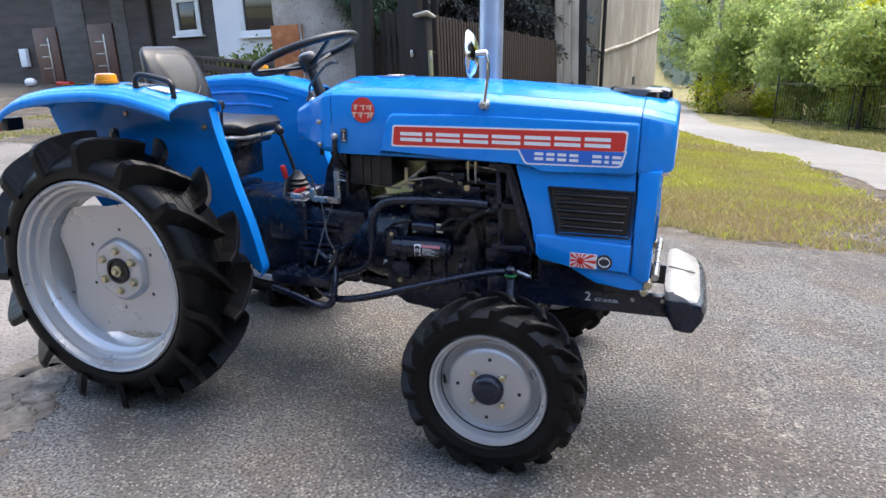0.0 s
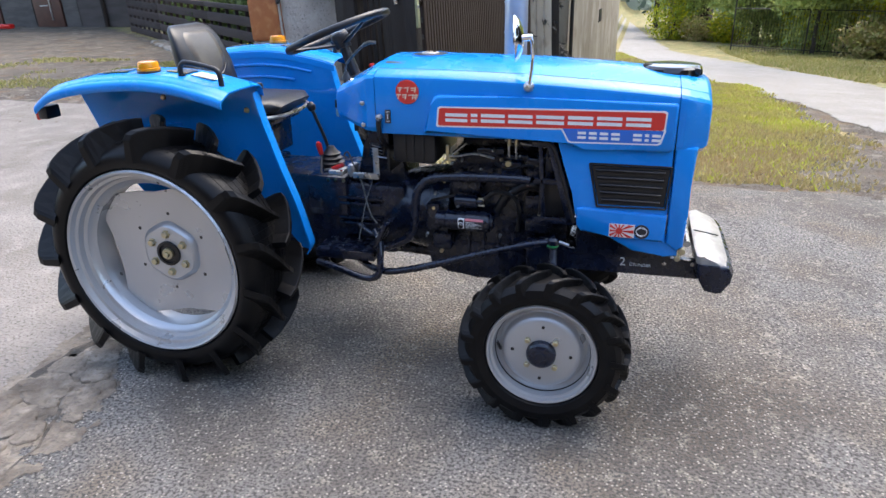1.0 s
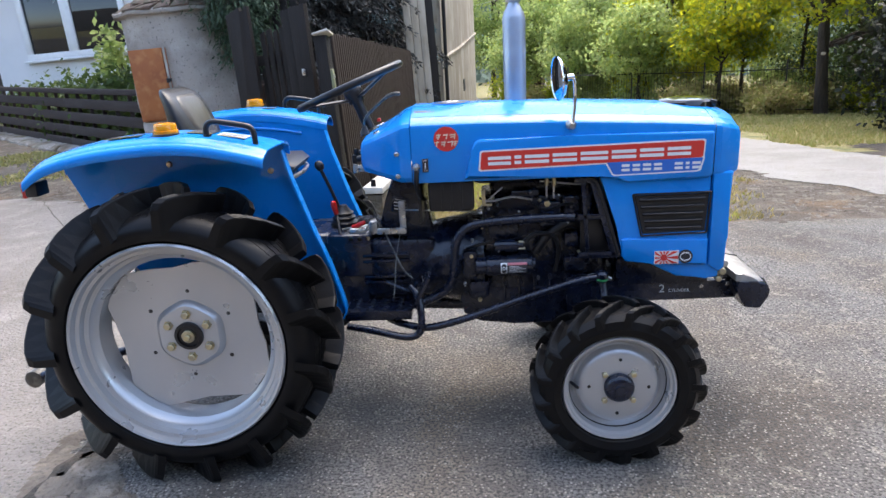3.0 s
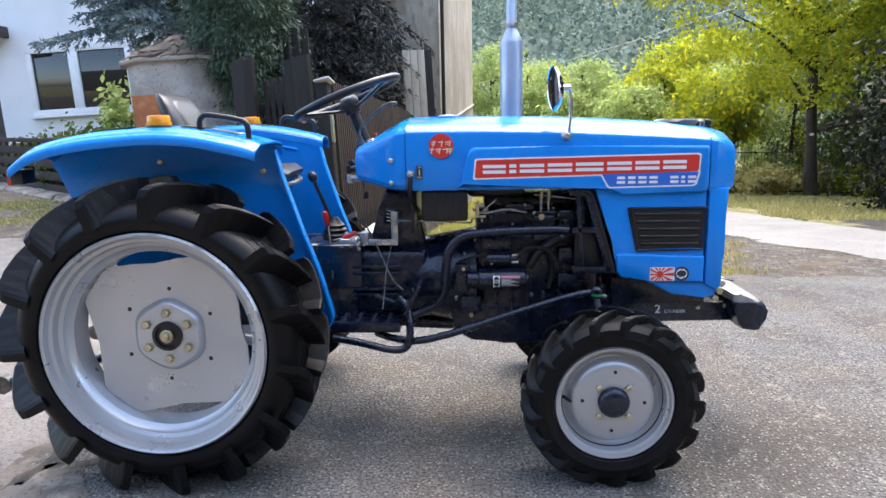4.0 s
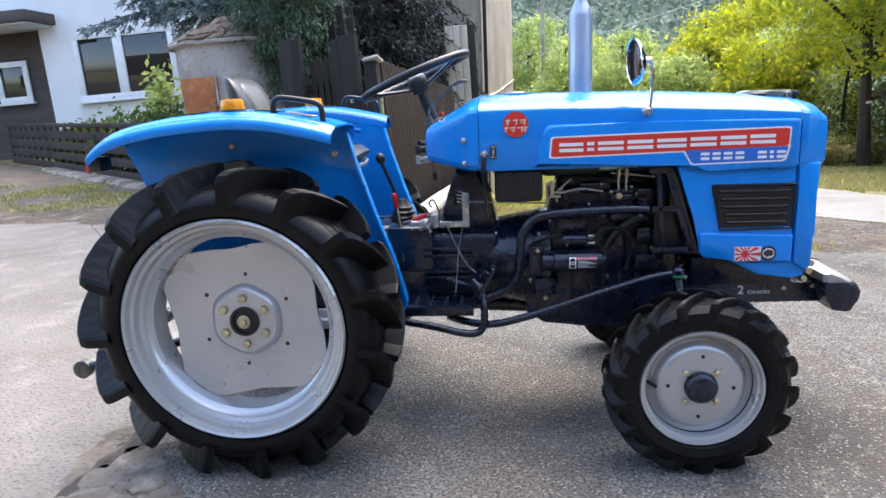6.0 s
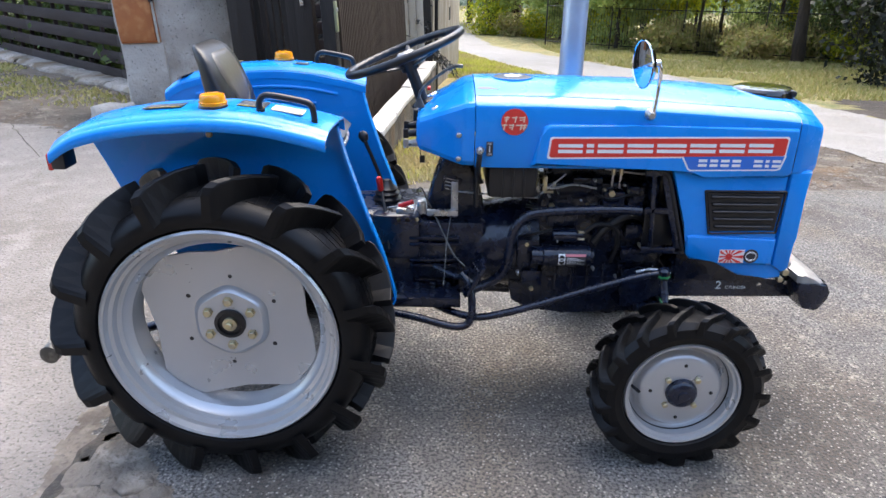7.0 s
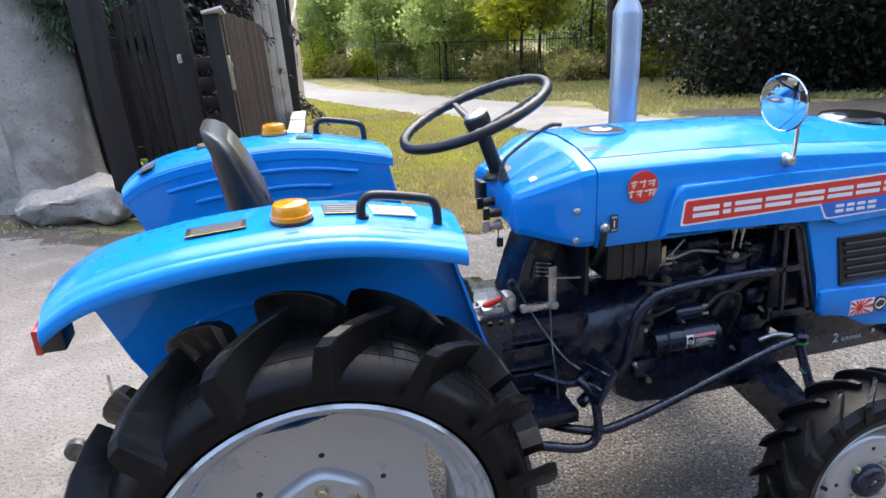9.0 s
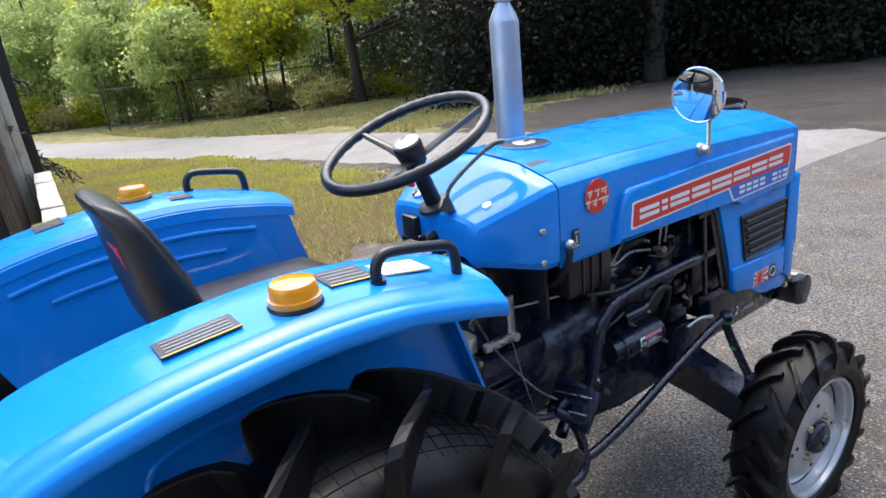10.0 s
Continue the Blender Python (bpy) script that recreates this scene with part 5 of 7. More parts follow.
# step plates, pedals and linkage, near side and far side
for s in (-1, 1):
    st = dark("step_plate", lambda b: (box(b, (0.57, s * 0.185, 0.424), (0.235, 0.14, 0.008), 0.003), box(b, (0.57, s * 0.2505, 0.410), (0.235, 0.008, 0.034), 0.003), box(b, (0.684, s * 0.185, 0.410), (0.008, 0.14, 0.034), 0.003)), label="dark perforated footrest plate")
    for i in range(4):
        for j in range(4):
            dark("step_stud", lambda b: lathe(b, [(0.0095, 0), (0.008, 0.0035), (0.0045, 0.004), (0.004, 0.001), (0, 0.001)], Matrix.Translation((0.49 + 0.052 * i, s * (0.138 + 0.030 * j), 0.428)), 10), st)
    for x in (0.50, 0.655):
        dark("step_bracket", lambda b: box(b, (x, s * 0.16, 0.405), (0.03, 0.16, 0.026), 0.005), st)
    dark("support_tube", lambda b: tube(b, [(0.46, s * 0.255, 0.375), (0.56, s * 0.28, 0.365), (0.65, s * 0.30, 0.35), (0.70, s * 0.30, 0.35), (0.722, s * 0.295, 0.375), (0.725, s * 0.285, 0.43), (0.715, s * 0.26, 0.485), (0.69, s * 0.235, 0.51)], 0.013, 10), st)
    dark("pedal_arm", lambda b: tube(b, [(0.60, s * 0.16, 0.50), (0.68, s * 0.22, 0.49), (0.72, s * 0.245, 0.53)], 0.009, 8))
    pd = dark("pedal", lambda b: box(b, (0.735, s * 0.25, 0.518), (0.012, 0.135, 0.105), 0.003, pose(0, 0, 0, 0, 28)), label="dark ribbed foot pedal")
    for k in range(5):
        dark("pedal_rib", lambda b: box(b, (0.727 + 0.01 * k - 0.022, s * 0.25, 0.523 + 0.019 * (k - 2)), (0.004, 0.115, 0.004), 0.001, pose(0, 0, 0, 12 * s, 28)), pd, "", STEEL if k % 2 else NAVY)
guard = dark("guard_tube", lambda b: tube(b, [(1.255, -0.235, 0.735), (1.20, -0.235, 0.738), (1.05, -0.235, 0.735), (0.93, -0.235, 0.725), (0.885, -0.235, 0.705), (0.855, -0.232, 0.66), (0.845, -0.225, 0.59), (0.835, -0.215, 0.52), (0.80, -0.21, 0.475), (0.74, -0.22, 0.45), (0.70, -0.24, 0.44)], 0.0155, 12), label="bent dark guard tube beside the engine")
drag = dark("drag_link", lambda b: tube(b, [(1.335, -0.272, 0.535), (1.26, -0.275, 0.522), (1.1, -0.28, 0.475), (0.93, -0.285, 0.42), (0.83, -0.285, 0.39), (0.74, -0.28, 0.372), (0.66, -0.24, 0.37), (0.60, -0.19, 0.372)], 0.0125, 12), label="long dark steering drag link")
dark("ball_joint", lambda b: (lathe(b, [(0.015, -0.02), (0.02, -0.01), (0.02, 0.012), (0.013, 0.02), (0, 0.022)], Matrix.Translation((1.343, -0.275, 0.535)), 16), tube(b, [(1.343, -0.275, 0.52), (1.347, -0.29, 0.48), (1.352, -0.32, 0.42), (1.352, -0.35, 0.37)], 0.013, 10)), drag)
GREENCLIP = material("green_plastic", (0.02, 0.2, 0.06), 0.4)
for q, r, m in ((0.0205, 0.0035, Matrix.Translation((1.343, -0.275, 0.528))), (0.016, 0.003, Matrix.Translation((1.349, -0.302, 0.452)) @ pose(0, 0, 0, 25))):
    dark("green_clip", lambda b: lathe(b, [(q, -r), (q, r)], m, 16), drag, "green plastic clip", GREENCLIP)
# radiator side brackets with openings
for s in (-1, 1):
    br = dark("radiator_bracket", lambda b: None or (box(b, (1.292, s * 0.232, 0.735), (0.014, 0.01, 0.25), 0.003, pose(0, 0, 0, 0, -4)), box(b, (1.352, s * 0.232, 0.73), (0.02, 0.01, 0.28), 0.003, pose(0, 0, 0, 0, -16)), box(b, (1.345, s * 0.232, 0.60), (0.15, 0.01, 0.022), 0.003), box(b, (1.305, s * 0.232, 0.735), (0.08, 0.01, 0.02), 0.003), box(b, (1.29, s * 0.232, 0.86), (0.07, 0.01, 0.02), 0.003)), label="dark open radiator bracket")
    dark("seal_strip", lambda b: tube(b, [(1.295, s * 0.232, 0.868), (1.318, s * 0.234, 0.86), (1.335, s * 0.234, 0.83), (1.375, s * 0.234, 0.70), (1.405, s * 0.234, 0.60)], 0.008, 8), br, "", BLACK)
    dark("bracket_mesh", lambda b: box(b, (1.33, s * 0.20, 0.67), (0.10, 0.006, 0.13), 0.002), br, "", BLACK)
dark("radiator", lambda b: box(b, (1.46, 0, 0.74), (0.10, 0.36, 0.34), 0.01), mat=BLACK)
# front frame, bumper and axle
for s in (-1, 1):
    fr = dark("frame_rail", lambda b: plate(b, [(1.24, 0.50), (1.30, 0.505), (1.40, 0.475), (1.845, 0.472), (1.845, 0.405), (1.36, 0.405), (1.28, 0.36), (1.24, 0.36)], s * 0.150, s * 0.172, 0.003), label="black front frame rail")
    for x, z in ((1.71, 0.452), (1.80, 0.458)):
        dark("rail_bolt", lambda b: lathe(b, [(0.008, 0), (0.007, 0.003), (0, 0.004)], Matrix.Translation((x, s * 0.172, z)) @ pose(0, 0, 0, -90 * s), 10), fr, "", STEEL)
    if s < 0:
        lettering("2", 0.042, Matrix.Translation((1.573, -0.1735, 0.446)) @ pose(0, 0, 0, 90), DECAL_WHITE, fr)
        lettering("CYLINDER", 0.0155, Matrix.Translation((1.632, -0.1735, 0.439)) @ pose(0, 0, 0, 90), DECAL_WHITE, fr)
    dark("hinge_pin", lambda b: (cyl(b, (1.755, s * 0.205, 0.528), (1.755, s * 0.245, 0.528), 0.012, n=14, bevel=0.002), cyl(b, (1.745, s * 0.205, 0.50), (1.745, s * 0.24, 0.50), 0.010, n=14, bevel=0.002)), fr, "", BRASS)
dark("cross_tube", lambda b: cyl(b, (1.772, -0.215, 0.545), (1.772, 0.215, 0.545), 0.011, n=14), mat=STEEL, label="bare steel cross tube")
bump = dark("front_bumper", lambda b: loft(b, [[(x, y, z) for x, z in ((1.815 + e, 0.43), (1.835 + e, 0.395), (1.905 - d, 0.392), (1.928 - d, 0.43), (1.932 - d, 0.455), (1.920 - d, 0.478), (1.902 - d, 0.486), (1.81 + e, 0.486), (1.805 + e, 0.46))] for y, e, d in ((-0.245, 0.02, 0.03), (-0.238, 0.005, 0.012), (-0.20, 0, 0.004), (-0.1, 0, 0), (0.1, 0, 0), (0.2, 0, 0.004), (0.238, 0.005, 0.012), (0.245, 0.02, 0.03))], closed=True), label="dark cast front bumper with a silver top")
dark("bumper_top", lambda b: loft(b, [[(x, y, z) for x, z in ((1.802 + e, 0.512), (1.818 + e, 0.516), (1.855 - d, 0.511), (1.885 - d, 0.500), (1.908 - d, 0.485), (1.81 + e, 0.480), (1.802 + e, 0.49))] for y, e, d in ((-0.236, 0.015, 0.025), (-0.228, 0.004, 0.01), (-0.15, 0, 0), (0.15, 0, 0), (0.228, 0.004, 0.01), (0.236, 0.015, 0.025))], closed=True), bump, "scuffed silver top plate", material("scuffed_silver", (0.34, 0.33, 0.31), 0.5, 0.4, spots=[((0.28, 0.27, 0.25), 20.0, 0.45, 0.65)], wear=(0.3, 0.6, 30.0)))
dark("bumper_seam", lambda b: box(b, (1.85, 0.0, 0.512), (0.085, 0.006, 0.004), 0.001, pose(0, 0, 0, 0, 10)), bump, "", BLACK)
axle = dark("front_axle", lambda b: (loft(b, [[(1.35 + a * w, y, 0.335 + c * h + z) for a, c in ((-1, -1), (1, -1), (1, 1), (-1, 1))] for y, w, h, z in ((-0.36, 0.045, 0.045, -0.06), (-0.2, 0.05, 0.05, -0.02), (0, 0.06, 0.06, 0.02), (0.2, 0.05, 0.05, -0.02), (0.36, 0.045, 0.045, -0.06))], closed=True), [cyl(b, (1.35, s * 0.38, 0.20), (1.35, s * 0.38, 0.38), 0.038, n=20, bevel=0.005) for s in (-1, 1)], [cyl(b, (1.35, s * 0.38, 0.268), (1.35, s * 0.47, 0.268), 0.05, n=20) for s in (-1, 1)]), label="dark front axle beam")
dark("drive_shaft", lambda b: cyl(b, (0.7, 0.0, 0.36), (1.32, 0.0, 0.33), 0.025, n=16), axle)
dark("axle_carrier", lambda b: box(b, (1.33, 0, 0.42), (0.16, 0.18, 0.12), 0.015), axle)
# three-point hitch behind the axle
hitch = dark("rear_hitch", lambda b: (box(b, (-0.18, 0, 0.52), (0.16, 0.26, 0.26), 0.02), [tube(b, [(-0.10, s * 0.18, 0.36), (-0.38, s * 0.25, 0.30), (-0.665, s * 0.30, 0.235)], 0.016, 10) for s in (-1, 1)], [tube(b, [(-0.14, s * 0.15, 0.70), (-0.30, s * 0.19, 0.68)], 0.016, 8, 1) for s in (-1, 1)]), label="dark three-point hitch with lower links")
for s in (-1, 1):
    dark("link_ball", lambda b: (lathe(b, [(0.018, -0.02), (0.032, -0.014), (0.032, 0.014), (0.018, 0.02)], Matrix.Translation((-0.685, s * 0.30, 0.230)) @ AX, 20)), hitch, "", WIRE)
    dark("lift_rod", lambda b: tube(b, [(-0.29, s * 0.19, 0.68), (-0.30, s * 0.195, 0.5), (-0.33, s * 0.24, 0.315)], 0.010, 8, 1), hitch, "", STEEL)
    dark("stay_rod", lambda b: tube(b, [(-0.16, s * 0.26, 0.42), (-0.34, s * 0.24, 0.32)], 0.008, 8, 1), hitch, "", STEEL)

# small bright fittings, clips and thin lines in the engine bay
rnd = random.Random(23)
for x, z, y, r, mat in ((0.985, 0.80, -0.16, 0.008, BRASS), (1.0, 0.775, -0.15, 0.006, STEEL), (0.97, 0.765, -0.17, 0.007, STEEL), (1.115, 0.815, -0.16, 0.006, STEEL), (1.145, 0.785, -0.175, 0.007, BRASS), (1.21, 0.80, -0.17, 0.006, STEEL), (1.075, 0.745, -0.17, 0.005, STEEL), (1.24, 0.71, -0.175, 0.007, STEEL), (0.945, 0.70, -0.18, 0.006, BRASS), (1.0, 0.62, -0.21, 0.005, STEEL), (0.88, 0.50, -0.19, 0.007, STEEL), (0.91, 0.655, -0.18, 0.006, STEEL), (1.28, 0.60, -0.175, 0.006, BRASS), (1.14, 0.50, -0.15, 0.006, STEEL), (1.22, 0.47, -0.15, 0.006, STEEL)):
    dark("fitting_nut", lambda b: lathe(b, [(r, 0), (r, 0.010), (r * 0.7, 0.012), (r * 0.5, 0.02)], Matrix.Translation((x, y, z)) @ pose(0, 0, 0, 90 + rnd.uniform(-25, 25), rnd.uniform(-20, 20)), 6), engine, "", mat)
for pts, r, mat in (([(0.94, -0.17, 0.80), (0.98, -0.18, 0.79), (1.05, -0.17, 0.80), (1.12, -0.18, 0.79)], 0.004, STEEL), ([(0.90, -0.15, 0.72), (0.98, -0.18, 0.715), (1.06, -0.185, 0.72), (1.13, -0.17, 0.735)], 0.006, BLACK), ([(1.12, -0.17, 0.77), (1.17, -0.185, 0.755), (1.23, -0.18, 0.77), (1.29, -0.16, 0.76)], 0.005, BLACK), ([(0.89, -0.17, 0.62), (0.93, -0.2, 0.64), (0.985, -0.2, 0.655)], 0.005, BLACK), ([(1.15, -0.14, 0.845), (1.22, -0.16, 0.84), (1.29, -0.15, 0.83)], 0.0035, STEEL)):
    dark("fuel_line", lambda b: tube(b, pts, r, 7), engine, "", mat)
for x in (0.815, 0.845, 0.88):
    dark("tank_strap", lambda b: box(b, (x, -0.222, 0.82), (0.008, 0.004, 0.10), 0.001), engine, "", BLACK)
dark("angle_clip", lambda b: (box(b, (0.955, -0.17, 0.80), (0.012, 0.02, 0.055), 0.002), box(b, (0.968, -0.17, 0.776), (0.03, 0.02, 0.008), 0.002)), engine, "bare zinc angle clip", BRASS)
dark("front_support", lambda b: box(b, (1.57, 0, 0.515), (0.32, 0.36, 0.10), 0.01), label="dark radiator support above the frame")


# ---- the gateway ----
LEAN = -2.6          # the yard's uprights against the slab on which the tractor stands


def stand(x, y, z=0.0, rz=0.0, lean=LEAN):
    return pose(x, y, z) @ pose(0, 0, 0, 0, lean, 0) @ pose(0, 0, 0, 0, 0, rz)


def knobby(bm, amount, scale, seed=0.0):
    for v in bm.verts:
        n = noise.noise_vector(v.co * scale + Vector((seed, seed, seed)))
        v.co += n * amount


pillar = thing("gate_pillar", "round weathered cement gate pillar with tiled cap", "pillar", stand(-1.96, 4.80))
bm = B()
lathe(bm, [(0.60, -0.15), (0.585, 0.06), (0.56, 0.12), (0.55, 0.3), (0.545, 0.6), (0.55, 0.9), (0.545, 1.2), (0.55, 1.5), (0.55, 1.72), (0.50, 1.74)], Matrix(), 48)
knobby(bm, 0.02, 4.0)
part("shaft", bm, PILLAR, pillar)
bm = B()
lathe(bm, [(0.55, 1.715), (0.615, 1.725), (0.62, 1.75), (0.60, 1.765), (0.40, 1.84)], Matrix(), 40)
knobby(bm, 0.02, 9.0, 3)
part("cap_rim", bm, PILLAR, pillar, "crumbling cement rim")
rnd = random.Random(5)
for ring, (r0, z0, n) in enumerate(((0.60, 1.765, 22), (0.47, 1.825, 17), (0.34, 1.885, 13), (0.2, 1.94, 8))):
    for k in range(n):
        a = 2 * math.pi * (k + 0.5 * (ring % 2)) / n
        bm = B()
        w = 2 * math.pi * r0 / n * 0.55
        box(bm, (0, 0, 0), (0.17, 2 * w * 0.9, 0.024), 0.006)
        knobby(bm, 0.012, 11.0, k + ring * 3)
        ob = part("roof_tile", bm, ROOFTILE, pillar)
        ob.matrix_basis = pose((r0 - 0.07) * math.cos(a), (r0 - 0.07) * math.sin(a), z0 + 0.028 + rnd.uniform(-0.006, 0.006)) @ pose(0, 0, 0, 0, 0, math.degrees(a)) @ pose(0, 0, 0, rnd.uniform(-9, 9), 24 + rnd.uniform(-9, 9), rnd.uniform(-9, 9))
bm = B()
lathe(bm, [(0.12, 1.95), (0.1, 1.99), (0.0, 2.01)], Matrix(), 14)
part("cap_top", bm, ROOFTILE, pillar)
meter = thing("meter_box", "rusty sheet-metal meter box on the gate pillar", "meter box", stand(-2.11, 4.47))
bm = B()
box(bm, (0, 0, 1.06), (0.36, 0.5, 0.68), 0.008)
part("box_body", bm, RUST, meter)
bm = B()
box(bm, (-0.01, -0.258, 1.07), (0.33, 0.014, 0.66), 0.004)
door = part("box_door", bm, RUST, meter, "rusty orange door")
bm = B()
box(bm, (0.175, -0.26, 1.06), (0.02, 0.02, 0.68), 0.004)
part("door_frame", bm, PILLAR, meter)
bm = B()
box(bm, (0.18, -0.275, 1.10), (0.05, 0.02, 0.03), 0.006)
lathe(bm, [(0.014, 0), (0.014, 0.03), (0.009, 0.034)], Matrix.Translation((0.175, -0.27, 1.085)) @ AX, 12)
part("padlock", bm, IRON, door)
bm = B()
box(bm, (0, 0, 0.34), (0.40, 0.46, 0.76), 0.02)
knobby(bm, 0.012, 6.0, 3)
part("plinth", bm, PILLAR, meter)
bm = B()
bmesh.ops.create_icosphere(bm, subdivisions=4, radius=1.0, matrix=Matrix.Translation((0, 0, 0.05)) @ Matrix.Diagonal((0.46, 0.30, 0.16, 1)))
knobby(bm, 0.13, 2.6, 9)
knobby(bm, 0.045, 8.0, 2)
knobby(bm, 0.015, 22.0, 4)
tagged(finish("cement_block", bm, PILLAR, m=stand(-1.52, 4.0, 0, -30)), "low crumbling lump of old cement by the pillar", "cement block")
bm = B()
bmesh.ops.create_icosphere(bm, subdivisions=3, radius=1.0, matrix=Matrix.Translation((0, 0, 0.02)) @ Matrix.Diagonal((0.22, 0.2, 0.16, 1)))
knobby(bm, 0.09, 5.0, 5)
knobby(bm, 0.03, 14.0, 6)
tagged(finish("rubble_stone", bm, PILLAR, m=stand(-2.45, 4.2)), "grey rubble stone at the pillar's foot", "stone")

# dark plank gate beside the pillar
gate = thing("plank_gate", "dark-stained tall plank gate standing ajar", "gate", stand(-0.72, 3.75, 0, -14))
rnd = random.Random(3)
for x, y, w, h, t, name in ((-0.33, 0.0, 0.22, 1.72, 0.05, "plank"), (0.14, 0.02, 0.10, 1.66, 0.06, "plank"), (0.27, -0.02, 0.15, 1.68, 0.07, "plank"), (-0.165, 0.09, 0.045, 1.5, 0.03, "picket"), (-0.10, 0.09, 0.045, 1.52, 0.03, "picket"), (-0.035, 0.09, 0.045, 1.5, 0.03, "picket"), (0.03, 0.09, 0.045, 1.53, 0.03, "picket"), (0.085, 0.09, 0.04, 1.5, 0.03, "picket")):
    bm = B()
    pts = [(x - w / 2, -0.02), (x + w / 2, -0.02), (x + w / 2, h), (x + w / 2 - 0.03, h), (x + w / 2 - 0.032, h - 0.04), (x + w / 2 - 0.075, h - 0.04), (x + w / 2 - 0.08, h - 0.005), (x - w / 2, h - 0.06)] if w > 0.2 else [(x - w / 2, -0.02), (x + w / 2, -0.02), (x + w / 2, h), (x - w / 2, h - 0.02)]
    plate(bm, pts, y + t / 2, y - t / 2, 0.004)
    part(name, bm, DARKWOOD, gate)
for z in (0.45, 1.25):
    bm = B()
    box(bm, (-0.03, 0.12, z), (0.72, 0.035, 0.09), 0.006)
    part("gate_rail", bm, DARKWOOD, gate)
bm = B()
box(bm, (0.27, -0.07, 1.12), (0.03, 0.02, 0.06), 0.004)
part("latch", bm, STEEL, gate)
tallfence = thing("tall_picket_fence", "tall dark wooden picket fence behind the gate", "fence", stand(-0.75, 4.75, -0.1, -4))
for k in range(6):
    bm = B()
    box(bm, (-0.4 + 0.1 * k, 0, 1.1), (0.075, 0.025, 2.1 + 0.06 * rnd.random()), 0.006)
    part("picket", bm, DARKWOOD, tallfence)
post = thing("cap_post", "dark wooden gate post with a white cap", "post", stand(-0.19, 3.18, 0, -4))
bm = B()
box(bm, (0, 0, 0.70), (0.10, 0.12, 1.44), 0.008)
part("shaft", bm, DARKWOOD, post)
bm = B()
box(bm, (0.02, -0.02, 1.43), (0.13, 0.16, 0.016), 0.003, pose(0, 0, 0, -14, -10))
part("white_cap", bm, WHITESTONE, post, "bright white metal cap")
bm = B()
box(bm, (0.06, -0.03, 1.05), (0.02, 0.05, 0.22), 0.004)
part("bolt_plate", bm, material("pale_green_plate", (0.22, 0.23, 0.13), 0.6), post)
bm = B()
box(bm, (0.075, -0.04, 1.10), (0.012, 0.02, 0.03), 0.002)
part("lock_tag", bm, STEEL, post)

# brown slat fence on a low cement plinth, going away along the lane
FA, FB = Vector((-0.14, 3.3)), Vector((0.16, 7.3))
fdir = math.degrees(math.atan2(FB.y - FA.y, FB.x - FA.x))
flen = (FB - FA).length
slat_fence = thing("slat_fence", "brown upright slat fence along the lane", "fence", pose(FA.x, FA.y, -0.02) @ pose(0, 0, 0, 0, LEAN, 0) @ pose(0, 0, 0, 0, 0, fdir))
bm = B()
box(bm, (0, 0, 0), (0.05, 0.022, 1.0), 0.004)
slat_mesh = finish("slat", bm, BROWNWOOD, slat_fence).data
first = True
for k in range(int(flen / 0.068)):
    ob = slat_fence.children[0] if first else new("slat", slat_mesh)
    first = False
    ob.parent = slat_fence
    u = 0.05 + 0.068 * k
    ob.matrix_basis = pose(u, 0, 0.64 - 0.055 * u, 0, 0, rnd.uniform(-3, 3)) @ Matrix.Diagonal((1, 1, 1.62 + 0.04 * rnd.random(), 1))
for z in (0.35, 1.15):
    bm = B()
    tube(bm, [(0, 0.03, z), (flen, 0.03, z - 0.055 * flen)], 0.03, 4, 1)
    part("fence_rail", bm, BROWNWOOD, slat_fence)
end = thing("board_screen", "weathered beige board screen beside the wall", "screen", pose(0.2, 7.6, -0.45, 0, LEAN, 20))
for k in range(4):
    bm = B()
    box(bm, (0.11 * k - 0.05, 0.0, 1.2), (0.105, 0.03, 2.7), 0.006)
    part("board", bm, PALEWALL if k < 3 else DARKWOOD, end)
plinth = thing("low_wall", "low cement wall with a bright white top", "low wall", pose(0.06, 3.15, 0) @ pose(0, 0, 0, 0, 0, math.degrees(math.atan2(4.5, 0.40))))
bm = B()
seg = []
for k in range(16):
    u = 4.5 * k / 15
    g0 = height(0.06 + 0.4 * u / 4.5, 3.15 + u) - 0.1
    t = 0.17 - 0.012 * u + 0.012 * noise.noise(Vector((u * 3, 0, 0)))
    seg.append([(u, -0.085, g0), (u, -0.08, t - 0.06), (u, 0.08, t - 0.06), (u, 0.085, g0)])
loft(bm, seg, closed=True)
part("wall_body", bm, DIRT, plinth)
for k in range(6):
    bm = B()
    box(bm, (0.375 + 0.75 * k, 0, 0.145 - 0.009 * k + rnd.uniform(-0.008, 0.008)), (0.735, 0.18, 0.06), 0.012, pose(0, 0, 0, 0, 0.7, rnd.uniform(-1, 1)))
    knobby(bm, 0.008, 9.0, k)
    part("cap_stone", bm, WHITESTONE, plinth, "bright cement cap stone")
# pale building wall
barn = thing("wall_lane", "tall pale weathered cement building wall", "wall", pose(0.48, 9.0, -0.8) @ pose(0, 0, 0, 0, LEAN * 0.6, math.degrees(math.atan2(6.5, 0.57))), kind="structure")
bm = B()
box(bm, (3.26, 0.9, 3.4), (6.52, 1.8, 7.4), 0.02)
part("wall_body", bm, PALEWALL, barn)
bm = B()
tube(bm, [(0, -0.01, 1.86), (1.2, -0.01, 1.9), (2.6, -0.012, 1.93), (4.0, -0.01, 2.0), (5.4, -0.01, 2.06), (6.52, -0.01, 2.12)], 0.035, 6)
part("mortar_band", bm, PALEWALL, barn, "raised mortar band")
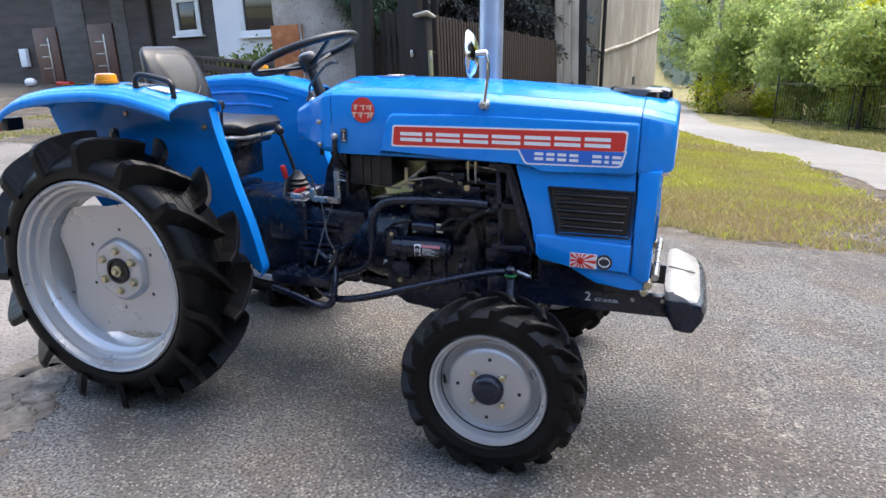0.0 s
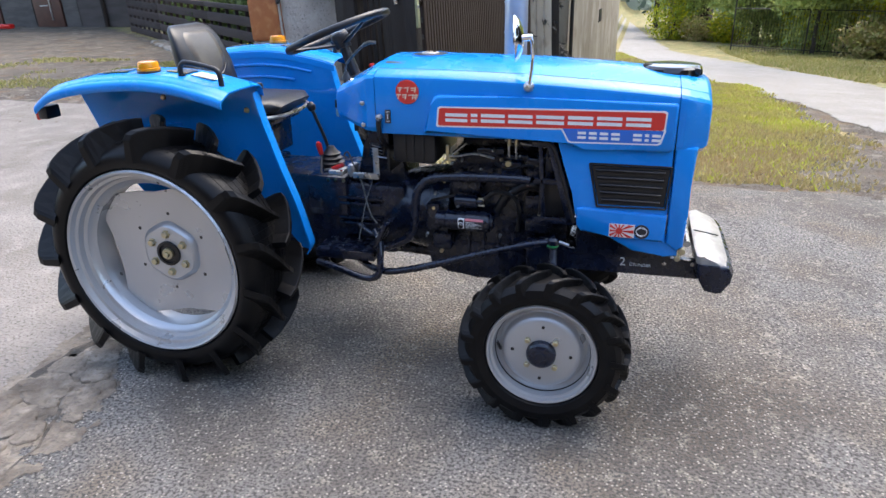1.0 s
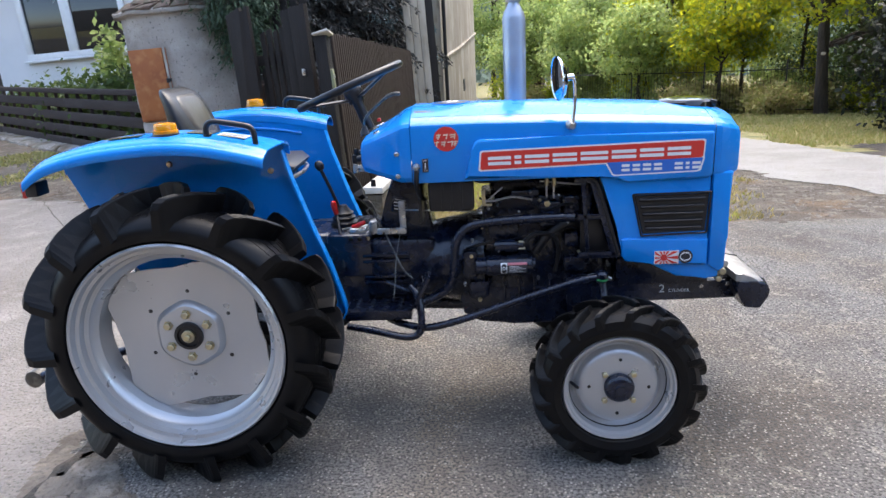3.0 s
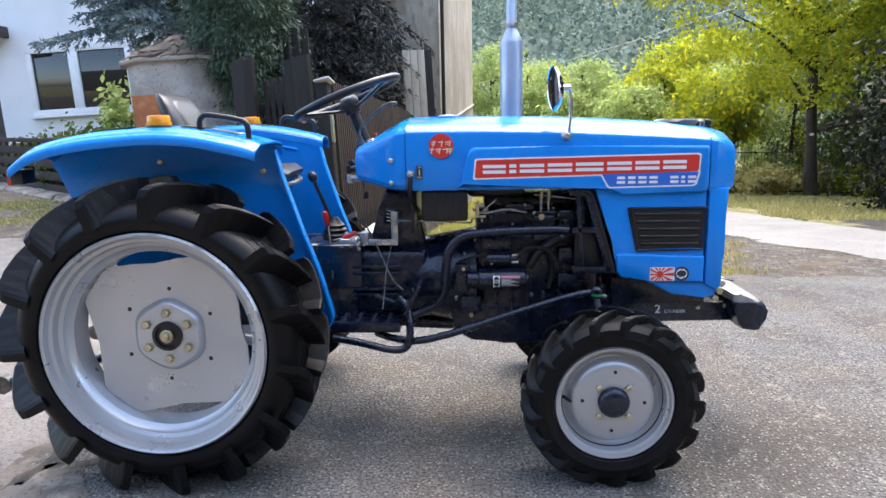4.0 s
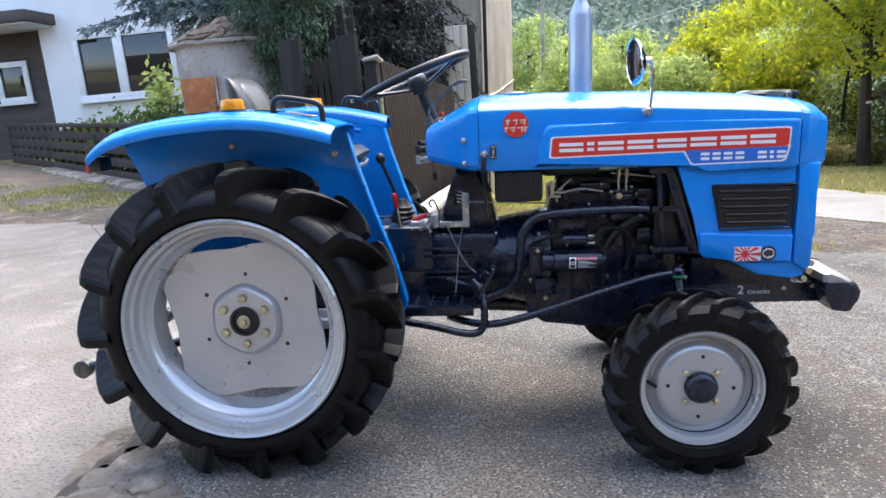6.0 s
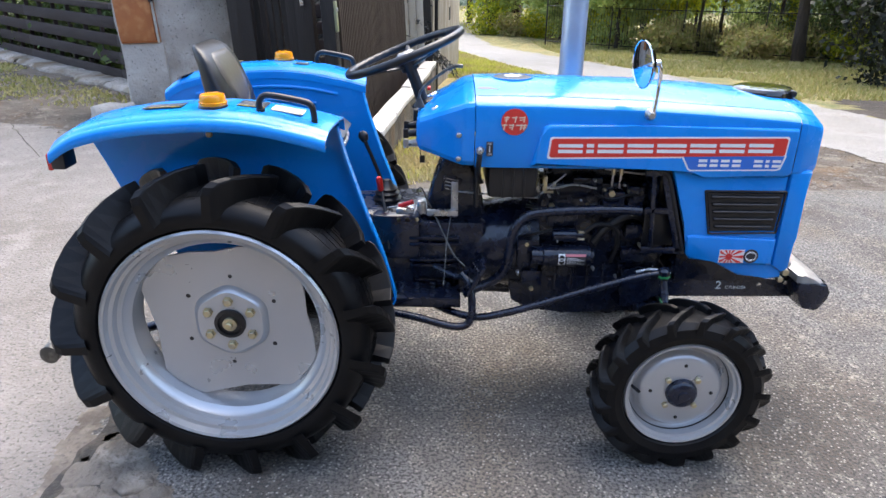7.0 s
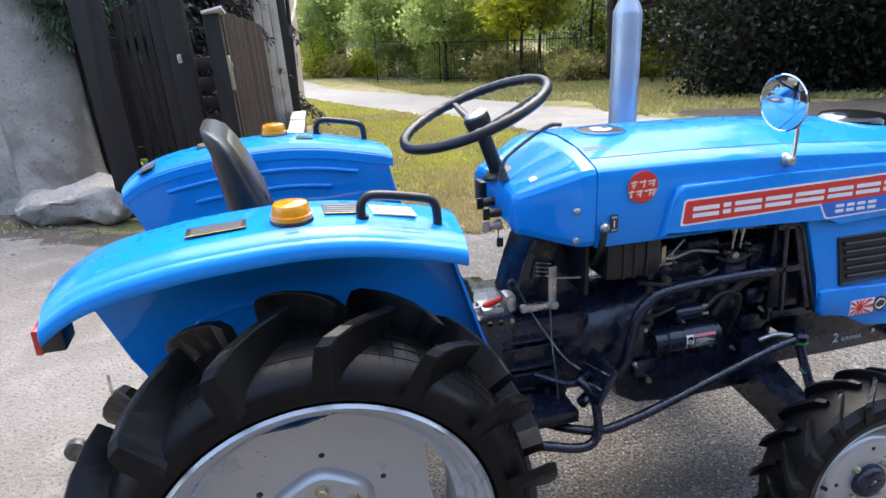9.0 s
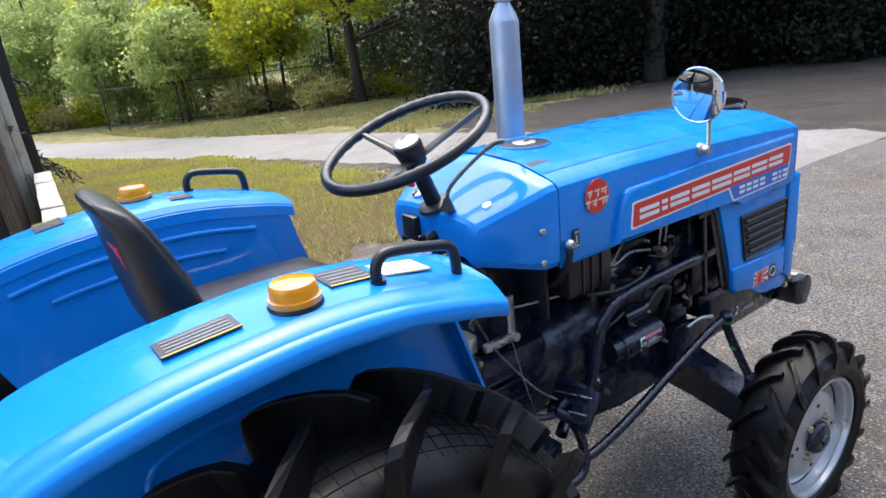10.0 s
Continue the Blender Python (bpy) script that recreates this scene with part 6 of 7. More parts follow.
for u, z in ((3.4, 1.15),):
    bm = B()
    box(bm, (u, -0.003, z), (0.35, 0.012, 0.24), 0.002)
    part("slot", bm, IRON, barn, "narrow dark slot")
bm = B()
cyl(bm, (-0.05, -0.06, -0.3), (-0.05, -0.06, 6.5), 0.03, n=10)
part("downpipe", bm, IRON, barn)

# ---- the house across the yard ----
house = thing("house", "pale grey house with brown clad porch and white windows", "house", stand(-9.7, 14.3, -0.1))
bm = B()
box(bm, (3.95, 3.0, 3.4), (9.5, 6.0, 7.2))
white = part("white_wall", bm, STUCCO, house, "pale grey stucco wall")
bm = B()
box(bm, (-8.55, 3.0, 5.3), (15.5, 6.0, 3.4))
part("upper_wall", bm, STUCCO, house)
bm = B()
box(bm, (-8.2, 3.3, 1.65), (16.2, 6.0, 3.7))
clad = part("porch_wall", bm, BROWNCLAD, house, "brown clad porch wall")


def window(x, z, w, h, panes, y=-0.0, parent=house):
    bm = B()
    box(bm, (x + w / 2, y - 0.01, z + h / 2), (w, 0.04, h), 0.004)
    win = part("window", bm, GLASS, parent, "white-framed window with dark glass")
    f = 0.14
    for cx, cz, sx, sz in ((x + w / 2, z + f / 2, w, f), (x + w / 2, z + h - f / 2, w, f), (x + f / 2, z + h / 2, f, h - 2 * f), (x + w - f / 2, z + h / 2, f, h - 2 * f)):
        bm = B()
        box(bm, (cx, y - 0.05, cz), (sx, 0.06, sz), 0.008)
        part("frame_bar", bm, WINWHITE, win)
    for p in panes:
        bm = B()
        box(bm, (x + w * p, y - 0.05, z + h / 2), (0.24, 0.055, h - 2 * f), 0.008)
        part("mullion", bm, WINWHITE, win)
    bm = B()
    box(bm, (x + w / 2, y - 0.08, z - 0.03), (w + 0.12, 0.16, 0.05), 0.01)
    part("window_sill", bm, WINWHITE, win)


window(0.05, 1.48, 2.6, 1.62, (0.45,))
window(-0.9, 4.55, 2.2, 1.5, (0.5,))
window(4.4, 1.5, 1.8, 1.5, (0.5,))
window(-2.35, 1.62, 0.9, 1.02, (), 0.3, clad)
bm = B()
box(bm, (-2.9, -0.35, 3.50), (5.2, 1.5, 0.26), 0.02)
part("porch_canopy", bm, BROWNCLAD, house, "flat brown porch canopy")
bm = B()
box(bm, (-2.9, -0.35, 3.35), (5.0, 1.3, 0.05), 0.01)
part("canopy_soffit", bm, STUCCO, house)
bm = B()
box(bm, (-0.35, 0.18, 1.9), (0.10, 0.18, 0.16), 0.02)
box(bm, (-0.35, 0.14, 1.72), (0.05, 0.10, 0.22), 0.01)
part("wall_lamp", bm, IRON, house)
bm = B()
cyl(bm, (-3.2, 0.24, -0.1), (-3.2, 0.24, 3.2), 0.06, n=12)
part("downpipe", bm, BROWNWOOD, house)
bm = B()
box(bm, (0.0, 3.0, 7.15), (18.4, 6.8, 0.3), 0.02)
part("roof", bm, ROOFTILE, house)
for x in (-5.1, -7.3):
    bm = B()
    box(bm, (x, 0.27, 1.05), (0.95, 0.08, 2.1), 0.01)
    dr = part("house_door", bm, DOORBROWN, clad, "red-brown front door with a steel bar")
    bm = B()
    box(bm, (x + 0.12, 0.22, 1.15), (0.05, 0.03, 1.3), 0.01)
    part("door_bar", bm, STEEL, dr)
    for z in (0.9, 1.25, 1.6):
        bm = B()
        box(bm, (x - 0.1, 0.228, z), (0.30, 0.012, 0.025), 0.003)
        part("door_strip", bm, STEEL, dr)
    bm = B()
    box(bm, (x + 0.75, 0.292, 1.6), (0.5, 0.03, 3.2), 0.004)
    part("grey_panel", bm, GREYCLAD, clad, "grey brick-clad panel")
bm = B()
box(bm, (-6.2, 0.285, 1.6), (1.1, 0.03, 3.2), 0.004)
part("grey_panel", bm, GREYCLAD, clad)
bm = B()
box(bm, (-8.25, 0.2, 1.25), (0.28, 0.14, 0.55), 0.02)
part("post_box", bm, STUCCO, clad)
bm = B()
bmesh.ops.create_icosphere(bm, subdivisions=2, radius=0.16)
tagged(finish("white_bag", bm, STUCCO, m=pose(-16.4, 13.2, 0.12) @ Matrix.Diagonal((1.3, 0.8, 0.8, 1))), "crumpled white bag on the yard floor", "bag")
bm = B()
box(bm, (0, 0, 0.1), (0.5, 0.2, 0.12), 0.03)
tagged(finish("red_toy_car", bm, RED, m=pose(-15.2, 13.3, 0)), "small red toy by the house wall", "toy")

# plain wall added unseen behind the camera to block low sky light
closing = thing("wall_south", "unseen plain dark wall added to cut low sky light", "wall", pose(0, -13, -0.2), kind="structure")
bm = B()
box(bm, (0, 0, 3.5), (52, 0.4, 7.2), 0.02)
part("wall_body", bm, BROWNCLAD, closing)

# board fence of the front garden
FP = [Vector((-10.9, 13.0)), Vector((-8.4, 10.86)), Vector((-5.45, 8.2)), Vector((-3.3, 6.3)), Vector((-2.35, 5.45))]
for i, (a, b) in enumerate(zip(FP, FP[1:])):
    l = (b - a).length
    fence = thing("board_fence", "dark brown horizontal board garden fence", "fence", pose(a.x, a.y, 0) @ pose(0, 0, 0, 0, 0, math.degrees(math.atan2(b.y - a.y, b.x - a.x))), "garden fence")
    for k in range(4):
        bm = B()
        box(bm, (l / 2, 0, 0.095 + 0.205 * k), (l, 0.03, 0.140), 0.008)
        part("board", bm, FENCEWOOD, fence)
    bm = B()
    box(bm, (l / 2, 0, 0.895), (l + 0.05, 0.09, 0.075), 0.012)
    part("top_rail", bm, FENCEWOOD, fence)
    n = max(2, round(l / 0.48))
    for k in range(n + 1):
        bm = B()
        box(bm, (l * k / n, 0.045, 0.43), (0.032, 0.05, 0.86), 0.005)
        part("post", bm, FENCEWOOD, fence)
kerb = thing("kerb", "mossy low cement kerb under the garden fence", "kerb", kind="structure")
for a, b in zip(FP[1:], FP[2:]):
    l = (b - a).length
    m = pose(a.x, a.y, 0) @ pose(0, 0, 0, 0, 0, math.degrees(math.atan2(b.y - a.y, b.x - a.x)))
    u, k = 0.0, 0
    while u < l - 0.05:
        e = min(l, u + 0.9 + 0.5 * abs(noise.noise(Vector((a.x, u, 3)))))
        secs = []
        for q in np.linspace(u + 0.008, e - 0.008, 9):
            w = 0.30 + 0.09 * noise.noise(Vector((q * 2.1, a.x, 0))) + 0.03 * noise.noise(Vector((q * 9, a.x, 0)))
            secs.append([m @ Vector((q, y, z + (0.018 * noise.noise(Vector((q * 5, y * 7, a.x))) if z > 0 else 0))) for y, z in ((0.08, -0.1), (0.08, 0.05), (-0.02, 0.06), (-w * 0.5, 0.052), (-w * 0.85, 0.04), (-w, 0.012), (-w - 0.03, -0.1))])
        bm = B()
        loft(bm, secs, closed=True)
        part("kerb_stone", bm, KERB, kerb)
        u, k = e, k + 1
slatted = thing("slatted_gate", "grey weathered horizontal slat gate between pillar and posts", "gate", stand(-1.35, 5.6, 0, 4))
for k in range(5):
    bm = B()
    box(bm, (0.45, 0, 0.14 + 0.19 * k), (1.3, 0.03, 0.13), 0.008)
    part("board", bm, FENCEWOOD, slatted)
for x in (-0.1, 1.0):
    bm = B()
    box(bm, (x, 0.04, 0.5), (0.06, 0.05, 1.0), 0.006)
    part("post", bm, FENCEWOOD, slatted)

# ---- plants ----
RNG = np.random.default_rng(11)


def leaf_mesh(pts, size, up=0.35, long=1.7, rng=RNG):
    """Small pointed leaves at pts, turned at random."""
    n = len(pts)
    d = rng.normal(size=(n, 3))
    d /= np.linalg.norm(d, axis=1)[:, None]
    nn = rng.normal(size=(n, 3)) * (1 - up) + np.array([0, 0, up * 2.0])
    t = np.cross(d, nn)
    t /= np.linalg.norm(t, axis=1)[:, None] + 1e-9
    s = size * rng.uniform(0.6, 1.3, n)[:, None]
    d, t = d * s * long * 0.5, t * s * 0.5
    v = np.stack([pts - d, pts + t * 0.9 - d * 0.1, pts + d, pts - t * 0.9 - d * 0.1], 1).reshape(-1, 3)
    return v, np.arange(4 * n).reshape(n, 4)


def clumps(centres, per, spread, rng=RNG):
    c = np.repeat(np.asarray(centres), per, 0)
    return c + rng.normal(size=c.shape) * np.asarray(spread)


def shell_points(n, c, r, rng=RNG, hollow=0.55):
    d = rng.normal(size=(n, 3))
    d /= np.linalg.norm(d, axis=1)[:, None]
    return np.asarray(c) + d * (hollow + (1 - hollow) * rng.random(n)[:, None] ** 0.6) * np.asarray(r)


def tree(x, y, h, trunk, lobes, leaf, size, count, label, category="tree", lean=(0, 0), bark=BARK, seed=1, clump=60, spread=0.35):
    """lobes: (dx, dy, z, rx, ry, rz) balls that the limbs reach into."""
    rng = np.random.default_rng(seed)
    rnd = random.Random(seed)
    z0 = height(x, y)
    t = thing("tree", label, category, pose(x, y, z0))
    bm = B()
    line = [(0, 0, -0.3), (0.02, 0, 0.4), (lean[0] * 0.3, lean[1] * 0.3, h * 0.3), (lean[0] * 0.6 + 0.1, lean[1] * 0.6, h * 0.6), (lean[0], lean[1], h)]
    tube(bm, line, trunk, 10, 5, radii=(trunk, trunk * 0.25))
    knobby(bm, trunk * 0.18, 3.0, seed)
    part("trunk", bm, bark, t)
    pts = []
    n = sum(l[3] * l[4] * l[5] for l in lobes)
    for l in lobes:
        k = max(3, int(count / clump * l[3] * l[4] * l[5] / n))
        c = shell_points(k, l[:3], l[3:], rng)
        pts.append(clumps(c, clump, (spread, spread, spread * 0.6), rng))
        u = min(0.95, max(0.25, (l[2] - 0.35 * l[5]) / h))
        s = Vector((lean[0] * u, lean[1] * u, h * u * 0.8))
        e = Vector(l[:3])
        for j in range(3):
            tip = e + Vector((rnd.uniform(-0.7, 0.7) * l[3], rnd.uniform(-0.7, 0.7) * l[4], rnd.uniform(-0.4, 0.5) * l[5]))
            bm = B()
            mid = (s + tip) / 2 + Vector((rnd.uniform(-0.2, 0.2), rnd.uniform(-0.2, 0.2), 0.25))
            tube(bm, [s, mid, tip], trunk * 0.3, 6, 4, radii=(trunk * 0.32, trunk * 0.06))
            part("limb", bm, bark, t)
    v, f = leaf_mesh(np.concatenate(pts), size, rng=rng)
    mesh_thing("crown", v, f, leaf, parent=t, kind="stuff")
    return t


# locust by the iron fence, its crown hanging out over the lane
tree(14.0, 24.2, 12.0, 0.30, [(-5.5, -1.5, 8.5, 3.0, 2.5, 1.5), (-3, -2, 6.4, 2.6, 2.2, 1.3), (-1.2, -2, 4.6, 2.2, 2.0, 1.2), (1.8, -1.5, 5.2, 2.5, 2.2, 1.6), (0, -1, 8.5, 3.4, 3, 2.2), (3.5, -1, 8.0, 3, 2.6, 2.2), (-8, -2, 9.6, 2.4, 2, 1.2), (0.5, 0, 11.5, 4, 3.5, 2.0), (4.5, -2, 3.6, 2.0, 1.8, 1.4)],
     LEAF, 0.115, 42000, "tall locust tree with yellow-green feathery leaves", lean=(-0.6, 0), seed=2, clump=45, spread=0.34)
for k, (x, y, h, tr, seed) in enumerate(((10.6, 33.0, 6.6, 0.27, 3), (7.2, 36.5, 6.0, 0.25, 4), (4.6, 41, 6.4, 0.2, 5), (17.8, 23.5, 12, 0.25, 6), (12.6, 36, 5.6, 0.22, 7), (9.4, 41, 4.6, 0.2, 13), (5.8, 47, 7.0, 0.25, 14), (2.6, 50, 8.6, 0.25, 15))):
    q = min(1.0, h / 8.5)
    tree(x, y, h, tr, [(-1.6 * q, -1, h * 0.50, 2.0 * q, 1.8, 1.2), (1.7 * q, -0.6, h * 0.46, 2.0 * q, 1.8, 1.3), (0, -0.5, h * 0.72, 2.6 * q, 2.4, 1.8 * q), (-0.6, -1.5, h * 0.34, 1.6 * q, 1.3, 0.9), (0.7, 0, h * 0.95, 1.8 * q, 1.8, 1.3 * q)],
         LEAF2 if k % 3 else LEAF, 0.13, 15000, "leafy roadside tree with a slender dark trunk", seed=seed, clump=50, spread=0.34)
# slender young trees between lane and railing
for k, (x, y, h) in enumerate(((8.6, 30.2, 4.4), (11.6, 28.2, 5.0), (12.9, 29.2, 5.4), (15.2, 28.6, 8.0), (16.6, 27.0, 7.5), (9.6, 36.2, 4.2), (18.6, 26.0, 8.5), (13.4, 33.8, 8.0), (19.4, 22.0, 8.0))):
    tree(x, y, h, 0.11, [(-0.9, -0.4, h * 0.62, 1.3, 1.2, 0.9), (0.9, 0.3, h * 0.58, 1.3, 1.2, 0.9), (0, 0, h * 0.85, 1.6, 1.5, 1.2)], LEAF if k % 2 else LEAF2, 0.13, 5000, "slender young tree with light leaves", seed=200 + k, clump=40, spread=0.3)
# shaded wood at the far side of the lane; its shade is in the leaf colour
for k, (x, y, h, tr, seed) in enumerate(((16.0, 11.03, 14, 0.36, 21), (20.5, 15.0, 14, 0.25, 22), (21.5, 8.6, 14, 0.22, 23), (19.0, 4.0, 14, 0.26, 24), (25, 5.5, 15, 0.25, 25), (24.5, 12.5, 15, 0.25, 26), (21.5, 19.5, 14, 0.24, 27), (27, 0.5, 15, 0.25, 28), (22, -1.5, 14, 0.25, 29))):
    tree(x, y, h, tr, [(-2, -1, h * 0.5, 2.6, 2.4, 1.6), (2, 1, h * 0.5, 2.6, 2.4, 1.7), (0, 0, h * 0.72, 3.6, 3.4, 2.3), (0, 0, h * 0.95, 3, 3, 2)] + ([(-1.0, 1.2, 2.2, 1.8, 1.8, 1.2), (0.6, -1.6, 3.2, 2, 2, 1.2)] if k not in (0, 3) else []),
         LEAFDARK, 0.2, 9000, "tall woodland tree with leaves darkened for shade", seed=seed, clump=50, spread=0.45)


def bush(x, y, r, h, leaf, size, count, label, seed, name="bush"):
    rng = np.random.default_rng(seed)
    z0 = height(x, y)
    c = shell_points(max(6, count // 40), (0, 0, h * 0.45), (r, r * 0.8, h * 0.55), rng, 0.35)
    c[:, 2] = np.abs(c[:, 2])
    p = clumps(c, 40, (0.16 * r, 0.16 * r, 0.12 * h), rng)
    p[:, 2] = np.abs(p[:, 2]) + 0.02
    t = thing(name, label, "bush", pose(x, y, z0))
    v, f = leaf_mesh(p, size, rng=rng)
    mesh_thing("foliage", v, f, leaf, parent=t, kind="stuff")
    rnd = random.Random(seed)
    for k in range(4):
        bm = B()
        tube(bm, [(0.1 * k - 0.15, 0, -0.1), (0.2 * (k - 1.5), 0.1, h * 0.3), (rnd.uniform(-0.5, 0.5) * r, rnd.uniform(-0.4, 0.4) * r, h * 0.75)], 0.03, 6, 3, radii=(0.035, 0.01))
        part("stem", bm, BARK, t)
    return t


rnd = random.Random(8)
spots = [(3.2, 38.5), (4.6, 38.0), (6.0, 37.4), (8.0, 35.5), (9.2, 34.6), (11.8, 32.4), (13.0, 30.5), (14.5, 28.0), (12.0, 28.5), (15.6, 26.0), (16.4, 24.6), (17.4, 22.6), (18.8, 20.6), (12.6, 24.9), (10.2, 28.0), (19.5, 17.5), (20.5, 12.5), (19.6, 10.2), (18.6, 7.2), (21.0, 6.0), (19.2, 13.0), (18.0, 15.5), (20.5, 2.0), (21.5, -1.0), (7.0, 40.0), (10.5, 37.0), (14, 33.5), (17, 29), (20, 25), (11.0, 30.0), (13.5, 27.0), (15.0, 31.0), (16.0, 29.5), (12.2, 33.0), (18.0, 24.6), (9.0, 31.0)]
for k, (x, y) in enumerate(spots):
    # bushes on the wood's side take the leaf colour darkened for shade
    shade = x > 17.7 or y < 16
    dry = k % 4 == 1 or (9.5 < x < 14.2 and 26.5 < y < 34)
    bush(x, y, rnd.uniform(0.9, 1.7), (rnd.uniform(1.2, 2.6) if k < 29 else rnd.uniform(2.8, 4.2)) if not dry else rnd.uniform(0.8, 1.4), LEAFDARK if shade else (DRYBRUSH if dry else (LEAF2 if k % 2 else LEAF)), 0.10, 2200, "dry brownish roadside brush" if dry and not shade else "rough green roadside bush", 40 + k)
LEAFMID = material("dull_green_leaves", (0.05, 0.085, 0.022), 0.6, vary=(0.13, 0.18, 0.04), island=True, translucent=0.4)
for k, (x, y) in enumerate(((16.2, 29.6), (17.4, 27.4), (18.6, 25.4), (16.9, 25.6), (19.6, 23.6), (17.9, 23.0))):
    bush(x, y, 1.7, 4.2, LEAFMID, 0.10, 4200, "tall dull-green thicket behind the railing", 240 + k)
# undergrowth in the same shade-darkened leaf colour
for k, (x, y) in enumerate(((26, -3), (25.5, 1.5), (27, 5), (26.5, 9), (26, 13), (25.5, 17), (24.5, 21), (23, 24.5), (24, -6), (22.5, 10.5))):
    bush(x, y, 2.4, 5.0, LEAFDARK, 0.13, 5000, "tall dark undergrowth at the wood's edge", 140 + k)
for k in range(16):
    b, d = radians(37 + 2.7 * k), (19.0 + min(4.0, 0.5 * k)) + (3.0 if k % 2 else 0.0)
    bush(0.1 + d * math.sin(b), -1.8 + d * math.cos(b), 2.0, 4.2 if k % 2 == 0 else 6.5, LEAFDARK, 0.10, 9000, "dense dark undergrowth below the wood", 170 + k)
for k, (x, y) in enumerate(((-4.6, 8.4), (-3.6, 7.4), (-5.8, 9.3), (-6.6, 10.2), (-2.9, 6.7), (-4.1, 7.9), (-5.2, 8.9), (-7.4, 10.9), (-8.3, 11.7))):
    bush(x, y, 0.62, 0.80 if k % 3 else 1.05, LEAFMID, 0.07, 1900, "garden shrub with narrow green leaves", 80 + k)
bush(-6.2, 11.5, 0.7, 1.7, LEAF2, 0.09, 1300, "tall garden plant by the house wall", 90)
bush(-1.0, 4.35, 0.14, 0.34, LEAF2, 0.09, 120, "small green weed by the gate post", 91)


def needles(p, d, width, length, rng):
    """Slim pointed sprays that start at p and run along d."""
    n = len(p)
    d = d / (np.linalg.norm(d, axis=1)[:, None] + 1e-9)
    t = np.cross(d, rng.normal(size=(n, 3)))
    t /= np.linalg.norm(t, axis=1)[:, None] + 1e-9
    s = rng.uniform(0.6, 1.3, n)[:, None]
    d, t = d * s * length, t * s * width * 0.5
    v = np.stack([p, p + d * 0.4 + t, p + d, p + d * 0.4 - t], 1).reshape(-1, 3)
    return v, np.arange(4 * n).reshape(n, 4)


def conifer(x, y, h, r, low, leaf, boughs, label, seed, droop=0.5, name="spruce", width=0.024, length=0.08, hang=0.35):
    """A trunk with layered boughs; side twigs along each bough carry the needle sprays."""
    rng = np.random.default_rng(seed)
    t = thing(name, label, "tree", pose(x, y, height(x, y) - 0.05))
    bm = B()
    tube(bm, [(0, 0, 0), (0, 0, low * 0.8), (0.02, 0.01, h * 0.5), (0, 0, h)], 0.16, 10, 5, radii=(0.03 * h ** 0.8, 0.02))
    part("trunk", bm, BARK, t)
    P, D = [], []
    bough = B()
    for k in range(boughs):
        f = ((k + rng.random()) / boughs) ** 1.35
        z = low + (h - low) * f
        l = r * (1 - f) ** 0.75 * rng.uniform(0.7, 1.12) + 0.15
        a = 2.4 * k + rng.uniform(-0.5, 0.5)
        out, side = np.array([math.cos(a), math.sin(a), 0.0]), np.array([-math.sin(a), math.cos(a), 0.0])
        spine = lambda u: np.array([0, 0, z]) + out * l * u + np.array([0, 0, 1.0]) * l * (0.12 * u - droop * u ** 1.7 + 0.12 * u ** 4)
        if l > 0.4:
            tube(bough, [spine(0.0), spine(0.5), spine(0.97)], 0.02, 4, 3, radii=(0.02, 0.005))
        m = max(5, int(l / 0.055))
        for j in range(m):
            u = 0.18 + 0.82 * (j + rng.random()) / m
            tl = (0.34 * (1.12 - u) * l + 0.10) * rng.uniform(0.7, 1.2)
            sg = 1 if j % 2 else -1
            d = out * rng.uniform(0.5, 0.9) + side * sg * rng.uniform(0.6, 1.0) + np.array([0, 0, -hang * rng.uniform(0.5, 1.4)])
            d /= np.linalg.norm(d)
            q = max(4, int(tl / 0.012))
            w = np.sort(rng.random(q))[:, None]
            P.append(spine(u) + d * tl * w + np.array([0, 0, -hang * 0.5]) * tl * w ** 2 + rng.normal(size=(q, 3)) * 0.012)
            D.append(d + rng.normal(size=(q, 3)) * 0.45 + np.array([0, 0, -0.25 * hang]))
    part("bough", bough, BARK, t)
    v, f = needles(np.concatenate(P), np.concatenate(D), width, length, rng)
    mesh_thing("needles", v, f, leaf, parent=t, kind="stuff")
    return t


def thuja(x, y, h, r, low, label, seed, name="thuja"):
    """An upright column of flat feathery sprays that hang at their tips."""
    rng = np.random.default_rng(seed)
    t = thing(name, label, "tree", pose(x, y, height(x, y) - 0.05))
    bm = B()
    tube(bm, [(0.1, 0.3, 0), (0.05, 0.1, low * 0.7), (0, 0, h * 0.5), (0, 0, h)], 0.1, 10, 5, radii=(0.11, 0.02))
    part("trunk", bm, BARK, t)
    n = 900
    z = low + (h - low) * rng.random(n)
    a = rng.uniform(0, 2 * math.pi, n)
    rr = r * np.minimum(1.0, 0.35 + (z - low) / 0.9) * (1 + 0.12 * np.sin(5 * a + 3 * z)) * rng.uniform(0.55, 1.05, n)
    tip = np.stack([rr * np.cos(a), rr * np.sin(a), z], 1)
    out = np.stack([np.cos(a) * 0.5, np.sin(a) * 0.5, np.full(n, -0.75)], 1) + rng.normal(size=(n, 3)) * 0.18
    per = 70
    w = rng.random((n * per, 1))
    d = np.repeat(out, per, 0)
    p = np.repeat(tip, per, 0) + d * 0.32 * w + rng.normal(size=(n * per, 3)) * np.array([0.05, 0.05, 0.03])
    v, f = needles(p, d + rng.normal(size=d.shape) * 0.4, 0.014, 0.06, rng)
    mesh_thing("sprays", v, f, THUJA, parent=t, kind="stuff")
    return t


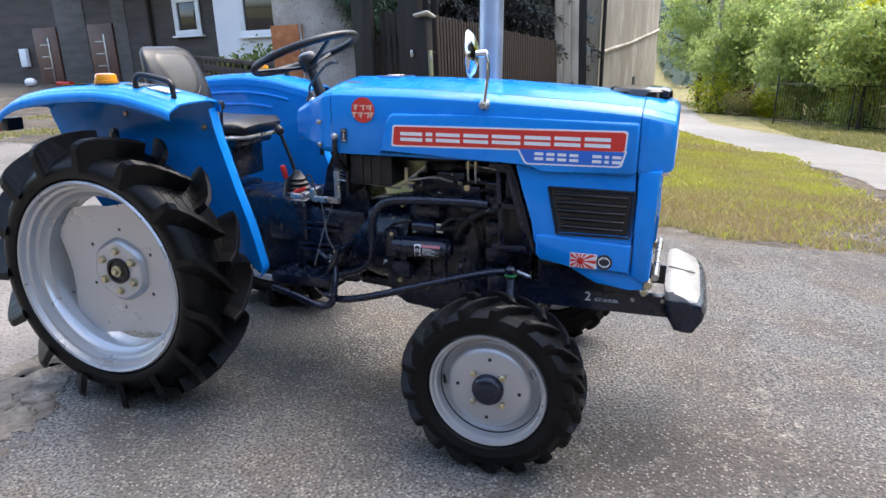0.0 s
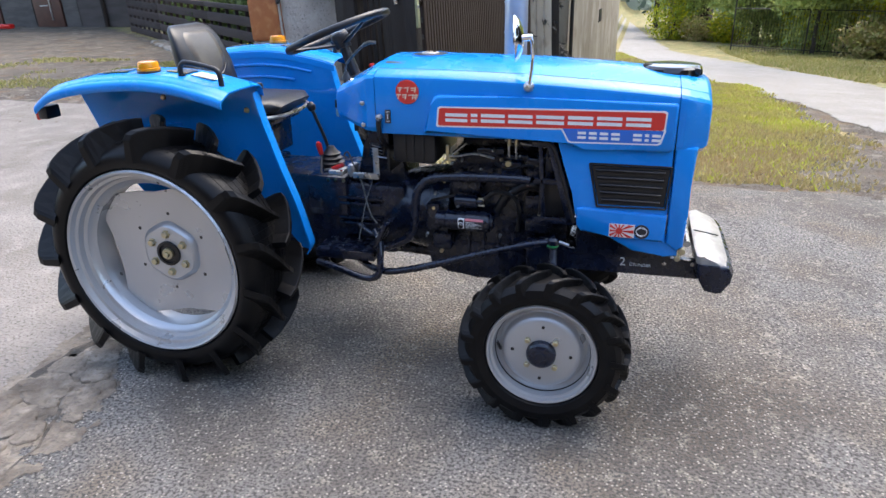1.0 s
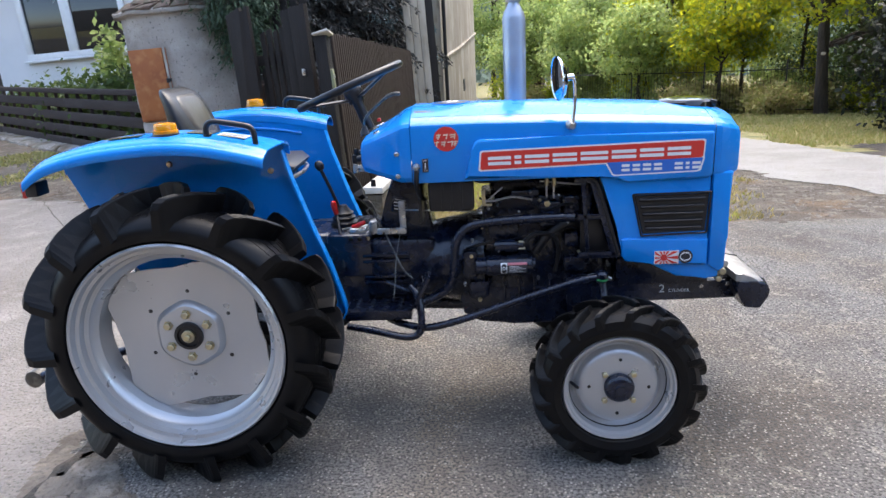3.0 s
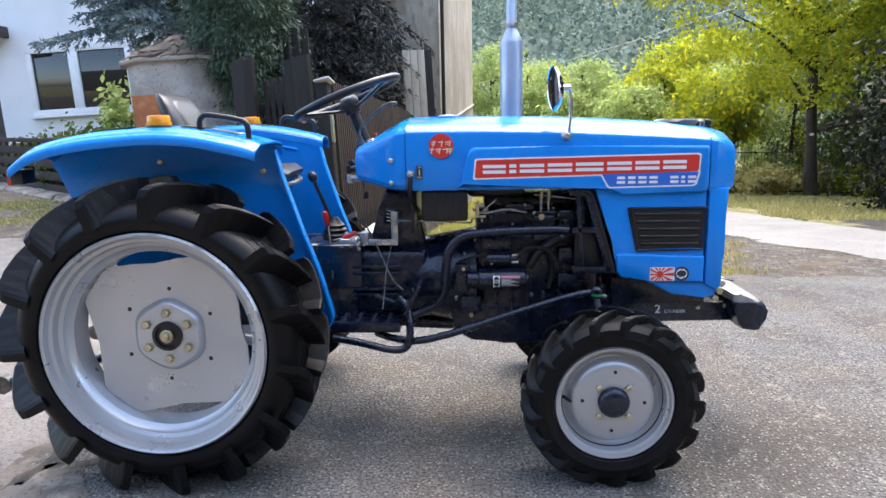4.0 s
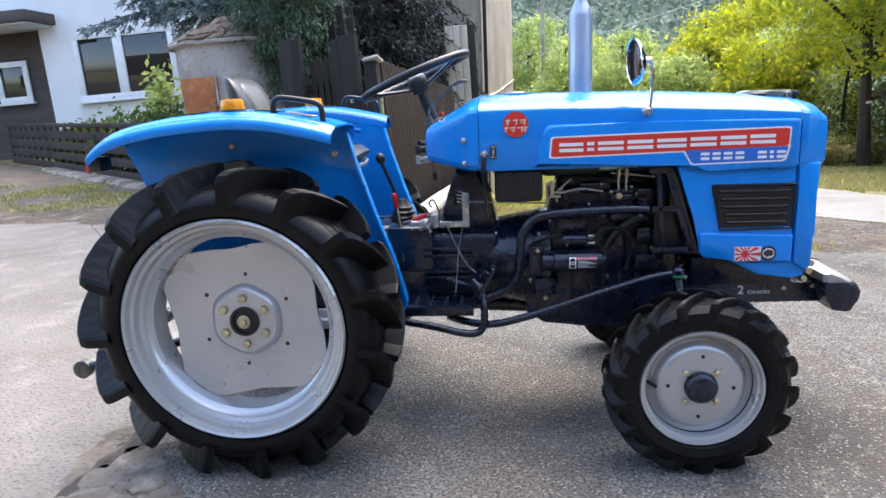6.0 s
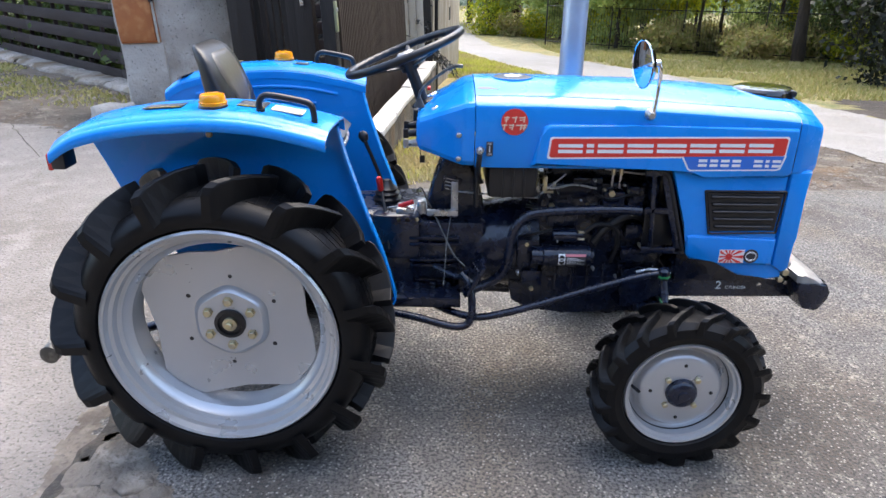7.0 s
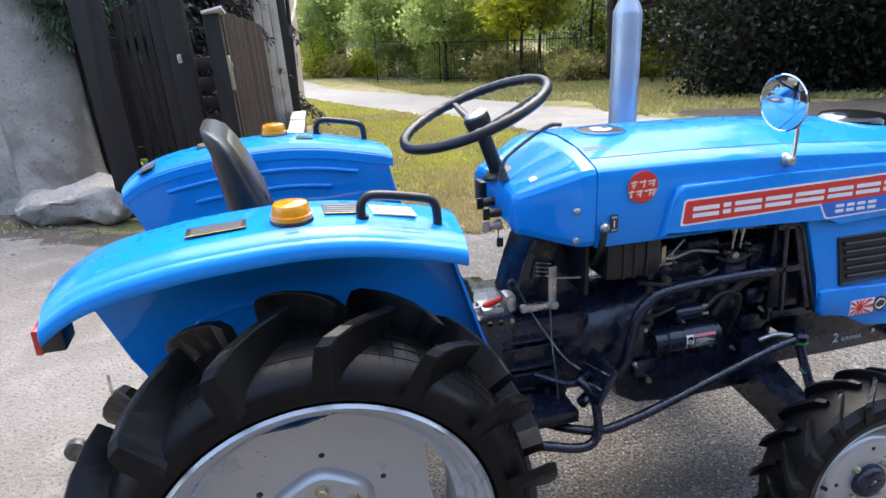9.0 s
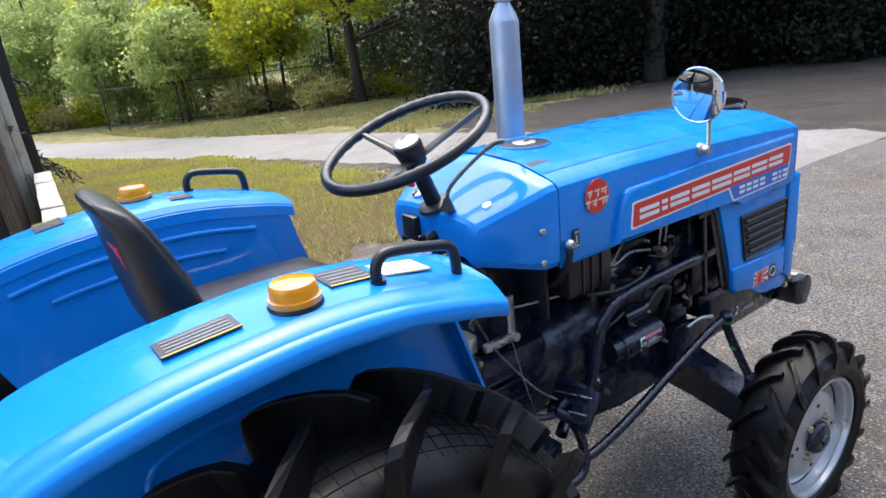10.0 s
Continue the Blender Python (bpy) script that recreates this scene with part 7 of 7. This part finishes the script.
conifer(-3.7, 8.6, 9.5, 1.7, 2.75, SPRUCE, 140, "blue-grey spruce with drooping boughs", 61, 0.42, width=0.026, length=0.085)
conifer(-0.95, 8.1, 9.0, 1.45, 1.2, DARKSPRUCE, 150, "dark dense conifer with hanging boughs", 62, 0.8, hang=0.8)
conifer(-0.80, 8.6, 8.5, 1.0, 1.9, SPRUCE, 70, "blue-tipped spruce behind the slat fence", 63, 0.6)
thuja(-1.42, 4.75, 5.2, 0.40, 1.55, "dense green thuja beside the gate pillar", 64)
conifer(-1.5, 7.2, 7.5, 1.2, 0.5, DARKSPRUCE, 130, "dark conifer behind the gate", 65, 0.5, hang=0.6)

# iron railing along the wood
IA, IB = Vector((5.6, 31.8)), Vector((18.8, 22.4))
il = (IB - IA).length
rail = thing("iron_railing", "thin black iron railing along the wood", "fence", pose(IA.x, IA.y, 0, 0, 0, math.degrees(math.atan2(IB.y - IA.y, IB.x - IA.x))))
n = int(il / 0.13)
pk = B()
for k in range(n):
    u = il * k / n
    p = IA + (IB - IA) * (u / il)
    z = height(p.x, p.y)
    box(pk, (u, 0, z + 1.0), (0.010, 0.010, 2.1))
ob = part("picket", pk, IRON, rail)
tagged(ob, kind="stuff")
for k in range(6):
    u = il * k / 5
    p = IA + (IB - IA) * (u / il)
    bm = B()
    box(bm, (u, 0, height(p.x, p.y) + 1.05), (0.05, 0.05, 2.3), 0.005)
    part("post", bm, IRON, rail)
for dz in (0.2, 1.8):
    bm = B()
    tube(bm, [(il * k / 8, 0, height(*(IA + (IB - IA) * (k / 8))) + dz) for k in range(9)], 0.02, 5, 1)
    part("rail", bm, IRON, rail)
# street lamp and wires far down the lane
lampx, lampy = 7.6, 52.0
sl = thing("street_lamp", "grey street lamp on a leaning mast", "street lamp", pose(lampx, lampy, height(lampx, lampy)))
bm = B()
tube(bm, [(0, 0, 0), (0, 0, 6.2), (-0.3, 0, 6.9), (-1.0, 0, 7.1)], 0.09, 8, 4)
part("mast", bm, STEEL, sl)
bm = B()
box(bm, (-1.35, 0, 7.1), (0.7, 0.28, 0.16), 0.05)
part("lamp_head", bm, WINWHITE, sl)
bm = B()
tube(bm, [(-12, 60, 3), (1, 48, 3.6), (14, 30, 6.2), (22, 18, 9.5)], 0.018, 5, 6)
tagged(finish("overhead_wire", bm, STEEL), "thin overhead wire above the lane", "wire")
bm = B()
cyl(bm, (3.2, 40.5, height(3.2, 40.5) - 0.2), (3.2, 40.5, 7), 0.13, 0.1, 10)
tagged(finish("utility_pole", bm, PILLAR), "slim grey utility pole beside the lane", "pole")
shed = thing("shed", "small dark maroon board shed beside the lane", "shed", pose(4.6, 43.5, height(4.6, 43.5), 0, 0, -12))
bm = B()
box(bm, (0, 0, 1.1), (2.0, 2.0, 2.3), 0.02)
part("shed_wall", bm, material("maroon_boards", (0.06, 0.03, 0.028), 0.8, spots=[((0.04, 0.022, 0.02), 3.0, 0.4, 0.6)], stretch=(6, 6, 0.5)), shed)
bm = B()
box(bm, (0, 0, 2.32), (2.3, 2.3, 0.12), 0.02)
part("shed_roof", bm, ROOFTILE, shed)

# wooded hillside beyond the valley; distance haze is put into its leaf colour
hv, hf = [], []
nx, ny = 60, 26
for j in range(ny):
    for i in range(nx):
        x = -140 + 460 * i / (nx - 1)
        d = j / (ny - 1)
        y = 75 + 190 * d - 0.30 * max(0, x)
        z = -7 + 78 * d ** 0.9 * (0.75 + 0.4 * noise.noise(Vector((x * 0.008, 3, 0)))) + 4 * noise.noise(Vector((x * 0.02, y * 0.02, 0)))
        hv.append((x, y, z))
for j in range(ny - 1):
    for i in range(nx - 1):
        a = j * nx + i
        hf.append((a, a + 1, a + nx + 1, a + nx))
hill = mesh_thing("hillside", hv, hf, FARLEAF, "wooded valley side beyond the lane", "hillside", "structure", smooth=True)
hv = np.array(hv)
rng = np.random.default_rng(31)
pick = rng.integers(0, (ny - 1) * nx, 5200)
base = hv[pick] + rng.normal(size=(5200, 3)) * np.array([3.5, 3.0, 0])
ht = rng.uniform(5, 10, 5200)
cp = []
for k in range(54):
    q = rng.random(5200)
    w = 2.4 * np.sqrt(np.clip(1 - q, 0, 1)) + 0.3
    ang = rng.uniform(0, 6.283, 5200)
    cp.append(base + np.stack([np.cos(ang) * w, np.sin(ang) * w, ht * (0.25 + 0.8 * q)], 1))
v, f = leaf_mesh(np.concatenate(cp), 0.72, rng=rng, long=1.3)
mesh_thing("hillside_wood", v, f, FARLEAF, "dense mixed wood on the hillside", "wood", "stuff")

# grass: blades on the patch by the lane, on the far verge and along the yard's edge
def blades(name, pts, h, label, mat=GRASS):
    n = len(pts)
    a = RNG.uniform(0, 6.283, n)
    lean = RNG.normal(size=(n, 2)) * 0.45
    hh = h * RNG.uniform(0.4, 1.3, n)
    w = 0.006 + 0.004 * RNG.random(n)
    w = w * np.clip(np.hypot(pts[:, 0], pts[:, 1] + 2) / 4.0, 1, 5)
    off = np.stack([np.cos(a) * w, np.sin(a) * w, np.zeros(n)], 1)
    tip = pts + np.stack([lean[:, 0] * hh, lean[:, 1] * hh, hh], 1)
    v = np.stack([pts - off, pts + off, tip], 1).reshape(-1, 3)
    return mesh_thing(name, v, np.arange(3 * n).reshape(n, 3), mat, label, "grass", "stuff")


def scatter(n, x0, x1, y0, y1, keep):
    out = []
    X, Y = RNG.uniform(x0, x1, n), RNG.uniform(y0, y1, n)
    for x, y in zip(X, Y):
        if keep(x, y):
            out.append((x, y, height(x, y) - 0.008))
    return np.array(out)


DRYGRASS = material("dry_grass_blades", (0.30, 0.27, 0.085), 0.75, spots=[((0.34, 0.25, 0.12), 1.4, 0.42, 0.6)], vary=(0.42, 0.34, 0.17), island=True, translucent=0.3)
patch = scatter(100000, 0.1, 4.0, 2.3, 12, lambda x, y: y > back_edge(x) + 0.12 + rough(x, y, 2.5, 0.35) and x > 0.15 + 0.09 * (y - 3) and RNG.random() > ramp(2.45, 3.2, x + rough(x, y, 1.4, 0.4) - 0.25 * min(y - 2.4, 2.6)) and rough(x, y, 1.1, 1.0) > -0.45 - 0.3 * RNG.random())
dry = np.array([RNG.random() > 0.1 + 0.8 * ramp(3.2, 6.5, p[1] + rough(p[0], p[1], 0.9, 1.6)) for p in patch])
blades("lane_grass", patch[~dry], 0.05, "short yellow-green grass beside the lane")
blades("dry_grass", patch[dry], 0.04, "trampled dry brownish grass beside the asphalt", DRYGRASS)
blades("lane_grass_far", scatter(26000, 0.6, 4.0, 12, 26, lambda x, y: x < road_mid(y)[0] - road_mid(y)[1] - 0.1), 0.08, "short yellow-green grass beside the lane")
blades("verge_grass", scatter(60000, 5.2, 17, 3, 34, lambda x, y: x > road_mid(y)[0] + road_mid(y)[1] + 0.1 + rough(x, y, 0.9, 0.4) and rough(x, y, 0.5, 1.0) > -0.3 + 1.2 * (1 - ramp(6.5, 10.5, y - 0.25 * (x - 7))) and RNG.random() > ramp(9, 18, x) * (y < 18)), 0.10, "dry grass verge across the lane", VERGE)
blades("yard_grass", scatter(30000, -9, -1.3, 3.3, 8, lambda x, y: y > back_edge(x) + 0.1 and rough(x, y, 0.8, 1.0) > 0.02 + 0.35 * RNG.random() and y < 8.2 + 0.9 * (-x - 6)), 0.04, "patches of short grass along the yard's edge", VERGE)

# pebbles and rubble along the asphalt's edge
pts = np.concatenate([scatter(4200, 2.6, 4.8, 1.9, 6.5, lambda x, y: y > back_edge(x) - 0.1 and x < road_mid(y)[0] - road_mid(y)[1] + 0.15), scatter(1500, -7, -1.4, 3.4, 7.5, lambda x, y: y > back_edge(x) - 0.1 and rough(x, y, 1.5, 1.0) > -0.1), scatter(2600, -6.5, -1.3, 3.0, 6.5, lambda x, y: back_edge(x) - 0.25 < y < back_edge(x) + 2.0 and rough(x, y, 1.1, 1.0) < 0.2), scatter(1500, -5.5, -0.55, -1.6, 3.6, lambda x, y: rough(x, y, 1.3, 1.0) > -0.25 and y < back_edge(x))] + [scatter(2600, -4, 4.2, 1.9, 8, lambda x, y: back_edge(x) - 0.15 < y < back_edge(x) + 0.6 or (x > 2.6 and y > back_edge(x)))])
pv, pf = [], []
octa = np.array([(1, 0, 0), (0, 1, 0), (-1, 0, 0), (0, -1, 0), (0, 0, 0.55), (0, 0, -0.5)])
ofc = ((0, 1, 4), (1, 2, 4), (2, 3, 4), (3, 0, 4), (1, 0, 5), (2, 1, 5), (3, 2, 5), (0, 3, 5))
for p in pts:
    s = (0.006 + (0.022 if p[0] > -1.3 else 0.032) * RNG.random() ** 3) if p[1] > 3.0 or p[0] > -0.5 else 0.003 + 0.009 * RNG.random() ** 3
    b0 = len(pv)
    rot = RNG.uniform(0.6, 1.4, (6, 3))
    pv += (p + octa * rot * s).tolist()
    pf += [tuple(b0 + q for q in t3) for t3 in ofc]
mesh_thing("pebbles", pv, pf, material("pebble", (0.2, 0.182, 0.16), 0.9, vary=(0.08, 0.066, 0.05), island=True), "scattered grey pebbles on the verge", "pebbles", "stuff")

# broken edge of the asphalt behind the rear wheel
def strip(name, line, widths, lift, mat, label, category):
    v, f = [], []
    line = spline([(x, y, 0) for x, y in line], 6)
    for i, p in enumerate(line):
        d = (line[min(i + 1, len(line) - 1)] - line[max(i - 1, 0)]).normalized()
        q = Vector((-d.y, d.x, 0))
        w = np.interp(i / (len(line) - 1), np.linspace(0, 1, len(widths)), widths) * (0.7 + 0.7 * abs(noise.noise(p * 14)))
        p = p + q * 0.03 * noise.noise(p * 9 + Vector((5, 0, 0)))
        for s in (-1, 1):
            e = p + q * w * s
            v.append((e.x, e.y, height(e.x, e.y) + lift))
    for i in range(len(line) - 1):
        f.append((2 * i, 2 * i + 1, 2 * i + 3, 2 * i + 2))
    return mesh_thing(name, v, f, mat, label, category, "structure")


CRACK = material("crack_soil", (0.045, 0.04, 0.034), 0.95, spots=[((0.1, 0.085, 0.065), 14.0, 0.4, 0.65)], bump=(1.0, 60.0, 0.01))
strip("crack", [(-0.56, -1.9), (-0.50, -1.3), (-0.52, -0.88), (-0.51, -0.62), (-0.48, -0.42), (-0.50, -0.1), (-0.55, 0.4), (-0.8, 1.2)], (0.010, 0.022, 0.030, 0.032, 0.020, 0.008), 0.003, CRACK, "irregular crack across the asphalt", "crack")
strip("crack_branch", [(-0.50, -0.55), (-0.36, -0.72), (-0.22, -0.95), (-0.15, -1.3)], (0.014, 0.012, 0.008, 0.003), 0.003, CRACK, "branching crack in the asphalt", "crack")
strip("crack_branch", [(-0.48, -0.45), (-0.30, -0.42), (-0.12, -0.5)], (0.02, 0.03, 0.012), 0.003, CRACK, "branching crack in the asphalt", "crack")
strip("seam", [(-2.5, 2.9), (-3.1, 3.65), (-3.5, 4.2)], (0.003, 0.007, 0.005, 0.007, 0.003), 0.003, CRACK, "thin seam in the old paving", "crack")
old = tagged(sheet("old_paving", steps((-10, -1.4, 0.2), (-1.4, -0.2, 0.025)), steps((-6, -2, 0.09), (-2, 4.3, 0.03)), 0.0015, CONCRETE_YARD, lambda x, y: x < -0.52 + 0.10 * noise.noise(Vector((0, y * 1.6, 0))) + rough(x, y, 5.0, 0.06) + rough(x, y, 16.0, 0.04) - 0.06 * max(0, y - 0.2) and y < back_edge(x) + rough(x, y, 2.2, 0.10) - 0.04, 0.0), "paler old cement paving of the yard", "paving", kind="structure")
rnd = random.Random(17)
BROKEN = material("broken_base", (0.165, 0.14, 0.112), 0.95, spots=[((0.09, 0.075, 0.058), 7.0, 0.45, 0.65), ((0.25, 0.22, 0.18), 12.0, 0.5, 0.7)], grain=((0.12, 0.1, 0.08), 60.0, 0.56, 0.7), bump=(0.9, 30.0, 0.02))


def broken_area(x, y):
    u, w = (x + 0.36) * 0.94 + (y + 0.80) * 0.34, -(x + 0.36) * 0.34 + (y + 0.80) * 0.94
    return (u / 0.19) ** 2 + (w / 0.46) ** 2 < 1 + rough(x, y, 6.0, 1.0) + rough(x, y, 17, 0.5)


tagged(sheet("broken_patch", steps((-0.75, 0.05, 0.012)), steps((-1.5, -0.2, 0.012)), 0.0028, BROKEN, broken_area, 0.01), "brown broken patch where the asphalt has crumbled", "patch", kind="structure")
slab = thing("broken_slab", "broken crumbling asphalt pieces behind the rear wheel", "rubble")
spots = [(-0.46, -0.62, 0.075), (-0.40, -0.78, 0.10), (-0.30, -0.66, 0.06), (-0.52, -0.90, 0.09), (-0.36, -0.98, 0.085), (-0.24, -0.80, 0.07), (-0.46, -1.10, 0.08), (-0.27, -1.0, 0.06), (-0.36, -1.18, 0.06), (-0.20, -0.70, 0.03), (-0.33, -0.86, 0.035), (-0.45, -0.98, 0.03), (-0.30, -1.10, 0.03), (-0.19, -0.90, 0.03), (-0.52, -0.76, 0.03)]
for k, (x, y, r) in enumerate(spots):
    bm = B()
    n = rnd.randint(7, 10)
    top = [(x + r * rnd.uniform(0.75, 1.2) * math.cos(2 * math.pi * j / n), y + r * rnd.uniform(0.75, 1.2) * math.sin(2 * math.pi * j / n)) for j in range(n)]
    hh, tx, ty = rnd.uniform(0.006, 0.013), rnd.uniform(-0.06, 0.06), rnd.uniform(-0.06, 0.06)
    lift = lambda a, b: hh + (a - x) * tx + (b - y) * ty
    ring = lambda f, dz: [(x + (a - x) * f, y + (b - y) * f, lift(a, b) + dz) for a, b in top]
    loft(bm, [[(a, b, -0.01) for a, b in top], ring(1.0, -0.005), ring(0.93, -0.001), ring(0.8, 0.001), ring(0.3, 0.002)], closed=True)
    knobby(bm, 0.008, 16.0, k)
    part("chunk", bm, BROKEN, slab)
